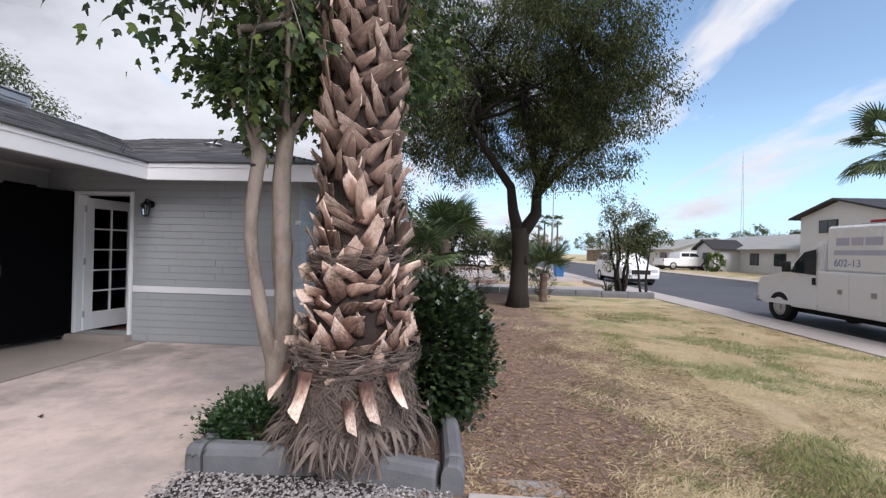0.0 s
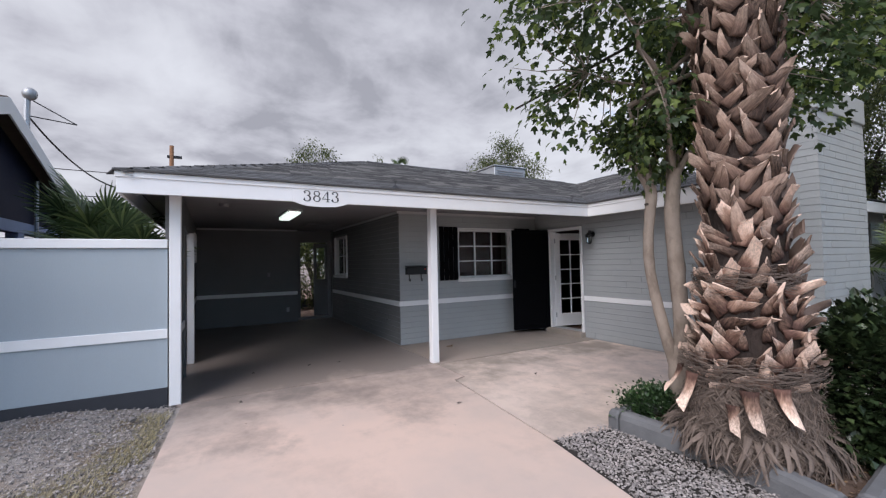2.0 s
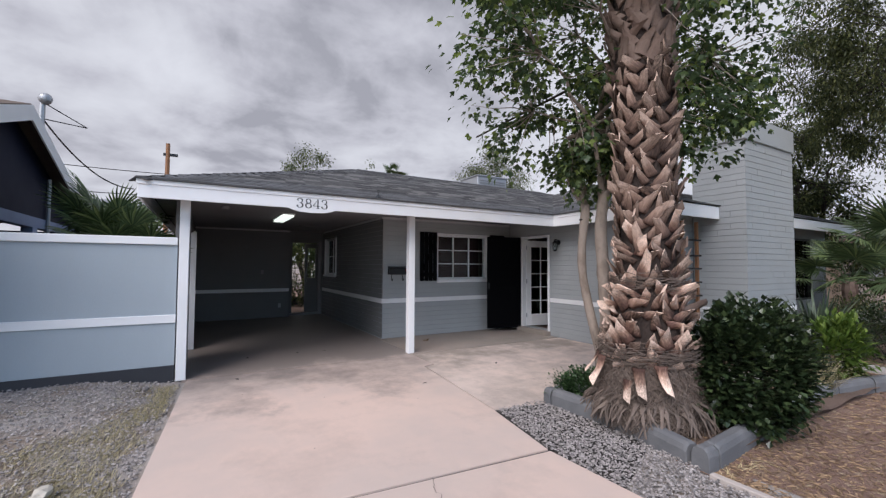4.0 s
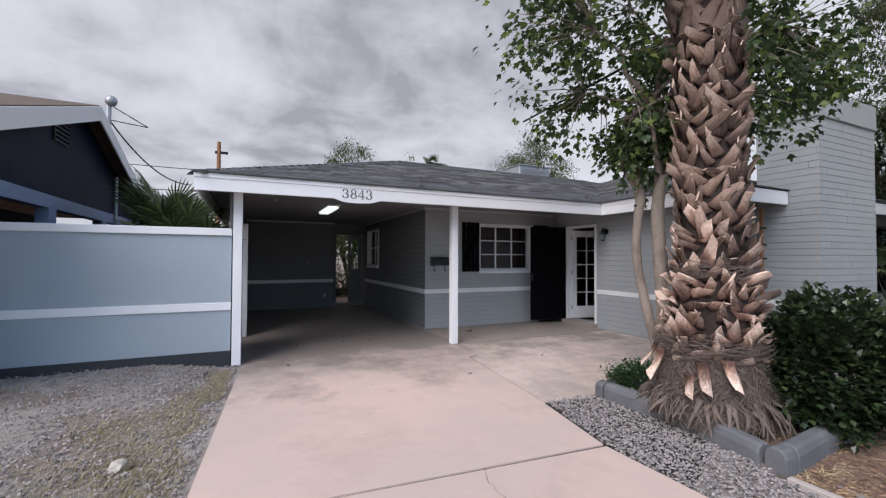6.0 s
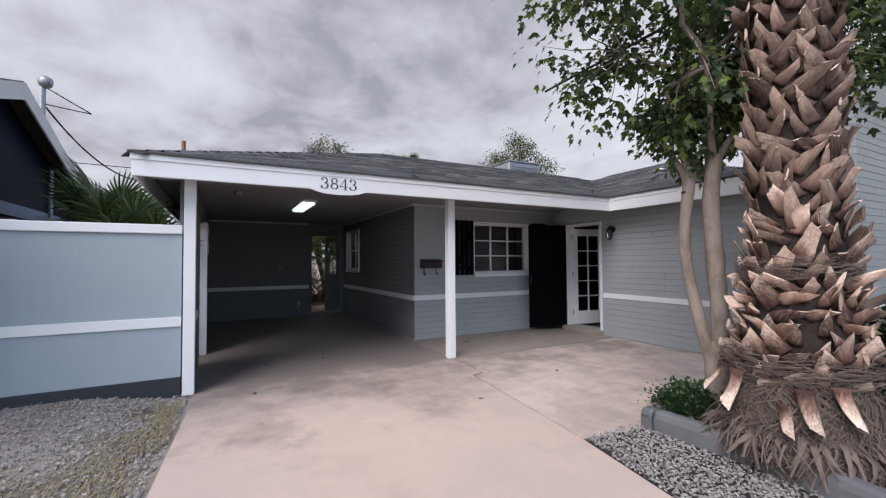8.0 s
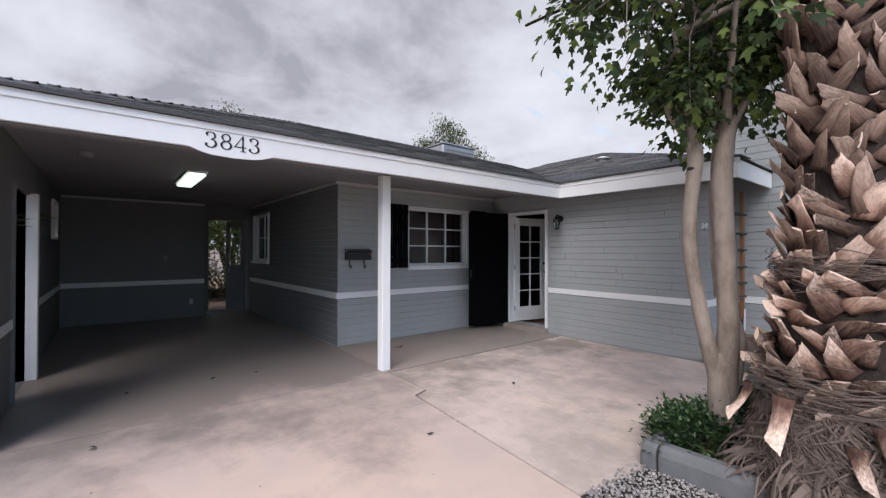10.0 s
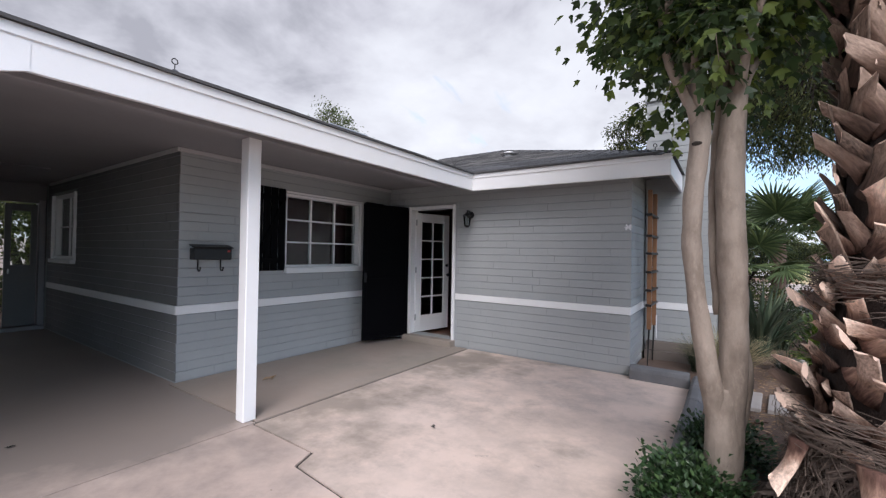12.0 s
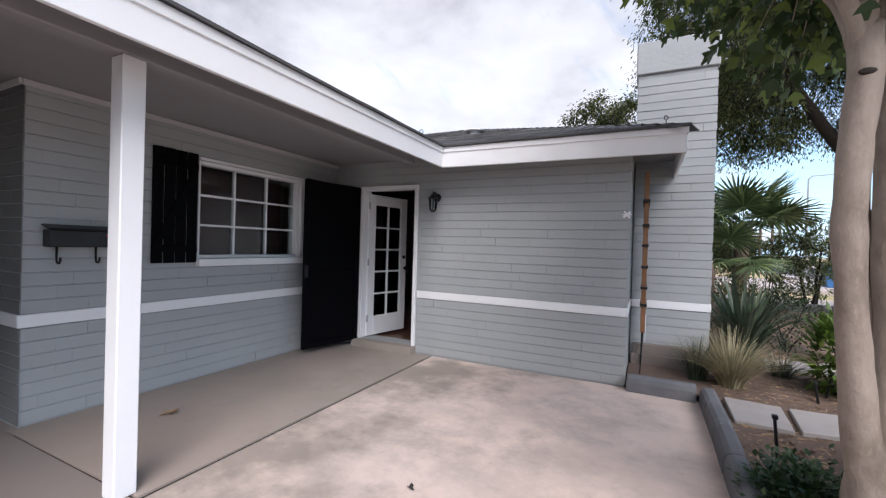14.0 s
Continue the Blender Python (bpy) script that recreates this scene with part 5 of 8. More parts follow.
def crown(parent, starts, centre, radii, clusters, per, cluster_r, long, wide, leaf_mat, bark, seed, keep=None, droop=0.5, limb_r=0.03, hollow=0.35, forks=6, sprays=False):
    """Limbs from the starts into an uneven crown of leaf clusters. keep(p) trims its outline."""
    rng = random.Random(seed)
    leaves, limbs, heads = Leaves(seed), [], []
    c, r = Vector(centre), Vector(radii)
    mains = []
    for i in range(forks):
        s = Vector(starts[i % len(starts)])
        a = 2 * math.pi * (i + rng.random()) / forks
        e = c + Vector((math.cos(a) * r.x * 0.55, math.sin(a) * r.y * 0.55, rng.uniform(-0.35, 0.5) * r.z))
        path = bent(s, e, rng, 0.10, 5)
        limbs.append((path, list(np.linspace(limb_r, limb_r * 0.3, 6))))
        mains += path[2:]
    made = tries = 0
    while made < clusters and tries < clusters * 20:
        tries += 1
        u = Vector((rng.gauss(0, 1), rng.gauss(0, 1), rng.gauss(0, 1))).normalized() * (hollow + (1 - hollow) * rng.random() ** 0.6)
        p = c + Vector((u.x * r.x, u.y * r.y, u.z * r.z))
        if noise.noise(p * (1.6 / max(r.x, 0.5)) + Vector((seed, 0, 0))) < -0.16 or (keep and not keep(p)):
            continue
        made += 1
        near = min(mains, key=lambda q: (q - p).length)
        limbs.append((bent(near, p, rng, 0.08, 3), list(np.linspace(limb_r * 0.28, limb_r * 0.07, 4))))
        if sprays:
            back = p + (near - p).normalized() * min((near - p).length, rng.uniform(0.18, 0.34))
            leaves.spray(back, p, int(per * rng.uniform(0.6, 1.3)), cluster_r * rng.uniform(0.7, 1.2), long, wide, droop)
            continue
        leaves.cluster(p, int(per * rng.uniform(0.6, 1.3)), cluster_r * rng.uniform(0.7, 1.25), long, wide, droop)
    limb_mesh(limbs, "branchwork", bark, parent, 5)
    return leaves.done("crown", leaf_mat, parent)


# --- the tall palm with its cut leaf bases ---
PX, PY = -0.16, 3.575


def palm_radius(z):
    return 0.280 + 0.070 * math.exp(-((z - 0.8) / 0.42) ** 2) + 0.010 * math.sin(z * 2.1)


palm = thing("palm_tree", "tall palm trunk covered in cut brown leaf bases", "palm tree", at=(0, 0, 0))
bm = bmesh.new()
tube(bm, [(PX + 0.02 * math.sin(z), PY, z) for z in np.linspace(-0.05, 6.6, 28)], [palm_radius(z) - 0.03 for z in np.linspace(-0.05, 6.6, 28)], 20)
part("trunk", bm, M["fibre_core"], palm, "dark fibrous trunk", smooth=True)


def boot_mesh(seed, out, long, wide, lean, tip_wide, mat, thick=0.030):
    """One cut leaf base: a tongue, thick along its middle, that bends off the trunk and ends in a slanting cut. Local x points out, z up."""
    rng = random.Random(seed)
    bm = bmesh.new()
    rings, n = [], 8
    slant = rng.choice((-1, 1)) * rng.uniform(0.02, 0.05)
    across = (-1, -0.72, -0.3, 0.1, 0.5, 0.8, 1)
    for i in range(n):
        t = i / (n - 1)
        w = wide * (1.0 - (1 - tip_wide) * t ** 0.9) * (1 + 0.06 * rng.uniform(-1, 1))
        th = thick * (1.0 - 0.35 * t)
        cx, cz, cy = out * t ** 1.7 + 0.004, long * t - 0.06, lean * t ** 1.5
        cup = 0.020 * (1 - t) - 0.012 * t
        row = []
        for s_ in across:
            ridge = (1 - abs(s_) ** 1.6) * th * 0.75
            row.append((cx - cup * s_ * s_ + ridge, cy + s_ * w / 2, cz + ((slant * s_ + 0.012 * rng.uniform(-1, 1)) * t ** 4)))
        for s_ in (0.9, 0.3, -0.3, -0.9):
            row.append((cx - cup * s_ * s_ - 0.35 * th, cy + s_ * w / 2, cz + slant * s_ * t ** 4))
        rings.append([bm.verts.new(v) for v in row])
    k = len(rings[0])
    for a, b in zip(rings, rings[1:]):
        for i in range(k):
            j = (i + 1) % k
            bm.faces.new((a[i], a[j], b[j], b[i]))
    end = bm.faces.new(rings[-1])
    bm.faces.new(rings[0][::-1])
    bmesh.ops.recalc_face_normals(bm, faces=bm.faces[:])
    for f in bm.faces:
        f.smooth = f is not end
    for e in end.edges:
        e.smooth = False
    me = bpy.data.meshes.new("leaf_base")
    end.material_index = 1
    bm.to_mesh(me)
    bm.free()
    me.materials.append(mat), me.materials.append(M["boot_cut"])
    return me


def boot_skin(name, foot, middle, tip, reach):
    """Bark of a leaf base: fibrous at its foot, bleached towards the cut, streaked along its length, a tone of its own for each."""
    m = bpy.data.materials.new(name)
    m.use_nodes = True
    n, l = m.node_tree.nodes, m.node_tree.links
    b = n["Principled BSDF"]
    b.inputs["Roughness"].default_value, b.inputs["Specular IOR Level"].default_value = 0.85, 0.3
    tc_, info, sp = n.new("ShaderNodeTexCoord"), n.new("ShaderNodeObjectInfo"), n.new("ShaderNodeSeparateXYZ")
    l.new(tc_.outputs["Object"], sp.inputs[0])
    shift = n.new("ShaderNodeVectorMath")
    shift.operation = "MULTIPLY_ADD"
    shift.inputs[1].default_value = (1, 1, 0.16)
    l.new(tc_.outputs["Object"], shift.inputs[0]), l.new(info.outputs["Random"], shift.inputs[2])

    def tex(scale, detail, vec):
        t = n.new("ShaderNodeTexNoise")
        t.inputs["Scale"].default_value, t.inputs["Detail"].default_value, t.inputs["Roughness"].default_value = scale, detail, 0.65
        l.new(vec, t.inputs["Vector"])
        return t.outputs[0]

    def calc(op, a, c, clamp=False):
        q = n.new("ShaderNodeMath")
        q.operation, q.use_clamp = op, clamp
        for slot, v in zip(q.inputs, (a, c)):
            if isinstance(v, (int, float)):
                slot.default_value = v
            else:
                l.new(v, slot)
        return q.outputs[0]

    streak_, patch = tex(75, 4, shift.outputs[0]), tex(14, 5, shift.outputs[0])
    up_ = calc("ADD", calc("MULTIPLY", calc("ADD", sp.outputs[2], 0.05), 1 / reach), calc("MULTIPLY", calc("SUBTRACT", patch, 0.5), 1.5))
    ramp = n.new("ShaderNodeValToRGB")
    el = ramp.color_ramp.elements
    el[0].position, el[0].color = 0.10, (*foot, 1)
    el[1].position, el[1].color = 0.98, (*tip, 1)
    e = el.new(0.52)
    e.color = (*middle, 1)
    l.new(up_, ramp.inputs[0])
    tone = calc("ADD", calc("MULTIPLY", calc("SUBTRACT", streak_, 0.28), 2.0), calc("MULTIPLY", info.outputs["Random"], 0.95))
    mul = n.new("ShaderNodeMix")
    mul.data_type, mul.blend_type = "RGBA", "MULTIPLY"
    mul.inputs[0].default_value = 1.0
    l.new(ramp.outputs[0], mul.inputs[6]), l.new(tone, mul.inputs[7])
    l.new(mul.outputs[2], b.inputs["Base Color"])
    bp = n.new("ShaderNodeBump")
    bp.inputs["Strength"].default_value, bp.inputs["Distance"].default_value = 0.7, 0.006
    l.new(streak_, bp.inputs["Height"]), l.new(bp.outputs[0], b.inputs["Normal"])
    return m


M["boot_high"] = boot_skin("palm_boot_weathered", (0.085, 0.052, 0.040), (0.175, 0.114, 0.088), (0.31, 0.225, 0.18), 0.21)
M["boot_low"] = boot_skin("palm_boot_fresh", (0.095, 0.050, 0.039), (0.30, 0.19, 0.143), (0.66, 0.50, 0.41), 0.17)
BOOTS_HIGH = [boot_mesh(10 + k, 0.040 + 0.008 * (k % 4), 0.22 + 0.02 * (k % 4), 0.150 + 0.014 * (k % 3), 0.05 * math.sin(k * 2.3), 0.42, M["boot_high"]) for k in range(9)]
BOOTS_MID = [boot_mesh(60 + k, 0.070 + 0.012 * (k % 4), 0.195 + 0.02 * (k % 4), 0.145 + 0.014 * (k % 3), 0.05 * math.sin(k * 1.3), 0.52, M["boot_low"] if k % 3 else M["boot_high"]) for k in range(9)]
BOOTS_LOW = [boot_mesh(40 + k, 0.070 + 0.018 * (k % 4), 0.165 + 0.025 * (k % 4), 0.130 + 0.016 * (k % 3), 0.06 * math.sin(k * 1.7), 0.64, M["boot_low"], 0.040) for k in range(9)]
rng = random.Random(77)
row, z = 0, 0.62
upper_v, upper_f = [], []
while z < 6.4:
    low = z < 1.35
    n = 13 if low else 11
    for k in range(n):
        a = 2 * math.pi * (k + 0.5 * (row % 2) + 0.12 * row) / n + rng.uniform(-0.12, 0.12)
        zz = z + rng.uniform(-0.045, 0.045)
        r = palm_radius(zz) - 0.018
        me = rng.choice(BOOTS_LOW if low else BOOTS_MID if zz < 2.0 - 0.5 * rng.random() else BOOTS_HIGH)
        sc = rng.uniform(0.62, 0.98)
        tip = rng.uniform(-0.12, 0.30) if low else rng.uniform(-0.08, 0.12)
        m = Matrix.Translation((PX + 0.02 * math.sin(zz) + r * math.cos(a), PY + r * math.sin(a), zz)) @ Matrix.Rotation(a, 4, "Z") @ Matrix.Rotation(tip, 4, "Y") @ Matrix.Rotation((1 if (k + row) % 2 else -1) * (1 if rng.random() < 0.8 else -1) * (rng.uniform(0.25, 1.15) if low else rng.uniform(0.22, 0.85)), 4, "X") @ Matrix.Rotation(rng.uniform(-0.45, 0.45), 4, "Z") @ Matrix.Scale(sc, 4)
        if z < 3.5 and math.sin(a) < 0.25:
            ob = new("leaf_base", me)
            ob.parent, ob.matrix_world = palm, m
        else:
            b = len(upper_v)
            upper_v += [tuple(m @ v.co) for v in me.vertices]
            upper_f += [tuple(b + i for i in p.vertices) for p in me.polygons]
    z += 0.076 if low else 0.086
    row += 1
up = mesh_from("upper_trunk_cover", upper_v, upper_f, M["boot"], palm)
up["kind"] = "stuff"

# a few cut stubs that hang down or stick out low on the trunk
for ang, zz, roll, sc in ((-2.05, 0.60, 2.75, 1.05), (-1.38, 0.45, 2.7, 0.75), (-1.15, 0.56, 2.85, 0.95), (-0.75, 0.60, 2.9, 0.9), (-2.7, 0.60, 2.7, 0.9)):
    ob = new("leaf_base", BOOTS_LOW[3])
    ob.parent = palm
    rr = palm_radius(zz) + 0.115
    ob.matrix_world = Matrix.Translation((PX + rr * math.cos(ang), PY + rr * math.sin(ang), zz)) @ Matrix.Rotation(ang, 4, "Z") @ Matrix.Rotation(roll + 0.42, 4, "Y") @ Matrix.Rotation(math.pi, 4, "Z") @ Matrix.Scale(sc * 0.92, 4)

# fibrous skirt and exposed roots at the foot
verts, faces = [], []


def strand(p0, p1, p2, w, thick):
    """A bent strip of fibre with thickness."""
    b = len(verts)
    pts = [Vector(p0).lerp(Vector(p1), t).lerp(Vector(p1).lerp(Vector(p2), t), t) for t in (0, 0.33, 0.66, 1)]
    d = (pts[-1] - pts[0]).normalized()
    rad = Vector((pts[0].x - PX, pts[0].y - PY, 0)).normalized()
    s = d.cross(rad)
    s = s.normalized() if s.length > 1e-3 else Vector((1, 0, 0))
    for i, p in enumerate(pts):
        k = w * (1 - 0.22 * i)
        verts.extend([tuple(p - s * k), tuple(p + rad * thick), tuple(p + s * k), tuple(p - rad * thick)])
    for i in range(3):
        o, q = b + 4 * i, b + 4 * i + 4
        for j in range(4):
            faces.append((o + j, o + (j + 1) % 4, q + (j + 1) % 4, q + j))
    faces.append((b + 12, b + 13, b + 14, b + 15))


rng = random.Random(5)
for _ in range(5200):
    a, zt = rng.uniform(0, 2 * math.pi), rng.uniform(0.16, 0.66)
    r0 = 0.35 + 0.12 * (0.66 - zt) / 0.5
    L = rng.uniform(0.05, 0.20)
    a2 = a + rng.uniform(-0.55, 0.55)
    r2 = r0 + rng.uniform(0.0, 0.10)
    strand((PX + r0 * math.cos(a), PY + r0 * math.sin(a), zt), (PX + (r0 + 0.05) * math.cos((a + a2) / 2), PY + (r0 + 0.05) * math.sin((a + a2) / 2), zt - L * 0.4),
           (PX + r2 * math.cos(a2), PY + r2 * math.sin(a2), max(0.03, zt - L)), rng.uniform(0.001, 0.004) if rng.random() < 0.7 else rng.uniform(0.005, 0.012), 0.002)
for _ in range(190):
    a = rng.uniform(0, 2 * math.pi)
    r0, r2 = rng.uniform(0.40, 0.48), rng.uniform(0.52, 0.64)
    a2 = a + rng.uniform(-0.22, 0.22)
    z2 = rng.uniform(0.05, 0.16)
    strand((PX + r0 * math.cos(a), PY + r0 * math.sin(a), rng.uniform(0.20, 0.34)), (PX + (r0 + 0.12) * math.cos(a), PY + (r0 + 0.12) * math.sin(a), rng.uniform(0.22, 0.33)),
           (PX + r2 * math.cos(a2), PY + r2 * math.sin(a2), z2), rng.uniform(0.006, 0.024), rng.uniform(0.003, 0.006))
# dark fibre wound round the trunk above the skirt and over the stubs
for _ in range(1100):
    a, high = rng.uniform(0, 2 * math.pi), rng.random() < 0.5
    zt = rng.gauss(1.36, 0.045) if high else rng.gauss(0.72, 0.05)
    r0 = palm_radius(zt) + (rng.uniform(0.0, 0.07) if high else rng.uniform(0.03, 0.12))
    da, dz = rng.choice((-1, 1)) * rng.uniform(0.3, 0.7), rng.uniform(-0.07, 0.05)
    k = 1 / math.cos(da / 2) ** 2
    strand((PX + r0 * math.cos(a), PY + r0 * math.sin(a), zt), (PX + r0 * k * math.cos(a + da / 2), PY + r0 * k * math.sin(a + da / 2), zt + dz * 0.3),
           (PX + r0 * math.cos(a + da), PY + r0 * math.sin(a + da), zt + dz), rng.uniform(0.0012, 0.0042), 0.0015)
sk = mesh_from("fibre_skirt", verts, faces, M["fibre"], palm)
sk["kind"] = "stuff"
bm = bmesh.new()
zs = np.linspace(0.0, 0.68, 9)
tube(bm, [(PX, PY, z) for z in zs], [0.34 + 0.12 * math.sin(min(3.14, z * 6.5 + 0.3)) - 0.04 * z for z in zs], 24)
for v in bm.verts:
    v.co += Vector((v.co.x - PX, v.co.y - PY, 0)) * 0.14 * noise.noise(v.co * 6)
part("root_mass", bm, M["fibre_core"], palm, "dark matted root mass", smooth=True)

# --- the small multi-stemmed tree ---
tree = thing("ornamental_tree", "small multi-stemmed tree with smooth pale bark", "tree")
stemA = [(-0.855, 3.79, 0.34), (-0.885, 3.755, 0.60), (-0.935, 3.69, 0.95), (-0.985, 3.63, 1.35), (-0.995, 3.615, 1.7), (-0.965, 3.63, 2.05), (-0.96, 3.65, 2.24)]
stemB = [(-0.83, 3.81, 0.25), (-0.81, 3.80, 0.6), (-0.80, 3.78, 1.0), (-0.815, 3.755, 1.55), (-0.825, 3.74, 2.0), (-0.80, 3.77, 2.38)]
stemC = [(-0.81, 3.815, 0.36), (-0.76, 3.84, 0.58), (-0.735, 3.85, 0.80), (-0.775, 3.81, 1.04)]
stemD = [(-0.875, 3.80, 1.12), (-0.895, 3.80, 1.45), (-0.90, 3.81, 1.8), (-0.875, 3.79, 2.25), (-0.83, 3.75, 2.9)]
base_stem = [(-0.845, 3.80, -0.06), (-0.85, 3.795, 0.04), (-0.848, 3.795, 0.18), (-0.848, 3.79, 0.38), (-0.85, 3.785, 0.58), (-0.84, 3.785, 0.72)]
limb_ends = []


def smooth_path(pts, rad, per=5):
    """Points and radii along a curve that glides through pts."""
    P = [Vector(p) for p in pts]
    out, rr = [], []
    for k in range(len(P) - 1):
        p0, p1, p2, p3 = P[max(k - 1, 0)], P[k], P[k + 1], P[min(k + 2, len(P) - 1)]
        for i in range(per + (k == len(P) - 2)):
            t = i / per
            out.append(0.5 * (2 * p1 + (p2 - p0) * t + (2 * p0 - 5 * p1 + 4 * p2 - p3) * t * t + (3 * p1 - p0 - 3 * p2 + p3) * t ** 3))
            rr.append(rad[k] * (1 - t) + rad[k + 1] * t)
    return out, rr


def bark_stem(name, pts, rad, sides=14):
    fine, fr = smooth_path(pts, rad)
    fr = [r * (1 + 0.10 * noise.noise(p * 6)) for p, r in zip(fine, fr)]
    bm = bmesh.new()
    tube(bm, fine, fr, sides)
    for v in bm.verts:
        v.co += Vector((noise.noise(v.co * 10), noise.noise(v.co * 10 + Vector((7, 0, 0))), 0)) * 0.008
    return part(name, bm, M["bark_pale"], tree, smooth=True)


bark_stem("stem", base_stem, [0.125, 0.100, 0.089, 0.086, 0.084, 0.060], 18)
for pts, rad in ((stemA, [0.060, 0.056, 0.052, 0.049, 0.048, 0.050, 0.046]), (stemB, [0.074, 0.072, 0.070, 0.070, 0.068, 0.060]), (stemC, [0.040, 0.036, 0.032, 0.020]), (stemD, [0.020, 0.027, 0.028, 0.030, 0.020])):
    bark_stem("stem", pts, rad)
rng = random.Random(31)
for foot, heads in (((-0.96, 3.65, 2.12), ((-1.16, 3.52, 2.78), (-1.02, 3.42, 3.0), (-1.05, 3.85, 3.0), (-1.14, 3.72, 2.72))), ((-0.81, 3.76, 2.28), ((-0.45, 4.15, 2.95), (-0.78, 4.20, 3.05), (-0.62, 3.35, 3.05), (-0.95, 3.95, 3.2), (-0.70, 3.85, 3.4)))):
    for end in heads:
        mid = Vector(foot).lerp(Vector(end), 0.5) + Vector((rng.uniform(-0.05, 0.05), rng.uniform(-0.05, 0.05), 0.05))
        bark_stem("limb", [foot, tuple(Vector(foot).lerp(mid, 0.5) + Vector((0, 0, 0.03))), tuple(mid), end], [0.036, 0.026, 0.021, 0.014], 9)
        limb_ends.append(end)
bm = bmesh.new()
bmesh.ops.create_icosphere(bm, subdivisions=2, radius=0.022, matrix=Matrix.Translation((-0.975, 3.583, 2.06)) @ Matrix.Diagonal((1.2, 0.5, 0.6, 1)))
part("knot", bm, M["bark_dark"], tree, "dark knot in the bark", smooth=True)


def near_keep(p):
    low = 2.28 + 0.34 * max(0.0, math.hypot(p.x + 0.85, p.y - 3.8) - 0.3)
    return p.z > low and p.x > -1.72 and not (p.x > -0.25 and p.y < 3.4 and p.z < 4.4) and not (math.hypot(p.x - PX, p.y - PY) < 0.45)


crown(tree, limb_ends[:5], (-0.95, 3.70, 2.75), (0.48, 0.48, 0.48), 50, 34, 0.20, 0.072, 0.062, M["leaf_near"], M["bark_pale"], 13, near_keep, droop=0.7, limb_r=0.012, hollow=0.2, forks=5, sprays=True)
crown(tree, limb_ends, (-0.55, 3.75, 3.9), (1.35, 2.1, 1.9), 335, 40, 0.29, 0.078, 0.066, M["leaf_near"], M["bark_pale"], 12, near_keep, droop=0.7, limb_r=0.028, hollow=0.25, forks=9, sprays=True)
bm = bmesh.new()
tube(bm, bent((-0.9, 3.88, 3.85), (-1.68, 2.59, 3.06), random.Random(3), 0.01, 4), [0.02, 0.016, 0.014, 0.012, 0.010], 7)
part("dead_branch", bm, M["bark_dark"], tree, "bare dark straight branch")

# --- shrubs and low plants ---
def leafy_shrub(label, centre, radii, n, long, wide, mat, seed, base_z=0.05, stems=8, flowers=0):
    t = thing("shrub", label, "shrub")
    rng = random.Random(seed)
    L = Leaves(seed)
    c = Vector(centre)
    ends = []
    for _ in range(n // 14):
        u = Vector((rng.gauss(0, 1), rng.gauss(0, 1), rng.gauss(0.15, 1))).normalized()
        k = 0.62 + 0.38 * rng.random() ** 0.5
        k *= 0.9 + 0.28 * noise.noise(u * 2.2 + Vector((seed, 0, 0)))
        p = c + Vector((u.x * radii[0], u.y * radii[1], u.z * radii[2])) * k
        if p.z < base_z + 0.03:
            continue
        ends.append(p)
        for _ in range(14):
            off = Vector((rng.gauss(0, 1), rng.gauss(0, 1), rng.gauss(0, 1))) * 0.05
            L.leaf(p + off, u + Vector((rng.uniform(-1, 1), rng.uniform(-1, 1), rng.uniform(-0.6, 1))) * 0.9, Vector((0, 0, 1)), long * rng.uniform(0.7, 1.2), wide * rng.uniform(0.8, 1.2), 0.12)
    L.done("foliage", mat, t)
    for _ in range(stems):
        limb_mesh([(bent((c.x + rng.uniform(-0.1, 0.1), c.y + rng.uniform(-0.1, 0.1), base_z - 0.05), rng.choice(ends), rng, 0.08, 3), [0.014, 0.011, 0.008, 0.004])], "stem", M["bark_dark"], t, 5)
    if flowers:
        F = Leaves(seed + 1)
        for p in rng.sample(ends, min(flowers, len(ends))):
            q = p + (p - c).normalized() * 0.05
            for k in range(5):
                a = 2 * math.pi * k / 5
                F.leaf(q, Vector((math.cos(a), math.sin(a), 0.3)), Vector((0, 0, 1)), 0.014, 0.008)
        F.done("flowers", M["white"], t, "tiny white flowers")
    return t


leafy_shrub("dense dark green rounded shrub with tiny white flowers", (0.42, 4.28, 0.55), (0.47, 0.72, 0.64), 13000, 0.060, 0.055, M["leaf_dark"], 4, flowers=40, stems=14)
leafy_shrub("low dark green ground cover spilling over the kerb", (-0.98, 3.66, 0.11), (0.27, 0.46, 0.16), 5600, 0.038, 0.028, M["leaf_ground"], 6, 0.06)
leafy_shrub("low dark green ground cover beside the tree", (-0.85, 4.42, 0.12), (0.26, 0.34, 0.16), 3000, 0.038, 0.028, M["leaf_ground"], 7, 0.06)
leafy_shrub("light green leafy shrub in the bed", (0.22, 7.10, 0.40), (0.34, 0.34, 0.45), 1500, 0.13, 0.05, M["leaf_bright"], 8)
leafy_shrub("mid green leafy shrub by the chimney", (-0.3, 9.7, 0.5), (0.5, 0.5, 0.55), 2200, 0.05, 0.03, M["leaf_tree"], 9)
leafy_shrub("olive green hedge shrub beyond the bed", (-0.7, 12.8, 1.0), (1.1, 0.8, 1.0), 5200, 0.06, 0.03, M["leaf_tree"], 15)
leafy_shrub("loose green hedge shrub near the large tree", (0.9, 13.6, 0.9), (0.9, 0.7, 0.95), 4200, 0.06, 0.03, M["leaf_tree"], 16)
leafy_shrub("low shadowed shrub behind the dark shrub", (0.2, 9.2, 0.45), (0.5, 0.7, 0.5), 2400, 0.05, 0.03, M["leaf_dark"], 17)
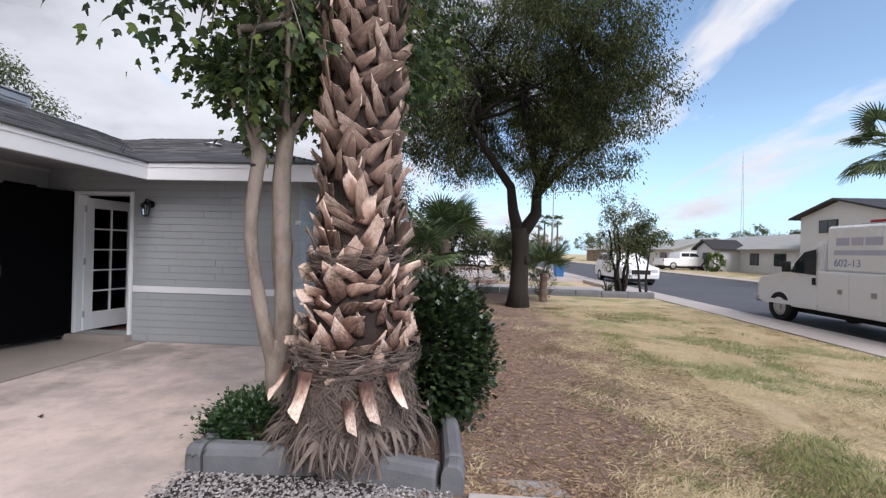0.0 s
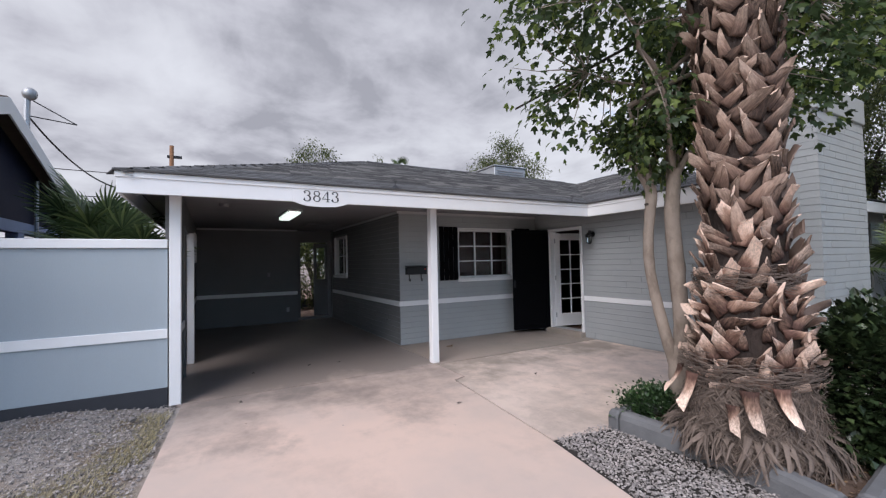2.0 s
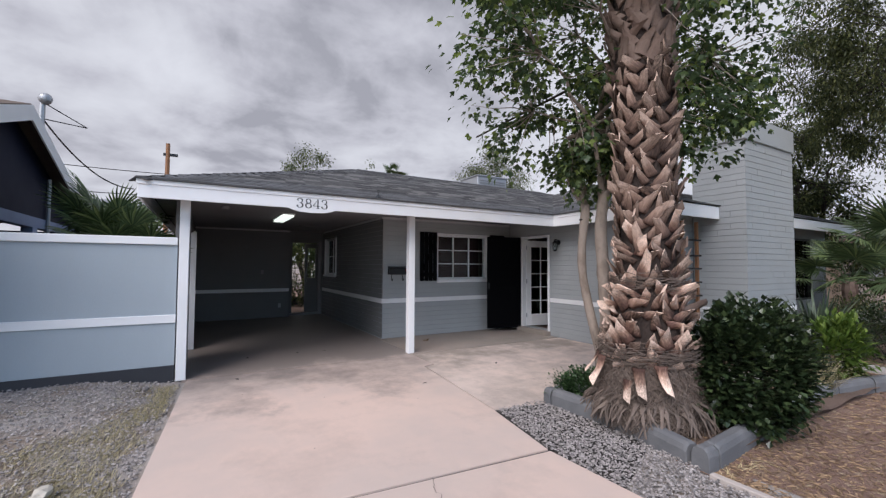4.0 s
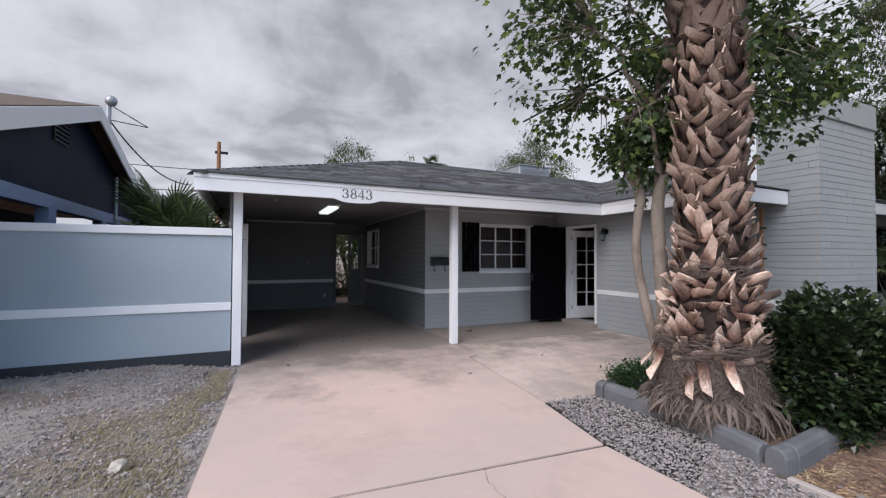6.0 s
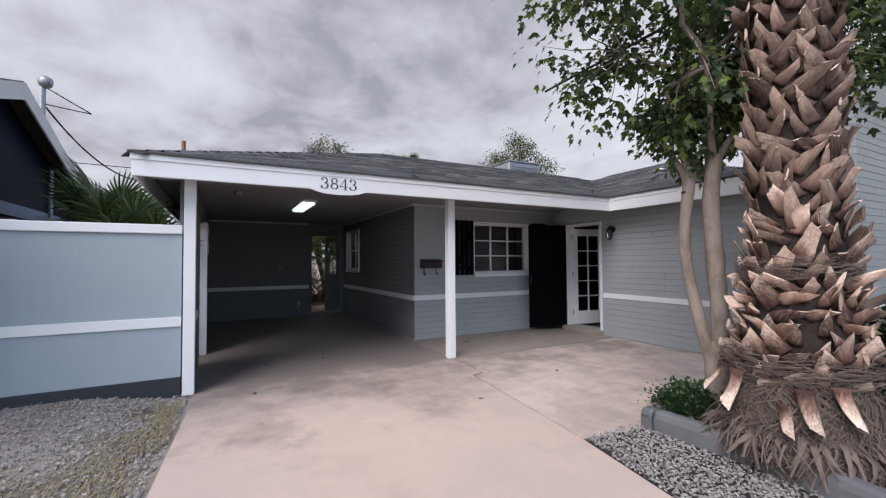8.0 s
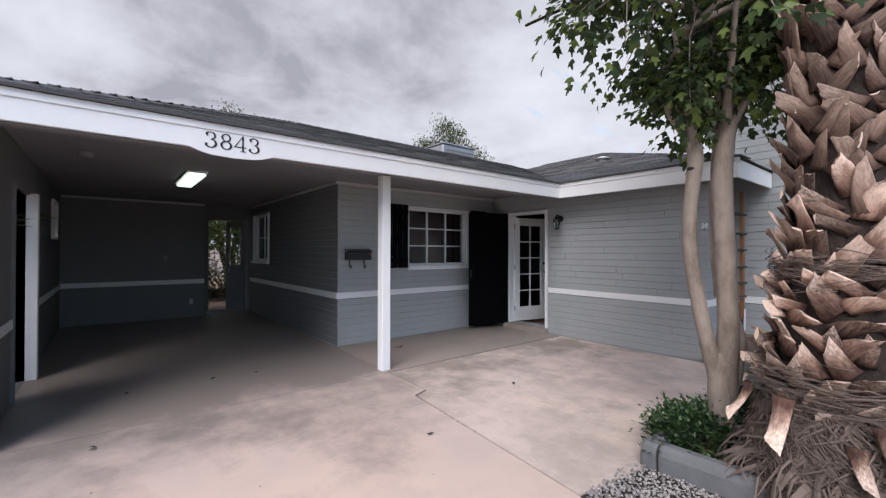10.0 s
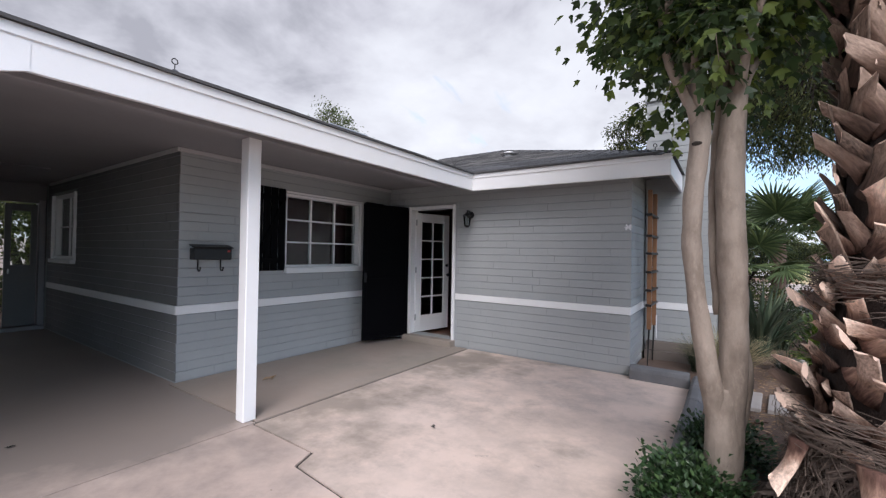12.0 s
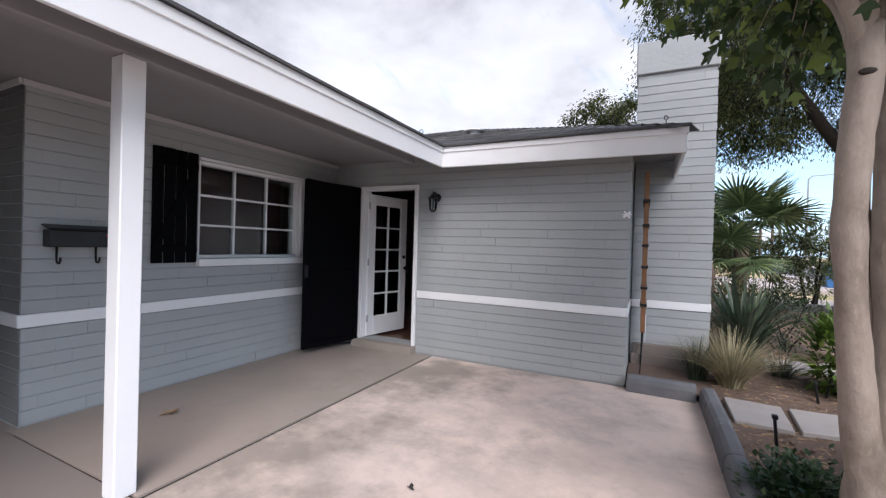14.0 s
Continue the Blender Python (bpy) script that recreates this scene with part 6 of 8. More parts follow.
leafy_shrub("clipped round green shrub on the lawn border", (3.0, 13.9, 0.45), (0.45, 0.4, 0.5), 1500, 0.06, 0.03, M["leaf_tree"], 19)


def blades(name, label, centre, n, long, wide, spread, mat, seed, category, stiff=0.5):
    """A tuft of strap leaves that arch outwards from one base."""
    rng = random.Random(seed)
    v, f = [], []
    for _ in range(n):
        a = rng.uniform(0, 2 * math.pi)
        L, w = long * rng.uniform(0.6, 1.1), wide * rng.uniform(0.7, 1.2)
        out = spread * rng.uniform(0.15, 1.0)
        d = Vector((math.cos(a), math.sin(a), 0))
        s = Vector((-d.y, d.x, 0))
        b = len(v)
        o = Vector(centre) + d * rng.uniform(0, 0.06 + 0.05 * spread)
        for i in range(5):
            t = i / 4
            p = o + d * out * L * t ** 1.3 + Vector((0, 0, L * (t - (1 - stiff) * out * t * t)))
            k = w / 2 * (1 - t) ** 0.6 if i < 4 else 0.001
            v.extend([tuple(p - s * k), tuple(p + Vector((0, 0, -k * 0.5))), tuple(p + s * k)])
        for i in range(4):
            q = b + 3 * i
            f.extend([(q, q + 1, q + 4, q + 3), (q + 1, q + 2, q + 5, q + 4)])
    ob = thing(name, label, category)
    mesh_from("leaves", v, f, mat, ob)
    return ob


blades("grass_clump", "tufted ornamental grass with dry straw tips", (-0.80, 6.86, 0.04), 700, 0.66, 0.010, 0.95, M["leaf_weed"], 2, "grass")
blades("grass_clump", "tufted green grass by the timber", (-1.10, 6.95, 0.04), 220, 0.50, 0.009, 0.7, M["leaf_strap"], 3, "grass")
blades("grass_clump", "dry tuft of tan grass behind the shrub", (0.35, 6.1, 0.04), 260, 0.5, 0.01, 0.8, M["leaf_weed"], 9, "grass")
blades("strap_plant", "large grey-green strap-leaved plant by the chimney", (-0.42, 8.45, 0.05), 84, 1.25, 0.095, 0.8, M["leaf_strap"], 5, "plant", 0.45)
blades("strap_plant", "arching strap-leaved plant in the bed", (-0.15, 9.2, 0.05), 50, 0.9, 0.06, 0.9, M["leaf_strap"], 6, "plant", 0.4)
blades("grass_clump", "low green strappy plant in the bed", (-0.2, 7.6, 0.04), 120, 0.35, 0.012, 0.9, M["leaf_strap"], 10, "grass")


def frond_mesh(seed, size=0.55, n=26):
    """A fan leaf: narrow folded blades spread from the end of its stalk. Local x points out."""
    rng = random.Random(seed)
    v, f = [], []
    st = 0.75 * size / 0.55
    for k in range(4):
        a = math.pi / 2 * k
        v.extend([(0, 0.012 * math.cos(a), 0.012 * math.sin(a)), (st, 0.006 * math.cos(a), 0.006 * math.sin(a))])
    for k in range(4):
        j = (k + 1) % 4
        f.append((2 * k, 2 * j, 2 * j + 1, 2 * k + 1))
    for k in range(n):
        a = radians(-125 + 250 * k / (n - 1))
        L = size * (0.75 + 0.25 * math.cos(a * 0.6)) * rng.uniform(0.92, 1.05)
        d, s = Vector((math.cos(a), math.sin(a), 0)), Vector((-math.sin(a), math.cos(a), 0))
        b = len(v)
        o = Vector((st, 0, 0))
        for t, w in ((0, 0.003), (0.45, 0.022), (0.8, 0.014), (1.0, 0.001)):
            p = o + d * L * t + Vector((0, 0, -0.16 * L * t * t * (1 + rng.uniform(0, 0.8) * (t > 0.7))))
            v.extend([tuple(p - s * w), tuple(p + Vector((0, 0, 0.5 * w))), tuple(p + s * w)])
        for i in range(3):
            q = b + 3 * i
            f.extend([(q, q + 1, q + 4, q + 3), (q + 1, q + 2, q + 5, q + 4)])
    me = bpy.data.meshes.new("frond")
    me.from_pydata(v, [], f)
    me.materials.append(M["leaf_palm"])
    return me


FRONDS = [frond_mesh(k) for k in range(4)]


def fan_palm(at, height, fronds, label, scale=1.0, seed=1, r=0.11, low=-50):
    t = thing("fan_palm", label, "palm", at=at)
    rng = random.Random(seed)
    bm = bmesh.new()
    zs = np.linspace(-0.1, height, 9)
    tube(bm, [(0, 0, z) for z in zs], [r * (1.15 if i % 2 else 0.95) for i in range(9)], 10)
    part("trunk", bm, M["boot"], t)
    for k in range(fronds):
        ob = new("frond", FRONDS[k % 4])
        ob.parent = t
        ob.matrix_basis = Matrix.Translation((0, 0, height - 0.05)) @ Matrix.Rotation(k * 2.399, 4, "Z") @ Matrix.Rotation(radians(rng.uniform(-75, -low)), 4, "Y") @ Matrix.Rotation(rng.uniform(-0.6, 0.6), 4, "X") @ Matrix.Scale(scale * rng.uniform(0.85, 1.15), 4)
    return t


fan_palm((0.0, 11.2, 0), 1.75, 22, "young fan palm with green fronds beside the house", 1.0, 3, low=10)
fan_palm((-0.6, 10.6, 0), 1.25, 14, "low fan palm with green fronds", 0.9, 4, low=0)
fan_palm((-7.6, -1.75, 0), 1.75, 24, "bushy fan palm behind the garden wall", 1.15, 5, low=10)
fan_palm((-6.6, -1.35, 0), 1.55, 18, "bushy fan palm beside the carport", 0.85, 6, low=10)
fan_palm((2.9, 13.2, 0), 0.85, 16, "low fan palm under the large tree", 0.9, 7, low=10)
fan_palm((-15.5, 4.6, 0), 1.6, 14, "fan palm in the back yard", 1.0, 8, low=20)

# --- the large tree over the lawn ---
big = thing("large_tree", "large spreading tree with dark forked trunk and fine foliage", "tree")
limbs = [([(1.98, 11.9, -0.1), (2.0, 11.9, 0.5), (2.03, 11.9, 1.2), (2.02, 11.9, 1.75), (2.0, 11.9, 2.1)], [0.34, 0.25, 0.23, 0.23, 0.25]),
         ([(1.95, 11.9, 2.0), (1.80, 11.9, 2.6), (1.72, 11.8, 3.2), (1.2, 11.6, 3.9), (0.6, 11.3, 4.8)], [0.18, 0.14, 0.12, 0.10, 0.06]),
         ([(2.08, 11.9, 2.0), (2.42, 11.9, 2.5), (2.45, 12.0, 3.2), (2.9, 12.1, 4.2), (3.4, 12.2, 5.6)], [0.19, 0.16, 0.13, 0.11, 0.07]),
         ([(2.44, 12.0, 3.0), (2.95, 11.8, 3.6), (3.6, 11.6, 4.2), (4.2, 11.5, 4.9)], [0.10, 0.08, 0.06, 0.03]),
         ([(2.5, 12.0, 3.4), (2.3, 12.5, 4.6), (2.1, 13.0, 6.0)], [0.11, 0.09, 0.05])]
limb_mesh(limbs, "trunk", M["bark_dark"], big, 12)
bm = bmesh.new()
bmesh.ops.create_icosphere(bm, subdivisions=2, radius=0.1, matrix=Matrix.Translation((2.18, 11.72, 1.25)) @ Matrix.Diagonal((1, 0.8, 1.4, 1)))
part("burl", bm, M["bark_dark"], big, "knobbly growth on the trunk", smooth=True)


def big_keep(p):
    return p.x < 5.1 - 0.35 * max(0.0, p.z - 5.0) + 0.3 * math.sin(p.z * 4) and p.z > 3.1 + 0.5 * math.sin(p.x * 1.7) - (0.5 if p.x > 4.3 else 0.0) + (0.5 if 1.3 < p.x < 3.6 else 0)


crown(big, [limbs[1][0][-1], limbs[2][0][-1], limbs[3][0][-1], limbs[4][0][-1]], (2.2, 11.8, 6.0), (4.1, 3.6, 3.3), 1000, 190, 0.31, 0.088, 0.029, M["leaf_tree"], M["bark_dark"], 33, big_keep, droop=1.0, limb_r=0.06, hollow=0.25, forks=14)


def young_tree(at, height, spread, label, seed, leaf=0.10, stems=3, n=70, mat="leaf_far", per=34, base=0.3, bark="bark_dark"):
    t = thing("young_tree", label, "tree", at=(0, 0, 0))
    rng = random.Random(seed)
    x, y = at
    tops, ls = [], []
    for k in range(stems):
        a = 2 * math.pi * k / stems + rng.random()
        top = (x + spread * 0.4 * math.cos(a), y + spread * 0.4 * math.sin(a), height * 0.6)
        ls.append((bent((x + 0.04 * math.cos(a), y + 0.04 * math.sin(a), -0.15), top, rng, 0.06, 5), list(np.linspace(0.018 * height, 0.007 * height, 6))))
        tops.append(top)
    limb_mesh(ls, "trunk", M[bark], t, 7)
    crown(t, tops, (x, y, height * (0.5 + base / 2)), (spread, spread, height * (0.5 - base / 2)), n, per, min(0.11, 0.04 + 0.12 * spread / height) * height * 0.62, leaf, leaf * 0.45, M[mat], M[bark], seed, None, 0.6, 0.006 * height, 0.15, 6)
    return t


young_tree((6.0, 15.6), 3.9, 1.05, "young airy tree with several thin stems", 41, 0.10, 5, 85, per=40, base=0.2)
young_tree((6.75, 15.4), 2.9, 0.85, "small dark leafy tree at the lawn corner", 42, 0.10, 2, 70, per=60, base=0.42)
blades("strap_plant", "spiky dark yucca at the foot of the young tree", (5.6, 15.7, 0.02), 50, 0.6, 0.04, 0.8, M["leaf_strap"], 26, "plant", 0.7)
young_tree((-2.9, 15.4), 6.7, 1.35, "tall tree beyond the chimney", 43, 0.11, 3, 190, "leaf_tree", 110, 0.2)
young_tree((-0.5, 16.0), 3.6, 1.8, "bushy tree behind the hedge", 44, 0.12, 3, 130, "leaf_tree", 60, 0.05)
young_tree((2.4, 15.9), 2.6, 1.0, "bushy green tree behind the large trunk", 45, 0.11, 3, 80, "leaf_far", 50, 0.05)
young_tree((-17.1, 3.9), 6.9, 1.3, "tree crown showing over the roof", 46, 0.12, 2, 150, "leaf_far", 90, 0.3)
young_tree((-15.1, 13.0), 7.9, 1.9, "airy tree showing behind the roof cooler", 47, 0.12, 2, 230, "leaf_far", 90, 0.3)
young_tree((-17.3, 7.0), 7.0, 0.7, "slim tree top behind the roof", 48, 0.12, 2, 40, "leaf_far", 60, 0.4)
leafy_shrub("dense green hedge behind the carport door", (-14.2, 3.3, 1.3), (0.9, 2.0, 1.5), 11000, 0.11, 0.06, M["leaf_tree"], 18, 0.0)
young_tree((-13.5, 1.2), 2.2, 1.1, "green bush in the back yard", 49, 0.12, 3, 50, "leaf_tree", 45, 0.02)
young_tree((-11.0, -1.8), 2.9, 0.8, "small leafy tree beside the carport roof", 50, 0.10, 2, 40, "leaf_near", 40, 0.35)
young_tree((-16.0, 2.3), 4.5, 2.2, "broad tree at the back of the yard", 51, 0.16, 3, 110, "leaf_far", 45, 0.05)

# dry grass on the lawn, fallen leaves and litter
rng = random.Random(9)
straw_v, straw_f, green_v, green_f = [], [], [], []
lawn_height = bumpy(-0.02, 0.8, 0.02)
for _ in range(120000):
    y = 3.1 + 9.5 * rng.random() ** 1.5
    x = rng.uniform(0.7, 6.95)
    bare = noise.noise(Vector((x * 1.1, y * 1.1, 5))) * 0.6 + 0.27 * (x - 2.1)
    if bare < rng.uniform(-0.25, 0.45):
        continue
    fresh = noise.noise(Vector((x * 0.9, y * 0.7, 12))) + 0.5 * noise.noise(Vector((x * 3, y * 3, 2))) > rng.uniform(0.05, 0.45)
    if not fresh and noise.noise(Vector((x * 2.6, y * 2.6, 8))) < rng.uniform(-0.6, 0.1):
        continue
    v, f = (green_v, green_f) if fresh else (straw_v, straw_f)
    a = rng.gauss(noise.noise(Vector((x * 1.4, y * 1.4, 3))) * 4, 0.8)
    L = rng.uniform(0.03, 0.07) if fresh else rng.uniform(0.05, 0.15)
    h = rng.uniform(0.02, 0.05) if fresh else rng.uniform(0.003, 0.03)
    d = Vector((math.cos(a), math.sin(a)))
    b = len(v)
    z = lawn_height(x, y) + 0.003
    w = rng.uniform(0.0025, 0.005)
    v.extend([(x - d.y * w, y + d.x * w, z), (x + d.y * w, y - d.x * w, z), (x + d.x * L, y + d.y * L, z + h)])
    f.append((b, b + 1, b + 2))
M["leaf_lawn"] = leaf_material("green_lawn_blade", (0.20, 0.22, 0.075), (0.36, 0.36, 0.14), 0.8, 0.25)
tagged(mesh_from("lawn_grass", green_v, green_f, M["leaf_lawn"]), "short green grass in patches on the lawn", "grass", kind="stuff")
tagged(mesh_from("lawn_straw", straw_v, straw_f, M["leaf_straw"]), "long flattened dry straw on the lawn", "straw", kind="stuff")
v, f = [], []
for _ in range(16000):
    if rng.random() < 0.75:
        x, y = rng.uniform(0.6, 3.4), 3.1 + 5.5 * rng.random() ** 1.6
        z = bumpy(-0.02, 0.8, 0.02)(x, y) + 0.004
    else:
        x, y = rng.uniform(-1.0, 0.5), rng.uniform(3.3, 9.0)
        z = bumpy(0.05, 0.35, 0.025)(x, y) + 0.004
    a, L, w = rng.uniform(0, 6.3), rng.uniform(0.008, 0.045), rng.uniform(0.002, 0.009)
    d, s = (math.cos(a) * L, math.sin(a) * L), (-math.sin(a) * w, math.cos(a) * w)
    b = len(v)
    v.extend([(x - d[0], y - d[1], z), (x + s[0], y + s[1], z + 0.006), (x + d[0], y + d[1], z + 0.002), (x - s[0], y - s[1], z + 0.001)])
    f.append((b, b + 1, b + 2, b + 3))
M["litter"] = material("dry_leaf_litter", (0.30, 0.20, 0.12), 0.9, vary=0.8, island=True, bump=0)
tagged(mesh_from("leaf_litter", v, f, M["litter"]), "scattered dry leaves and twigs on bare soil", "litter", kind="stuff")
v, f = [], []
for _ in range(13000):
    x = rng.uniform(-3.9, 1.2)
    y = -0.45 - (x + 4.05) * 0.07 - abs(rng.gauss(0, 0.34)) - (0.9 * rng.random() ** 2 if x > -2.6 else 0)
    if noise.noise(Vector((x * 1.3, y * 1.3, 1))) < -0.05:
        continue
    a, L = rng.uniform(0, 6.3), rng.uniform(0.03, 0.08)
    b = len(v)
    v.extend([(x, y, -0.025), (x + 0.009, y + 0.005, -0.025), (x + math.cos(a) * L, y + math.sin(a) * L, rng.uniform(0.01, 0.05))])
    f.append((b, b + 1, b + 2))
tagged(mesh_from("weeds", v, f, M["leaf_weed"]), "dry weeds along the edge of the driveway", "weeds", kind="stuff")
dead = thing("fallen_leaf", "curled brown leaf lying on the porch slab", "leaf")
L = Leaves(4)
for k in range(3):
    L.leaf(Vector((-5.05 + 0.03 * k, 3.62 + 0.04 * k, 0.006)), Vector((0.3, 1 - 0.5 * k, 0.25)), Vector((0, 0, 1)), 0.11, 0.05)
L.done("blade", M["litter"], dead)

for k, (x, y) in enumerate(((-5.06, 1.66), (-5.07, 1.22), (-5.06, 0.47), (-2.42, 2.27), (-2.81, 3.75), (-3.75, 0.24))):
    dead = thing("fallen_leaf", "small dry dark leaf lying on the concrete", "leaf", "leaves on the concrete")
    L = Leaves(40 + k)
    for q in range(2):
        L.leaf(Vector((x + 0.02 * q, y, 0.006)), Vector((math.cos(k * 2.1 + q), math.sin(k * 2.1 + q), 0.2)), Vector((0, 0, 1)), 0.055, 0.026)
    L.done("blade", M["joint"], dead)

# ---- the house next door ----
M["navy"] = material("dark_navy_paint", (0.010, 0.014, 0.034), 0.7, grain=40, grain_mix=0.15, bump=0.2, specular=0.15)
M["blue_trim"] = material("pale_blue_trim_paint", (0.21, 0.28, 0.45), 0.6, bump=0.1)
M["brown_roof"] = material("brown_shingle_roof", (0.14, 0.105, 0.085), 0.95, grain=120, grain_mix=0.3, stain=3, stain_mix=0.3, bump=0.5, stretch=(4, 1, 1))
navy = thing("neighbour_house", "dark navy gabled house with white bargeboards", "house")
PKX, PKZ, SL, RY, WY = -7.5, 4.27, 0.335, -2.9, -3.2


def rake_z(x):
    return PKZ - SL * abs(x - PKX)


bm = bmesh.new()
for x0, x1 in ((-12.6, PKX), (PKX, -2.3)):
    for a, b in (((x0, RY), (x1, -14)),):
        vs = [bm.verts.new((x, y, rake_z(x) + dz)) for dz in (0.0, 0.07) for x, y in ((x0, RY), (x1, RY), (x1, -14), (x0, -14))]
        for q in ((0, 1, 2, 3), (7, 6, 5, 4), (0, 4, 5, 1), (1, 5, 6, 2), (2, 6, 7, 3), (3, 7, 4, 0)):
            bm.faces.new([vs[i] for i in q])
part("roof", bm, M["brown_roof"], navy, "weathered brown shingle roof")
for nm, x0, x1 in (("bargeboard", -12.6, PKX), ("bargeboard", PKX, -2.3)):
    bm = bmesh.new()
    vs = [bm.verts.new((x, y, rake_z(x) + dz)) for y in (RY + 0.002, RY + 0.03) for x, dz in ((x0, -0.22), (x1, -0.22), (x1, 0.05), (x0, 0.05))]
    for q in ((0, 1, 2, 3), (7, 6, 5, 4), (0, 4, 5, 1), (1, 5, 6, 2), (2, 6, 7, 3), (3, 7, 4, 0)):
        bm.faces.new([vs[i] for i in q])
    part(nm, bm, M["white"], navy, "white painted bargeboard")
bm = bmesh.new()
out = [(-12.2, 2.46), (-2.9, 2.46), (-2.9, rake_z(-2.9) - 0.02), (PKX, PKZ - 0.03), (-12.2, rake_z(-12.2) - 0.02)]
a, b = [bm.verts.new((x, WY, z)) for x, z in out], [bm.verts.new((x, WY - 0.15, z)) for x, z in out]
bm.faces.new(a[::-1]), bm.faces.new(b)
for i in range(5):
    j = (i + 1) % 5
    bm.faces.new((a[i], a[j], b[j], b[i]))
part("gable_wall", bm, M["navy"], navy)
boxpart("beam", (-12.2, -2.9, WY - 0.16, WY + 0.02, 2.25, 2.459), M["blue_trim"], navy, "pale blue beam")
for x in (-9.05, -6.45, -4.2):
    boxpart("pillar", (x - 0.14, x + 0.14, WY - 0.16, WY + 0.018, -0.1, 2.25), M["blue_trim"], navy, "pale blue pillar")
boxpart("inner_wall", (-12.2, -2.9, -5.3, -5.15, -0.1, 2.5), M["navy"], navy)
boxpart("rear_wall", (-12.25, -10.4, WY - 2.1, WY, -0.1, 2.25), M["navy"], navy)
boxpart("inner_door", (-8.4, -7.9, -5.14, -5.1, 0.0, 2.05), M["wood"], navy, "brown wooden door")
boxpart("front_wall", (-2.95, -2.8, -14, WY - 0.2, -0.1, 2.6), M["navy"], navy)
vent = part("gable_vent", (lambda q: (box(q, -6.98, -6.42, WY + 0.002, WY + 0.03, 3.38, 3.86), q)[1])(bmesh.new()), M["charcoal"], navy)
for k in range(6):
    bm = bmesh.new()
    box(bm, -6.95, -6.45, -0.02, 0.02, -0.006, 0.006, 0, Matrix.Translation((0, WY + 0.045, 3.43 + k * 0.075)) @ Matrix.Rotation(radians(35), 4, "X"))
    part("slat", bm, M["navy"], vent)
bm = bmesh.new()
tube(bm, [(-9.7, WY + 0.05, 1.2), (-9.7, WY + 0.05, 3.35)], 0.035, 8)
part("conduit", bm, M["metal"], navy, "grey metal conduit")
mast = thing("service_mast", "grey service mast with cable bracket and weatherhead", "mast")
bm = bmesh.new()
tube(bm, [(-10.0, -3.4, 3.3), (-10.0, -3.4, 5.15)], 0.055, 8)
part("pipe", bm, M["metal"], mast)
bm = bmesh.new()
bmesh.ops.create_uvsphere(bm, u_segments=10, v_segments=8, radius=0.13, matrix=Matrix.Translation((-9.97, -3.35, 5.2)))
part("weatherhead", bm, M["metal"], mast, smooth=True)
for z0 in (5.1, 4.75):
    bm = bmesh.new()
    tube(bm, [(-10.0, -3.35, z0), (-10.2, -2.65, 4.72)], 0.012, 5)
    part("stay", bm, M["dark_metal"], mast)


def cable(a, b, sag, r=0.012):
    bm = bmesh.new()
    a, b = Vector(a), Vector(b)
    tube(bm, [a.lerp(b, t) - Vector((0, 0, sag * 4 * t * (1 - t))) for t in np.linspace(0, 1, 14)], r, 5)
    tagged(part("overhead_cable", bm, M["dark_metal"]), "thin black overhead cable", "cable", "overhead cables")


cable((-10.0, -3.35, 4.7), (-12.8, -2.05, 3.75), 0.35, 0.018)
unit = thing("window_cooler", "boxy grey cooling unit beside the house next door", "air cooler")
boxpart("cabinet", (-13.6, -12.9, -3.1, -2.5, 2.75, 3.4), M["metal"], unit, bevel=0.02)
boxpart("grille", (-12.898, -12.88, -3.0, -2.6, 2.85, 3.3), M["charcoal"], unit)
boxpart("stand", (-13.5, -13.0, -3.0, -2.6, -0.1, 2.75), M["navy"], unit)
upole = thing("utility_pole", "weathered wooden utility pole with a transformer", "utility pole")
bm = bmesh.new()
tube(bm, [(-37.5, -2.9, -0.2), (-37.5, -2.9, 11.3)], [0.2, 0.15], 8)
part("pole", bm, M["wood"], upole)
boxpart("insulator_bracket", (-37.6, -37.4, -3.2, -2.2, 10.3, 10.5), M["dark_metal"], upole)
for z in (8.8, 7.0):
    cable((-37.5, -2.9, z), (-33, -22, z), 0.3, 0.03)
    cable((-37.5, -2.9, z), (-40, 40, z), 0.9, 0.03)
structure(boxpart("backyard_wall", (-26.0, -25.8, -20, 30, -0.1, 1.8), M["pavement"]), "pale block wall at the end of the back yard", "wall")
tagged(boxpart("dark_planter", (-15.2, -14.8, 2.75, 3.1, -0.07, 0.25), M["charcoal"], bevel=0.03), "dark square pot in the back yard", "planter")

# ---- vehicles ----
M["car_white"] = material("white_car_paint", (0.86, 0.86, 0.87), 0.25, grain=20, grain_mix=0.02, stain=1.5, stain_mix=0.05, bump=0)
M["tyre"] = plain("black_tyre", (0.012, 0.012, 0.012), 0.85)
M["rim"] = plain("alloy_rim", (0.45, 0.45, 0.46), 0.35, 0.8)
M["car_glass"] = plain("dark_car_glass", (0.02, 0.03, 0.035), 0.08)
M["head_glass"] = plain("headlight_lens", (0.5, 0.52, 0.55), 0.15)
M["tail_red"] = plain("red_lens", (0.35, 0.02, 0.02), 0.2)


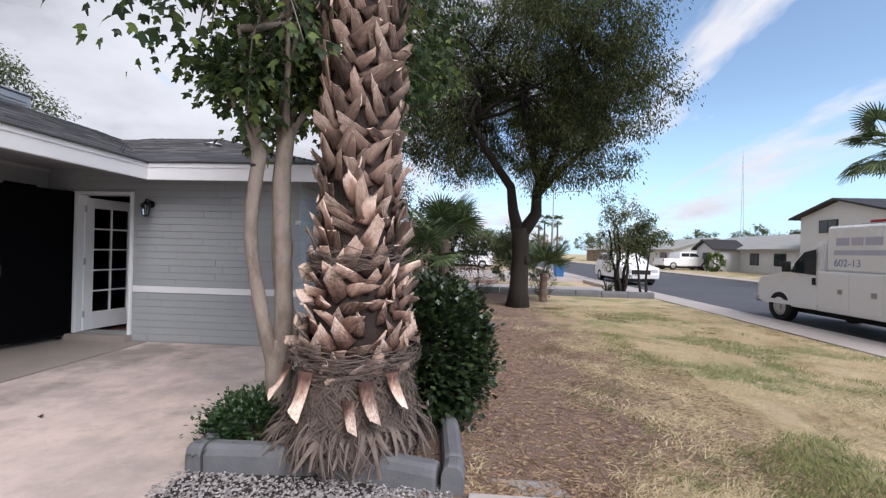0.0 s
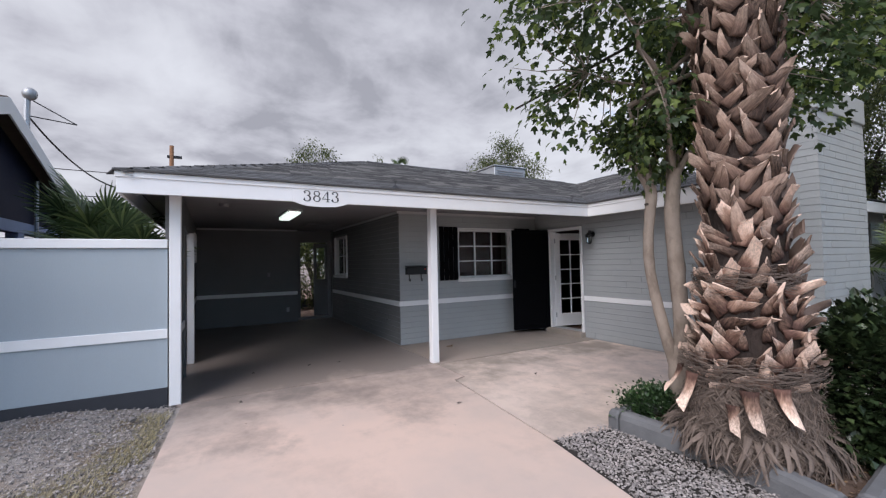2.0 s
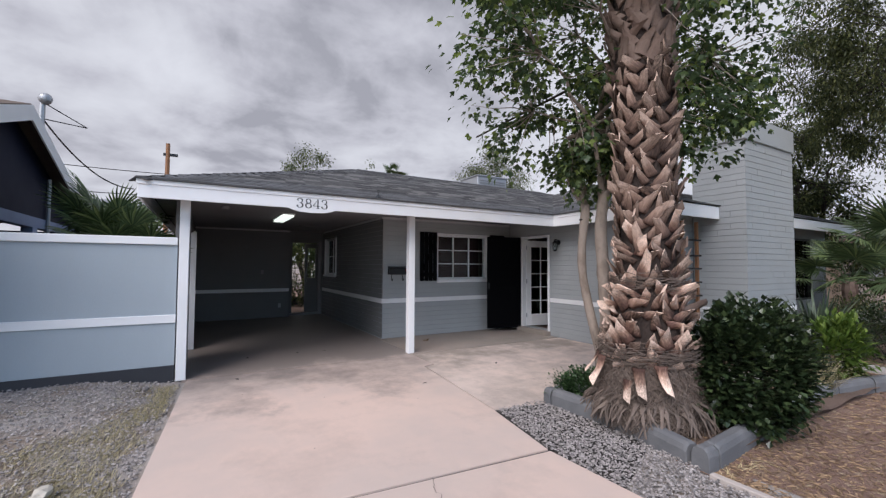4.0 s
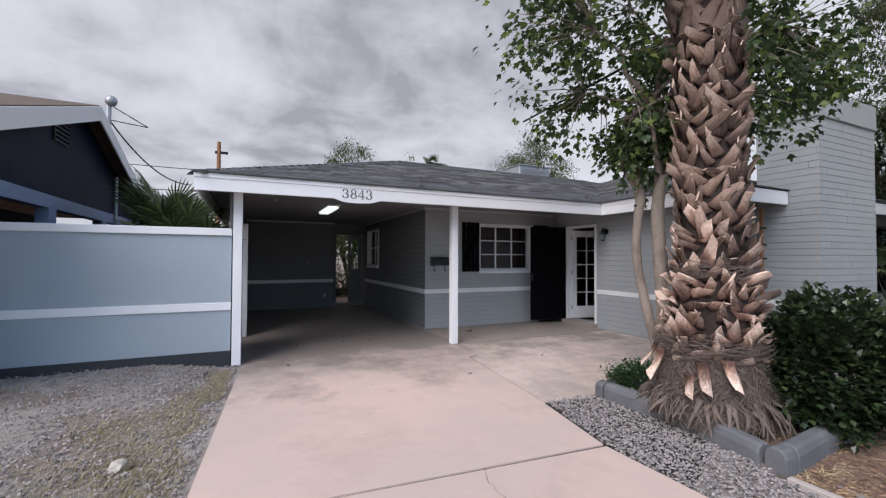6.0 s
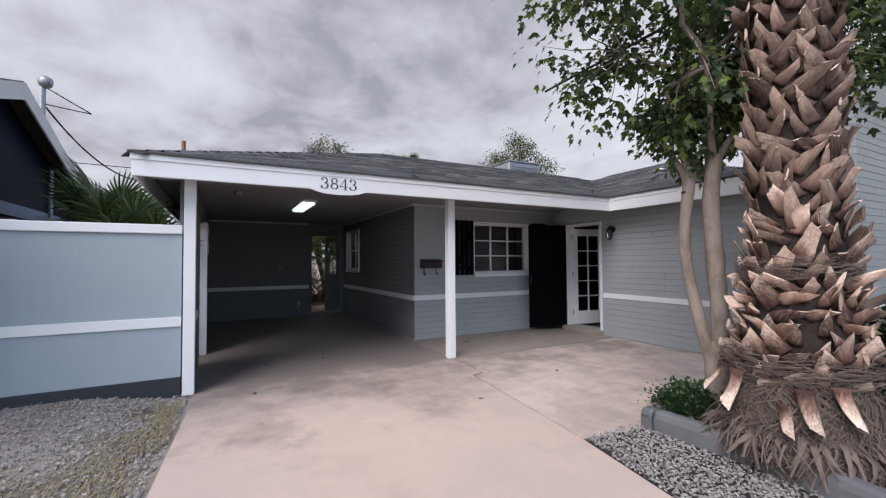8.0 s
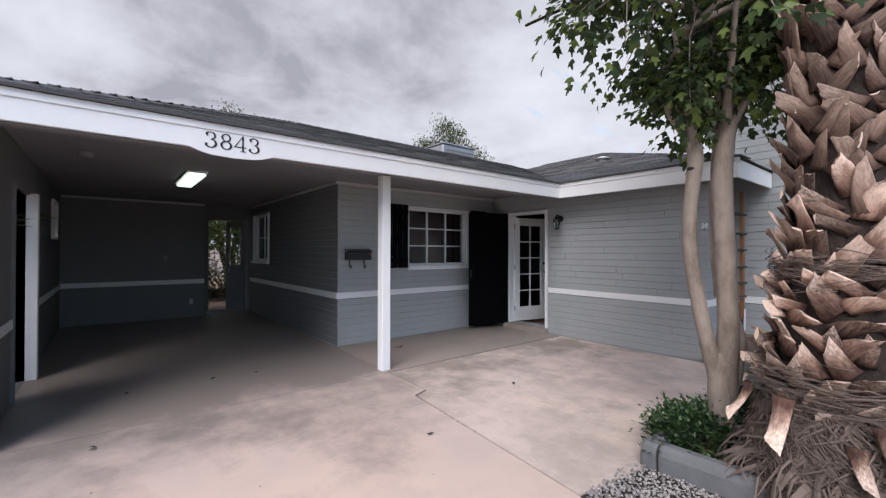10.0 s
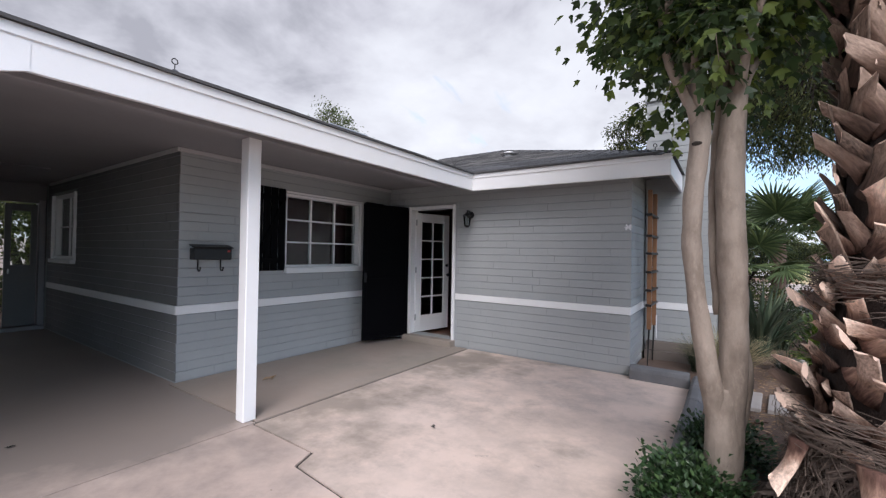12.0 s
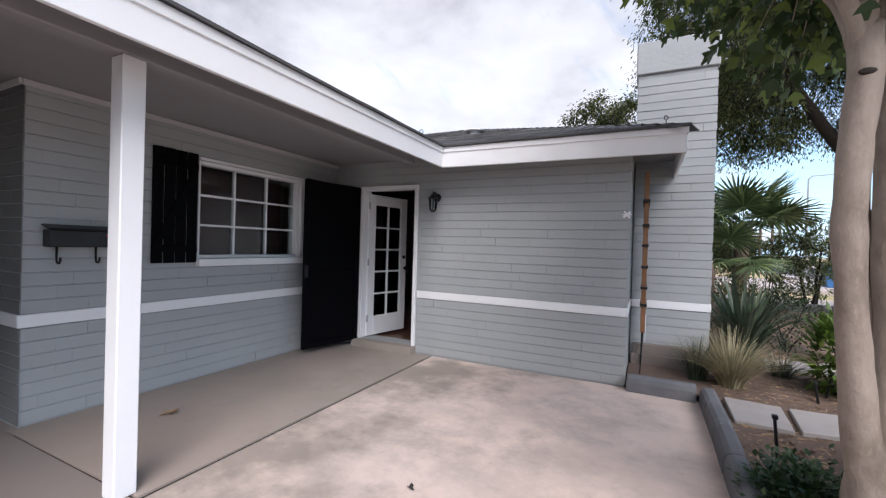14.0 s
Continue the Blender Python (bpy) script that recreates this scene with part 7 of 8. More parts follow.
def body_mesh(profile, half, tuck=0.0, high=1.0):
    """A side outline (along, up) drawn out across the width, leaning in above the waist."""
    bm = bmesh.new()
    sides = []
    for s in (-1, 1):
        sides.append([bm.verts.new((s * (half - max(0, z - high) * tuck), y, z)) for y, z in profile])
    a, b = sides
    bm.faces.new(a), bm.faces.new(b[::-1])
    for i in range(len(a)):
        j = (i + 1) % len(a)
        bm.faces.new((a[j], a[i], b[i], b[j]))
    bmesh.ops.recalc_face_normals(bm, faces=bm.faces[:])
    bmesh.ops.bevel(bm, geom=[e for e in bm.edges if e.calc_face_angle(0) > 0.5], offset=0.035, segments=2, affect="EDGES")
    return bm


def side_glass(outline, x, s, mat, parent, label=""):
    bm = bmesh.new()
    a, b = [bm.verts.new((s * x, y, z)) for y, z in outline], [bm.verts.new((s * (x + 0.012), y, z)) for y, z in outline]
    bm.faces.new(a), bm.faces.new(b[::-1])
    for i in range(len(a)):
        j = (i + 1) % len(a)
        bm.faces.new((a[i], b[i], b[j], a[j]))
    return part("side_window", bm, mat, parent, label)


def wheel(parent, x, y, r, w=0.22):
    s = 1 if x > 0 else -1
    bm = bmesh.new()
    prof = [(r * 0.62, -w / 2), (r * 0.93, -w / 2), (r, -w * 0.36), (r, w * 0.36), (r * 0.93, w / 2), (r * 0.62, w / 2)]
    rings = [[bm.verts.new((x + q, y + p * math.cos(t), r + p * math.sin(t))) for p, q in prof] for t in np.linspace(0, 2 * math.pi, 25)[:-1]]
    for i in range(24):
        a, b = rings[i], rings[(i + 1) % 24]
        for k in range(6):
            bm.faces.new((a[k], a[(k + 1) % 6], b[(k + 1) % 6], b[k]))
    t = part("wheel", bm, M["tyre"], parent, "black tyre")
    bm = bmesh.new()
    bmesh.ops.create_cone(bm, cap_ends=True, segments=24, radius1=r * 0.64, radius2=r * 0.58, depth=0.03, matrix=Matrix.Translation((x + s * (w / 2 - 0.03), y, r)) @ Matrix.Rotation(radians(90 * s), 4, "Y"))
    for k in range(8):
        a = 2 * math.pi * k / 8
        bmesh.ops.create_cone(bm, cap_ends=True, segments=8, radius1=r * 0.10, radius2=r * 0.10, depth=0.012, matrix=Matrix.Translation((x + s * (w / 2 - 0.012), y + r * 0.42 * math.cos(a), r + r * 0.42 * math.sin(a))) @ Matrix.Rotation(radians(90), 4, "Y"))
    bmesh.ops.create_cone(bm, cap_ends=True, segments=12, radius1=r * 0.2, radius2=r * 0.16, depth=0.05, matrix=Matrix.Translation((x + s * (w / 2 - 0.01), y, r)) @ Matrix.Rotation(radians(90 * s), 4, "Y"))
    part("rim", bm, M["rim"], t, "grey metal rim")


# service van, its nose towards local +y, origin on the ground below its middle
van = thing("service_van", "white service van with a tall utility body", "van")
cab = [(2.85, 0.45), (2.90, 0.62), (2.88, 0.95), (2.78, 1.08), (2.05, 1.22), (1.40, 1.86), (1.15, 1.95), (0.95, 1.97), (0.95, 0.42), (2.6, 0.40)]
part("cab", body_mesh(cab, 0.96, 0.16, 1.1), M["car_white"], van)
boxpart("utility_body", (-1.0, 1.0, -2.7, 0.93, 0.42, 1.30), M["car_white"], van, "white compartment boxes", bevel=0.02)
boxpart("upper_box", (-0.93, 0.93, -2.7, 0.80, 1.30, 2.28), M["car_white"], van, "tall white box body", bevel=0.05)
boxpart("chassis", (-0.7, 0.7, -2.6, 2.7, 0.28, 0.45), M["tyre"], van, "dark underbody")
boxpart("bumper", (-0.97, 0.97, 2.80, 2.96, 0.42, 0.60), M["rim"], van, "grey front bumper", bevel=0.03)
boxpart("grille", (-0.55, 0.55, 2.86, 2.905, 0.68, 0.92), M["tyre"], van, "dark grille")
for s in (-1, 1):
    boxpart("headlight", tuple(sorted((s * 0.62, s * 0.90))) + (2.84, 2.905, 0.70, 0.92), M["head_glass"], van, "clear headlight")
    side_glass([(1.92, 1.24), (1.42, 1.72), (1.10, 1.78), (1.10, 1.20)], 0.945 - 0.05, s, M["car_glass"], van)
    boxpart("mirror", tuple(sorted((s * 0.98, s * 1.16))) + (1.70, 1.78, 1.24, 1.50), M["tyre"], van, "black door mirror", bevel=0.02)
    boxpart("mirror_arm", tuple(sorted((s * 0.90, s * 1.0))) + (1.72, 1.76, 1.26, 1.30), M["tyre"], van)
    boxpart("door_handle", tuple(sorted((s * 0.955, s * 0.985))) + (1.02, 1.10, 0.98, 1.14), M["tyre"], van, "black door handle")
    for y0, y1 in ((0.88, 0.15), (0.12, -0.55), (-0.58, -1.4), (-1.43, -2.65)):
        boxpart("compartment_door", tuple(sorted((s * 1.001, s * 1.012))) + (y1, y0, 0.50, 1.26), M["car_white"], van, "white compartment door", bevel=0.004)
        boxpart("latch", tuple(sorted((s * 1.012, s * 1.03))) + ((y0 + y1) / 2 - 0.22, (y0 + y1) / 2 - 0.12, 0.84, 0.94), M["rim"], van, "steel latch")
    wheel(van, s * 0.84, 2.12, 0.37)
    wheel(van, s * 0.84, -1.55, 0.37)
bm = bmesh.new()
vs = [bm.verts.new(v) for v in ((-0.80, 1.98, 1.29), (0.80, 1.98, 1.29), (0.74, 1.47, 1.815), (-0.74, 1.47, 1.815), (-0.80, 1.95, 1.27), (0.80, 1.95, 1.27), (0.74, 1.44, 1.80), (-0.74, 1.44, 1.80))]
for q in ((0, 1, 2, 3), (7, 6, 5, 4), (0, 4, 5, 1), (1, 5, 6, 2), (2, 6, 7, 3), (3, 7, 4, 0)):
    bm.faces.new([vs[i] for i in q])
part("windscreen", bm, M["car_glass"], van)
M["sign_blue"] = plain("faded_blue_lettering", (0.25, 0.28, 0.48), 0.5)
for k, (y0, y1, z0, z1) in enumerate(((0.25, 0.55, 1.86, 2.02), (-0.05, 0.2, 1.86, 2.02), (-0.45, -0.1, 1.86, 2.02), (-1.1, 0.6, 1.66, 1.76), (-1.7, -0.6, 1.86, 2.0))):
    boxpart("sign_bar", (-0.937, -0.931, y0, y1, z0, z1), plain("pale_sign_bar", (0.5, 0.5, 0.62), 0.5) if k == 0 else bpy.data.materials["pale_sign_bar"], van, "faded unreadable lettering", bevel=0)
curve = bpy.data.curves.new("phone", "FONT")
curve.body, curve.size, curve.extrude = "602-13", 0.22, 0.002
tmp = new("phone_tmp", curve)
me = bpy.data.meshes.new_from_object(tmp.evaluated_get(bpy.context.evaluated_depsgraph_get()))
bpy.data.objects.remove(tmp)
me.materials.clear()
me.materials.append(M["sign_blue"])
txt = new("phone_number", me)
txt.parent = van
txt.matrix_basis = Matrix.Translation((-0.936, 0.60, 1.42)) @ Euler((radians(90), 0, radians(-90))).to_matrix().to_4x4()
boxpart("light_bar", (-0.6, -0.3, -1.2, 0.2, 2.31, 2.39), M["tail_red"], van, "red beacon bar", bevel=0.02)
boxpart("ladder_rack", (-0.85, 0.85, -2.4, 0.1, 2.275, 2.31), M["rim"], van, "roof rack")
van.location = (9.36, 9.34, -0.10)


def car(name, label, profile, half, tuck, waist, glass, wheels, at, heading, bed=None, paint="car_white"):
    c = thing(name, label, "car")
    part("body", body_mesh(profile, half, tuck, waist), M[paint], c)
    top = max(z for _, z in profile)
    for s in (-1, 1):
        for g in glass:
            side_glass(g, half - (sum(z for _, z in g) / len(g) - waist) * tuck + 0.01, s, M["car_glass"], c)
        for y in wheels[:2]:
            wheel(c, s * (half - 0.10), y, wheels[2])
        front, back = max(y for y, _ in profile), min(y for y, _ in profile)
        boxpart("headlight", tuple(sorted((s * (half - 0.42), s * (half - 0.10)))) + (front - 0.10, front + 0.005, waist - 0.32, waist - 0.17), M["head_glass"], c, "clear headlight")
        boxpart("tail_light", tuple(sorted((s * (half - 0.22), s * (half - 0.06)))) + (back - 0.005, back + 0.08, waist - 0.30, waist - 0.05), M["tail_red"], c, "red tail light")
    boxpart("underbody", (-half + 0.15, half - 0.15, back + 0.2, front - 0.2, 0.18, 0.36), M["tyre"], c)
    boxpart("grille", (-half * 0.5, half * 0.5, front - 0.05, front + 0.008, waist - 0.42, waist - 0.2), M["tyre"], c, "dark grille")
    c.matrix_world = pose(*at, 0, 0, heading)
    return c


SUV = [(2.3, 0.35), (2.35, 0.62), (2.25, 0.92), (1.2, 1.06), (0.55, 1.60), (0.2, 1.68), (-1.6, 1.66), (-2.15, 1.15), (-2.3, 1.0), (-2.32, 0.4), (-2.1, 0.32)]
SUV_GLASS = [[(1.05, 1.09), (0.5, 1.55), (-0.2, 1.58), (-0.2, 1.08)], [(-0.28, 1.08), (-0.28, 1.58), (-1.15, 1.57), (-1.15, 1.09)], [(-1.22, 1.09), (-1.22, 1.56), (-1.6, 1.55), (-1.95, 1.14)]]
car("parked_suv", "white crossover parked in a driveway", SUV, 0.92, 0.28, 1.0, SUV_GLASS, (1.45, -1.4, 0.36), (0.3, 36.5, -0.01), 90)
car("parked_car", "white car with dark windows parked at the kerb", SUV, 0.92, 0.28, 1.0, SUV_GLASS, (1.45, -1.4, 0.34), (9.35, 24.5, -0.10), 180)
PICK = [(2.8, 0.45), (2.85, 0.75), (2.75, 1.12), (1.5, 1.22), (0.95, 1.82), (0.6, 1.9), (-0.9, 1.88), (-1.0, 1.2), (-2.8, 1.2), (-2.82, 0.5), (-2.6, 0.42)]
PICK_GLASS = [[(1.35, 1.25), (0.9, 1.76), (0.15, 1.8), (0.15, 1.24)], [(0.07, 1.24), (0.07, 1.8), (-0.8, 1.78), (-0.8, 1.25)]]
car("pickup_truck", "white pickup truck parked across the street", PICK, 0.98, 0.22, 1.2, PICK_GLASS, (1.8, -1.75, 0.42), (23.6, 46.8, 0.0), 280)
wb = thing("wheelie_bin", "blue plastic recycling bin at the kerb", "bin")
bm = bmesh.new()
vs = box(bm, -0.3, 0.3, -0.33, 0.33, 0.0, 1.0, 0.02)
for v in bm.verts:
    v.co.x *= 0.82 + 0.18 * v.co.z
    v.co.y *= 0.82 + 0.18 * v.co.z
part("body", bm, plain("blue_plastic", (0.03, 0.13, 0.32), 0.5), wb)
boxpart("lid", (-0.32, 0.32, -0.36, 0.36, 1.001, 1.07), bpy.data.materials["blue_plastic"], wb, bevel=0.02)
wb.location = (6.3, 27.2, -0.01)

# ---- houses across the street and further along ----
M["far_wall"] = material("white_stucco", (0.62, 0.62, 0.62), 0.9, grain=20, grain_mix=0.05, stain=0.5, stain_mix=0.12, bump=0.1)
M["far_roof"] = material("pale_grey_roof", (0.36, 0.36, 0.34), 0.9, grain=12, grain_mix=0.15, stain=0.6, stain_mix=0.2, bump=0.3, stretch=(5, 1, 1))
M["dark_trim"] = plain("dark_brown_trim", (0.03, 0.025, 0.025), 0.7)
M["tan_wall"] = material("tan_stucco", (0.34, 0.26, 0.20), 0.9, grain=20, bump=0.1)


def gable_house(name, label, x0, x1, y0, y1, eave, ridge, along, wall, roof, over=0.5, windows=(), doors=(), trim="dark_trim"):
    """A house with a gabled roof; along: the axis of its ridge. Openings (from, to, low, high) lie on its -x face."""
    h = thing(name, label, "house")
    bm = bmesh.new()
    box(bm, x0, x1, y0, y1, -0.15, eave)
    if along == "x":
        mid = (y0 + y1) / 2
        for x in (x0, x1):
            bm.faces.new([bm.verts.new(v) for v in ((x, y0, eave), (x, y1, eave), (x, mid, ridge - 0.03))])
    else:
        mid = (x0 + x1) / 2
        for y in (y0, y1):
            bm.faces.new([bm.verts.new(v) for v in ((x0, y, eave), (x1, y, eave), (mid, y, ridge - 0.03))])
    part("wall", bm, M[wall], h)
    bm = bmesh.new()
    k = (ridge - eave) / (((y1 - y0) if along == "x" else (x1 - x0)) / 2)
    lo = eave - k * over
    for s in (0, 1):
        if along == "x":
            e = y0 - over if s == 0 else y1 + over
            q = [(x0 - over, e, lo), (x1 + over, e, lo), (x1 + over, mid, ridge), (x0 - over, mid, ridge)]
        else:
            e = x0 - over if s == 0 else x1 + over
            q = [(e, y0 - over, lo), (e, y1 + over, lo), (mid, y1 + over, ridge), (mid, y0 - over, ridge)]
        vs = [bm.verts.new((x, y, z + d)) for d in (0.02, 0.16) for x, y, z in q]
        for f in ((0, 1, 2, 3), (7, 6, 5, 4), (0, 4, 5, 1), (1, 5, 6, 2), (2, 6, 7, 3), (3, 7, 4, 0)):
            bm.faces.new([vs[i] for i in f])
    part("roof", bm, M[roof], h)
    for a, b, c, d in windows:
        w = boxpart("window", (x0 - 0.06, x0 - 0.002, a, b, c, d), M[trim], h, "window frame", bevel=0)
        boxpart("pane", (x0 - 0.075, x0 - 0.061, a + 0.08, (a + b) / 2 - 0.03, c + 0.08, d - 0.08), M["car_glass"], w, bevel=0)
        boxpart("pane", (x0 - 0.075, x0 - 0.061, (a + b) / 2 + 0.03, b - 0.08, c + 0.08, d - 0.08), M["car_glass"], w, bevel=0)
    for a, b, c, d in doors:
        boxpart("door", (x0 - 0.05, x0 - 0.002, a, b, c, d), M["dark_trim"], h, "dark doorway", bevel=0)
    return h


gable_house("two_storey_house", "white two-storey house with a dark shallow gable", 27, 38, 28.4, 35.4, 4.72, 5.75, "x", "far_wall", "dark_trim", 0.55, [(32.0, 33.6, 3.45, 4.4), (29.2, 30.4, 0.9, 2.1)])
gable_house("bungalow", "long white bungalow with a pale roof", 28, 36, 36.2, 52.0, 2.35, 3.7, "y", "far_wall", "far_roof", 0.6, [(38.2, 39.6, 0.75, 1.9), (41.6, 42.8, 0.75, 1.9)], [(49.5, 51.5, 0, 2.1)])
gable_house("bungalow_porch", "white gabled front wing of the bungalow", 25.5, 28.2, 44.4, 47.6, 2.35, 3.15, "x", "far_wall", "dark_trim", 0.4, [(45.2, 46.4, 0.6, 1.9)])
gable_house("distant_bungalow", "pale bungalow further along the street", 28, 38, 58, 74, 2.4, 3.9, "y", "far_wall", "far_roof", 0.6, [(60, 62, 0.8, 1.9), (66, 68, 0.8, 1.9)])
gable_house("distant_bungalow", "tan bungalow at the end of the street", 27, 37, 80, 96, 2.4, 3.9, "y", "tan_wall", "far_roof", 0.6, [(84, 86, 0.8, 1.9)])
gable_house("tan_house", "tan house with a brown roof behind the trees", -16, -1.5, 39.5, 50, 2.5, 4.3, "x", "tan_wall", "brown_roof", 0.6)
gable_house("tan_house", "low tan house on the plot next door", -14, -3.5, 20.5, 30, 2.5, 4.2, "y", "tan_wall", "brown_roof", 0.6)
boxpart("front_window", (-3.49, -3.45, 23, 25, 0.9, 2.0), M["car_glass"], bpy.data.objects["tan_house.001"], bevel=0)
leafy_shrub("clipped round green shrub before the bungalow", (24.8, 43.0, 0.9), (0.9, 0.9, 1.0), 1500, 0.22, 0.12, M["leaf_bright"], 61, 0.0)
slab("far_front_yard", [(19.61, -60), (90, -60), (90, 150), (19.61, 150)], -0.158, 0.0, M["lawn"], "dry front yards across the street", "lawn")

lampost = thing("street_lamp", "thin grey street lamp with a long arm", "street lamp")
bm = bmesh.new()
tube(bm, [(7.3, 34.5, -0.1), (7.3, 34.5, 6.2), (7.5, 34.5, 6.4)], [0.07, 0.045, 0.04], 8)
part("pole", bm, M["metal"], lampost)
bm = bmesh.new()
tube(bm, [(7.45, 34.5, 6.38), (9.2, 34.5, 6.5)], [0.035, 0.03], 6)
part("arm", bm, M["metal"], lampost)
boxpart("head", (9.1, 9.6, 34.4, 34.6, 6.43, 6.53), M["metal"], lampost, bevel=0.02)
mastb = thing("radio_mast", "tall thin lattice radio mast far away", "mast")
for dx, dy in ((0, 0), (0.9, 0), (0.45, 0.8)):
    bm = bmesh.new()
    tube(bm, [(64 + dx, 102 + dy, 0), (64.4, 102.3, 27)], [0.05, 0.03], 5)
    part("leg", bm, M["metal"], mastb)

# tall palm across the street
tall = thing("tall_palm", "tall fan palm across the street", "palm", at=(19.9, 20.8, 0))
bm = bmesh.new()
tube(bm, [(0, 0, -0.1), (0.05, 0, 4), (0, 0, 6.8)], [0.28, 0.2, 0.17], 10)
part("trunk", bm, M["boot"], tall)
rng = random.Random(88)
for k in range(26):
    ob = new("frond", FRONDS[k % 4])
    ob.parent = tall
    ob.matrix_basis = Matrix.Translation((0, 0, 6.7)) @ Matrix.Rotation(k * 2.399, 4, "Z") @ Matrix.Rotation(radians(rng.uniform(-70, 40)), 4, "Y") @ Matrix.Scale(rng.uniform(1.5, 2.0), 4)

# far trees that close the view
rng = random.Random(14)


def far_tree(x, y, h, s, seed):
    young_tree((x, y), h, s, "distant leafy street tree", seed, 0.32 + 0.01 * h, 2, 60, "leaf_far", 46, 0.18)


for k, (x, y, h, s) in enumerate(((41, 52, 6.2, 3.2), (40, 60, 5.8, 3.4), (44, 44, 6.8, 2.6), (46, 36, 7.5, 2.6), (39, 72, 6, 3.5), (30, 100, 7, 5), (20, 120, 7, 5), (12, 110, 5, 5), (2, 60, 5.5, 4), (4, 75, 6, 4.5), (-8, 55, 7, 4), (-14, 34, 6.5, 3), (34, 90, 6.5, 4), (26, 130, 7, 6), (5, 45, 3.5, 2))):
    far_tree(x, y, h, s, 100 + k)
for k, (x, y, h) in enumerate(((16.5, 98, 8.0), (18.0, 99, 9.0), (19.6, 98, 8.6), (21.2, 100, 9.0), (-17.4, 8.2, 6.1))):
    t = thing("tall_palm", "distant palm with a small round crown", "palm", "distant palms", at=(x, y, 0))
    bm = bmesh.new()
    tube(bm, [(0, 0, -0.2), (0, 0, h)], [0.25, 0.18], 7)
    part("trunk", bm, M["boot"], t)
    for j in range(14):
        ob = new("frond", FRONDS[j % 4])
        ob.parent = t
        ob.matrix_basis = Matrix.Translation((0, 0, h)) @ Matrix.Rotation(j * 2.399, 4, "Z") @ Matrix.Rotation(radians(rng.uniform(-70, 45)), 4, "Y") @ Matrix.Scale(1.5 if k < 4 else 0.7, 4)

# ---- shingle courses on the slopes that the camera sees ----
def shingle_tab():
    bm = bmesh.new()
    box(bm, 0, 0.300, 0, 0.16, 0, 0.010)
    return mesh_of(bm, "shingle", M["shingle_tab"])


M["shingle_tab"] = material("asphalt_shingle_tab", (0.085, 0.086, 0.092), 0.92, grain=260, grain_mix=0.35, stain=2.0, stain_mix=0.2, bump=0.5, bump_scale=260, vary=0.7, depth=0.003)
TAB = shingle_tab()
unit_box = [tuple(v.co) for v in TAB.vertices], [tuple(p.vertices) for p in TAB.polygons]


def shingle_slope(parent, corner, along, up, length, rows, hip_a, hip_b, seed, single_rows):
    """Courses from an eave corner; hip_a and hip_b say by how much each end runs in for each metre up the plan."""
    rng = random.Random(seed)
    lean = math.atan(PITCH)
    along, up = Vector(along), Vector(up)
    rise = (up * math.cos(lean) + Vector((0, 0, math.sin(lean)))).normalized()
    normal = along.cross(rise)
    if normal.z < 0:
        normal = -normal
    verts, faces = [], []
    single = 0
    for r in range(rows):
        d = 0.135 * r
        s, e = d * math.cos(lean) * hip_a + 0.02, length - d * math.cos(lean) * hip_b - 0.02
        x = s - rng.uniform(0, 0.3)
        while x < e:
            a, b = max(x, s), min(x + 0.302, e)
            x += 0.305
            if b - a < 0.04:
                continue
            o = Vector(corner) + along * a + rise * (d - 0.012 + (rng.uniform(-0.004, 0.004) if r else 0)) + normal * 0.004
            fx = along * ((b - a) / 0.300)
            m = Matrix((( *[fx[0], rise[0], normal[0]], o[0]), (*[fx[1], rise[1], normal[1]], o[1]), (*[fx[2], rise[2], normal[2]], o[2]), (0, 0, 0, 1)))
            m = m @ Matrix.Rotation(radians(-2.2), 4, "X") @ Matrix.Diagonal((1, 1, 1.0, 1))
            if r < single_rows and single < 290:
                ob = new("shingle", TAB)
                ob.parent, ob.matrix_world = parent, m
                single += 1
            else:
                k = len(verts)
                verts.extend(tuple(m @ Vector(v)) for v in unit_box[0])
                faces.extend(tuple(k + i for i in f) for f in unit_box[1])
    rest = mesh_from("shingle_courses", verts, faces, M["shingle"], parent)
    rest["kind"] = "stuff"


ax0, ax1, ay0, ay1 = MAIN_ROOF
shingle_slope(roof_main, (ax1, ay0, EAVE_Z), (0, 1, 0), (-1, 0, 0), 11.0, 32, 1.0, 0.0, 1, 6)
shingle_slope(roof_main, (ax0, ay0, EAVE_Z), (1, 0, 0), (0, 1, 0), ax1 - ax0, 31, 1.0, 1.0, 2, 0)
bx0, bx1, by0, by1 = WING_ROOF
shingle_slope(roof_wing, (bx0 + 2.0, by0, EAVE_Z), (1, 0, 0), (0, 1, 0), bx1 - bx0 - 2.0, 30, 0.0, 1.0, 3, 8)
shingle_slope(roof_wing, (bx1, by0, EAVE_Z), (0, 1, 0), (-1, 0, 0), by1 - by0, 29, 1.0, 1.0, 4, 0)


# ridge and hip caps
def caps(parent, a, b, step=0.2):
    a, b = Vector(a), Vector(b)
    d = (b - a)
    n = int(d.length / step)
    d.normalize()
    side = d.cross(Vector((0, 0, 1))).normalized()
    up = side.cross(d)
    for k in range(n):
        o = a + d * step * k + up * 0.012
        m = Matrix(((side[0], d[0], up[0], o[0]), (side[1], d[1], up[1], o[1]), (side[2], d[2], up[2], o[2]), (0, 0, 0, 1)))
        ob = new("ridge_cap", CAP)
        ob.parent, ob.matrix_world = parent, m


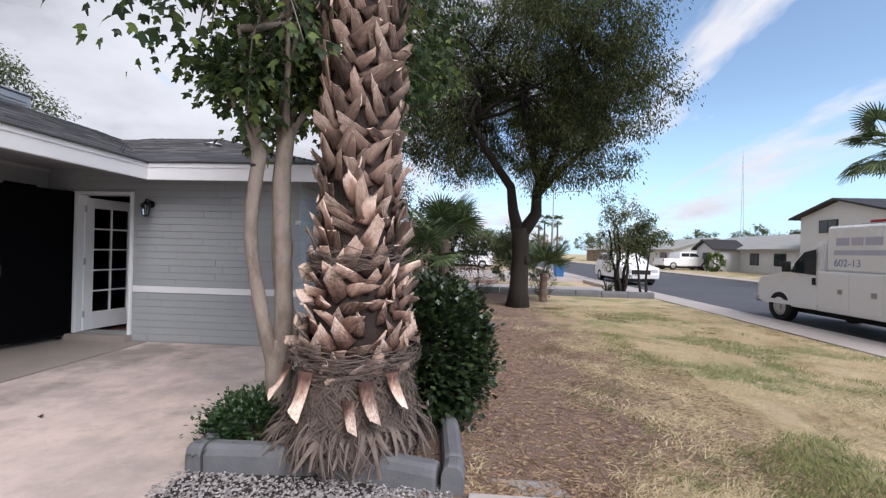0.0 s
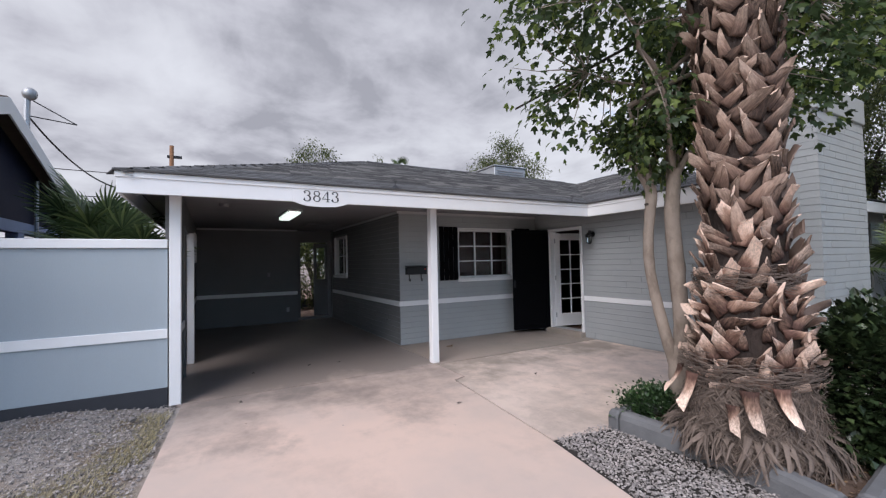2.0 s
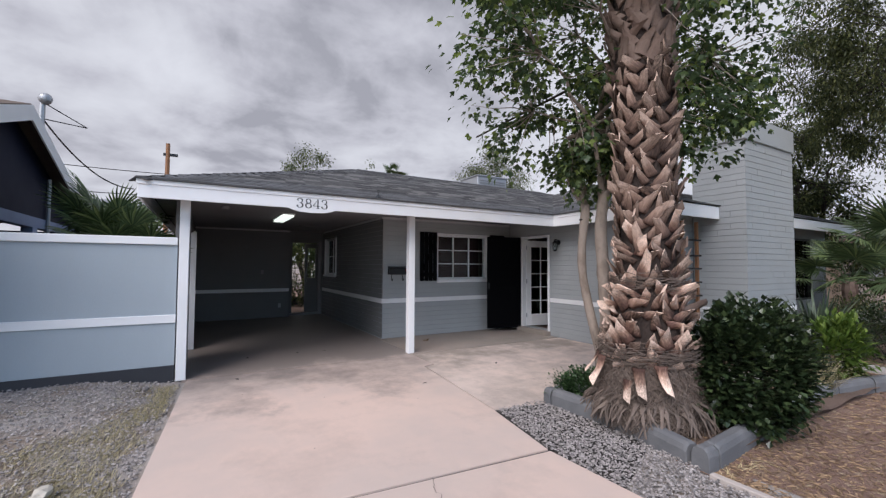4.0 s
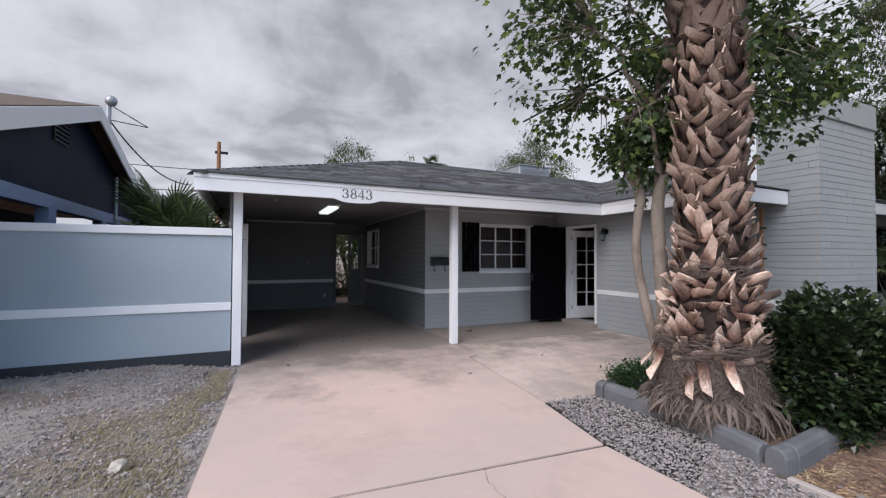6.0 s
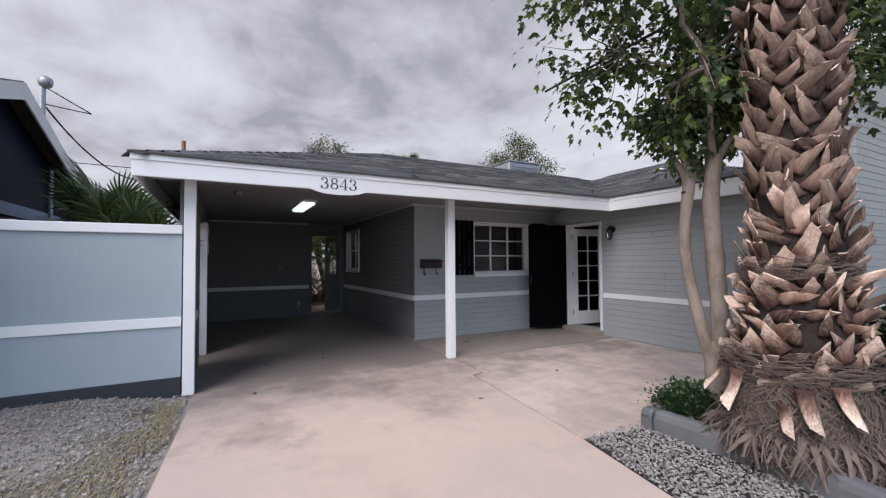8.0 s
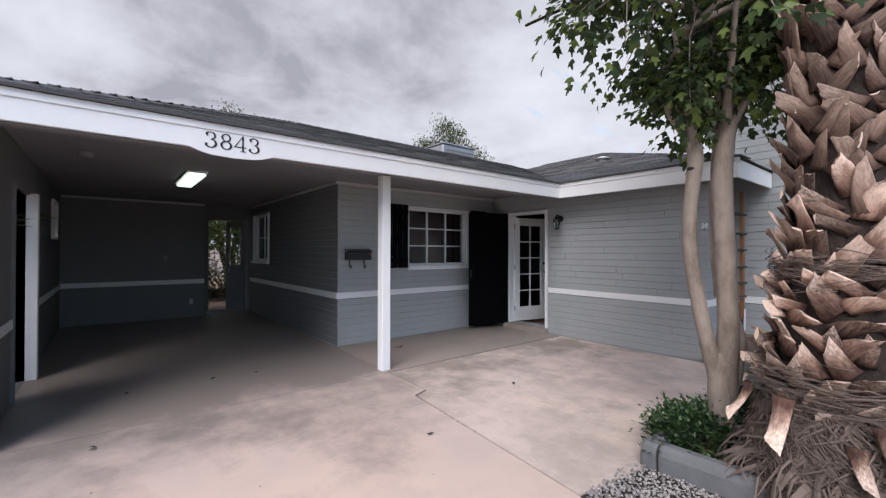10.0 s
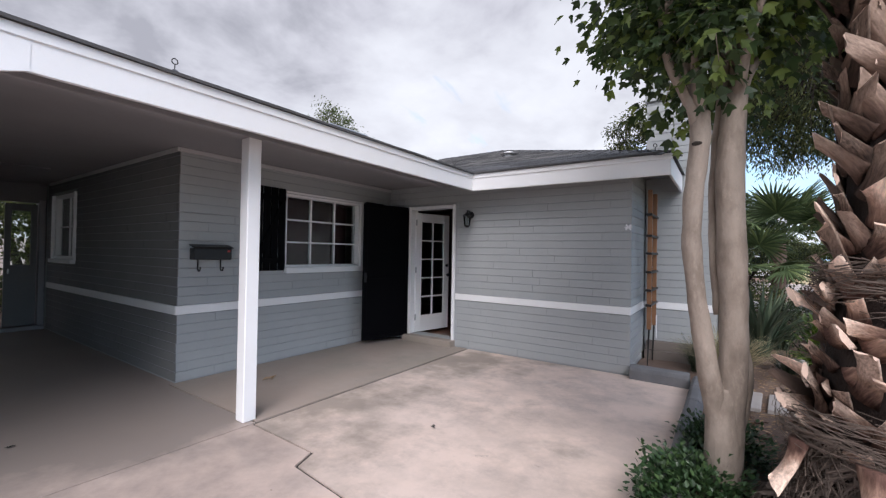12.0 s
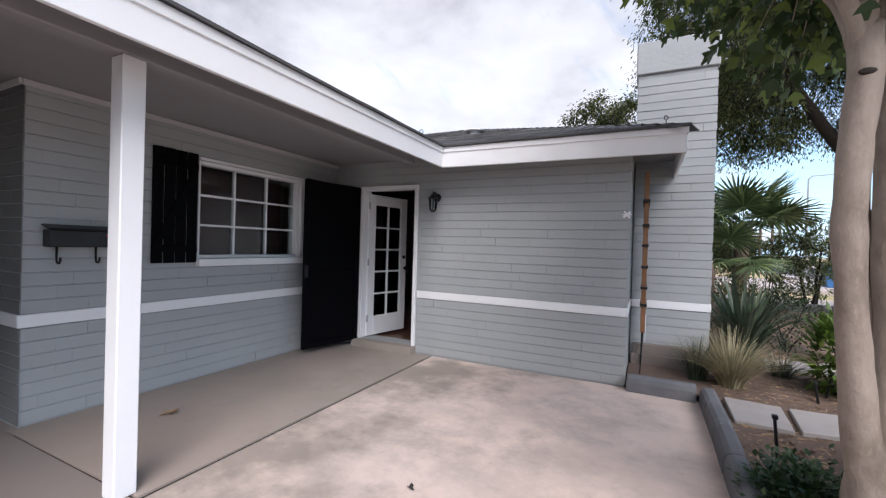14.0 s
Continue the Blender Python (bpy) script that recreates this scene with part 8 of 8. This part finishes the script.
bm = bmesh.new()
pts = [(-0.13, -0.040), (0, 0.012), (0.13, -0.040), (0.13, -0.052), (0, 0.0), (-0.13, -0.052)]
f0, f1 = [bm.verts.new((x, 0, z + 0.012)) for x, z in pts], [bm.verts.new((x, 0.26, z)) for x, z in pts]
for i in range(6):
    j = (i + 1) % 6
    bm.faces.new((f0[i], f0[j], f1[j], f1[i]))
bm.faces.new((f0[0], f0[1], f0[4], f0[5])), bm.faces.new((f0[1], f0[2], f0[3], f0[4]))
CAP = mesh_of(bm, "ridge_cap", M["shingle_tab"])
ra, rb, _ = hip_faces(*MAIN_ROOF)
caps(roof_main, (ax1, ay0, EAVE_Z), ra)
caps(roof_main, (ax0, ay0, EAVE_Z), ra)
caps(roof_main, ra, rb)
wa, wb_, _ = hip_faces(*WING_ROOF)
caps(roof_wing, (bx1, by0, EAVE_Z), wb_)
caps(roof_wing, (bx1, by1, EAVE_Z), wb_)
caps(roof_wing, wb_, wa)

# the doubled starter course that overhangs the drip edge, a little uneven along its length
def starter(parent, a, b, out):
    """A strip of shingle along an eave from a to b; out: the way it overhangs."""
    a, b, out = Vector(a), Vector(b), Vector(out)
    n = max(2, int((b - a).length / 0.15))
    verts, faces = [], []
    for i in range(n + 1):
        p = a.lerp(b, i / n)
        w = 0.036 + 0.007 * noise.noise(p * 2.3)
        drop = 0.006 * noise.noise(p * 1.7 + Vector((3, 0, 0)))
        for d, z in ((-0.02, 0.0), (w, -0.008 + drop), (w, 0.012 + drop), (-0.02, 0.022)):
            verts.append(tuple(p + out * d + Vector((0, 0, z))))
    for i in range(n):
        o, q = 4 * i, 4 * i + 4
        faces += [(o + j, o + (j + 1) % 4, q + (j + 1) % 4, q + j) for j in range(4)]
    mesh_from("starter_course", verts, faces, M["shingle"], parent)


starter(roof_main, (EAVE_X, EAVE_S - 0.03, EAVE_Z + 0.010), (EAVE_X, EAVE_Y - 0.03, EAVE_Z + 0.010), (1, 0, 0))
starter(roof_wing, (EAVE_X + 0.03, EAVE_Y, EAVE_Z + 0.014), (EAVE_E + 0.03, EAVE_Y, EAVE_Z + 0.014), (0, -1, 0))
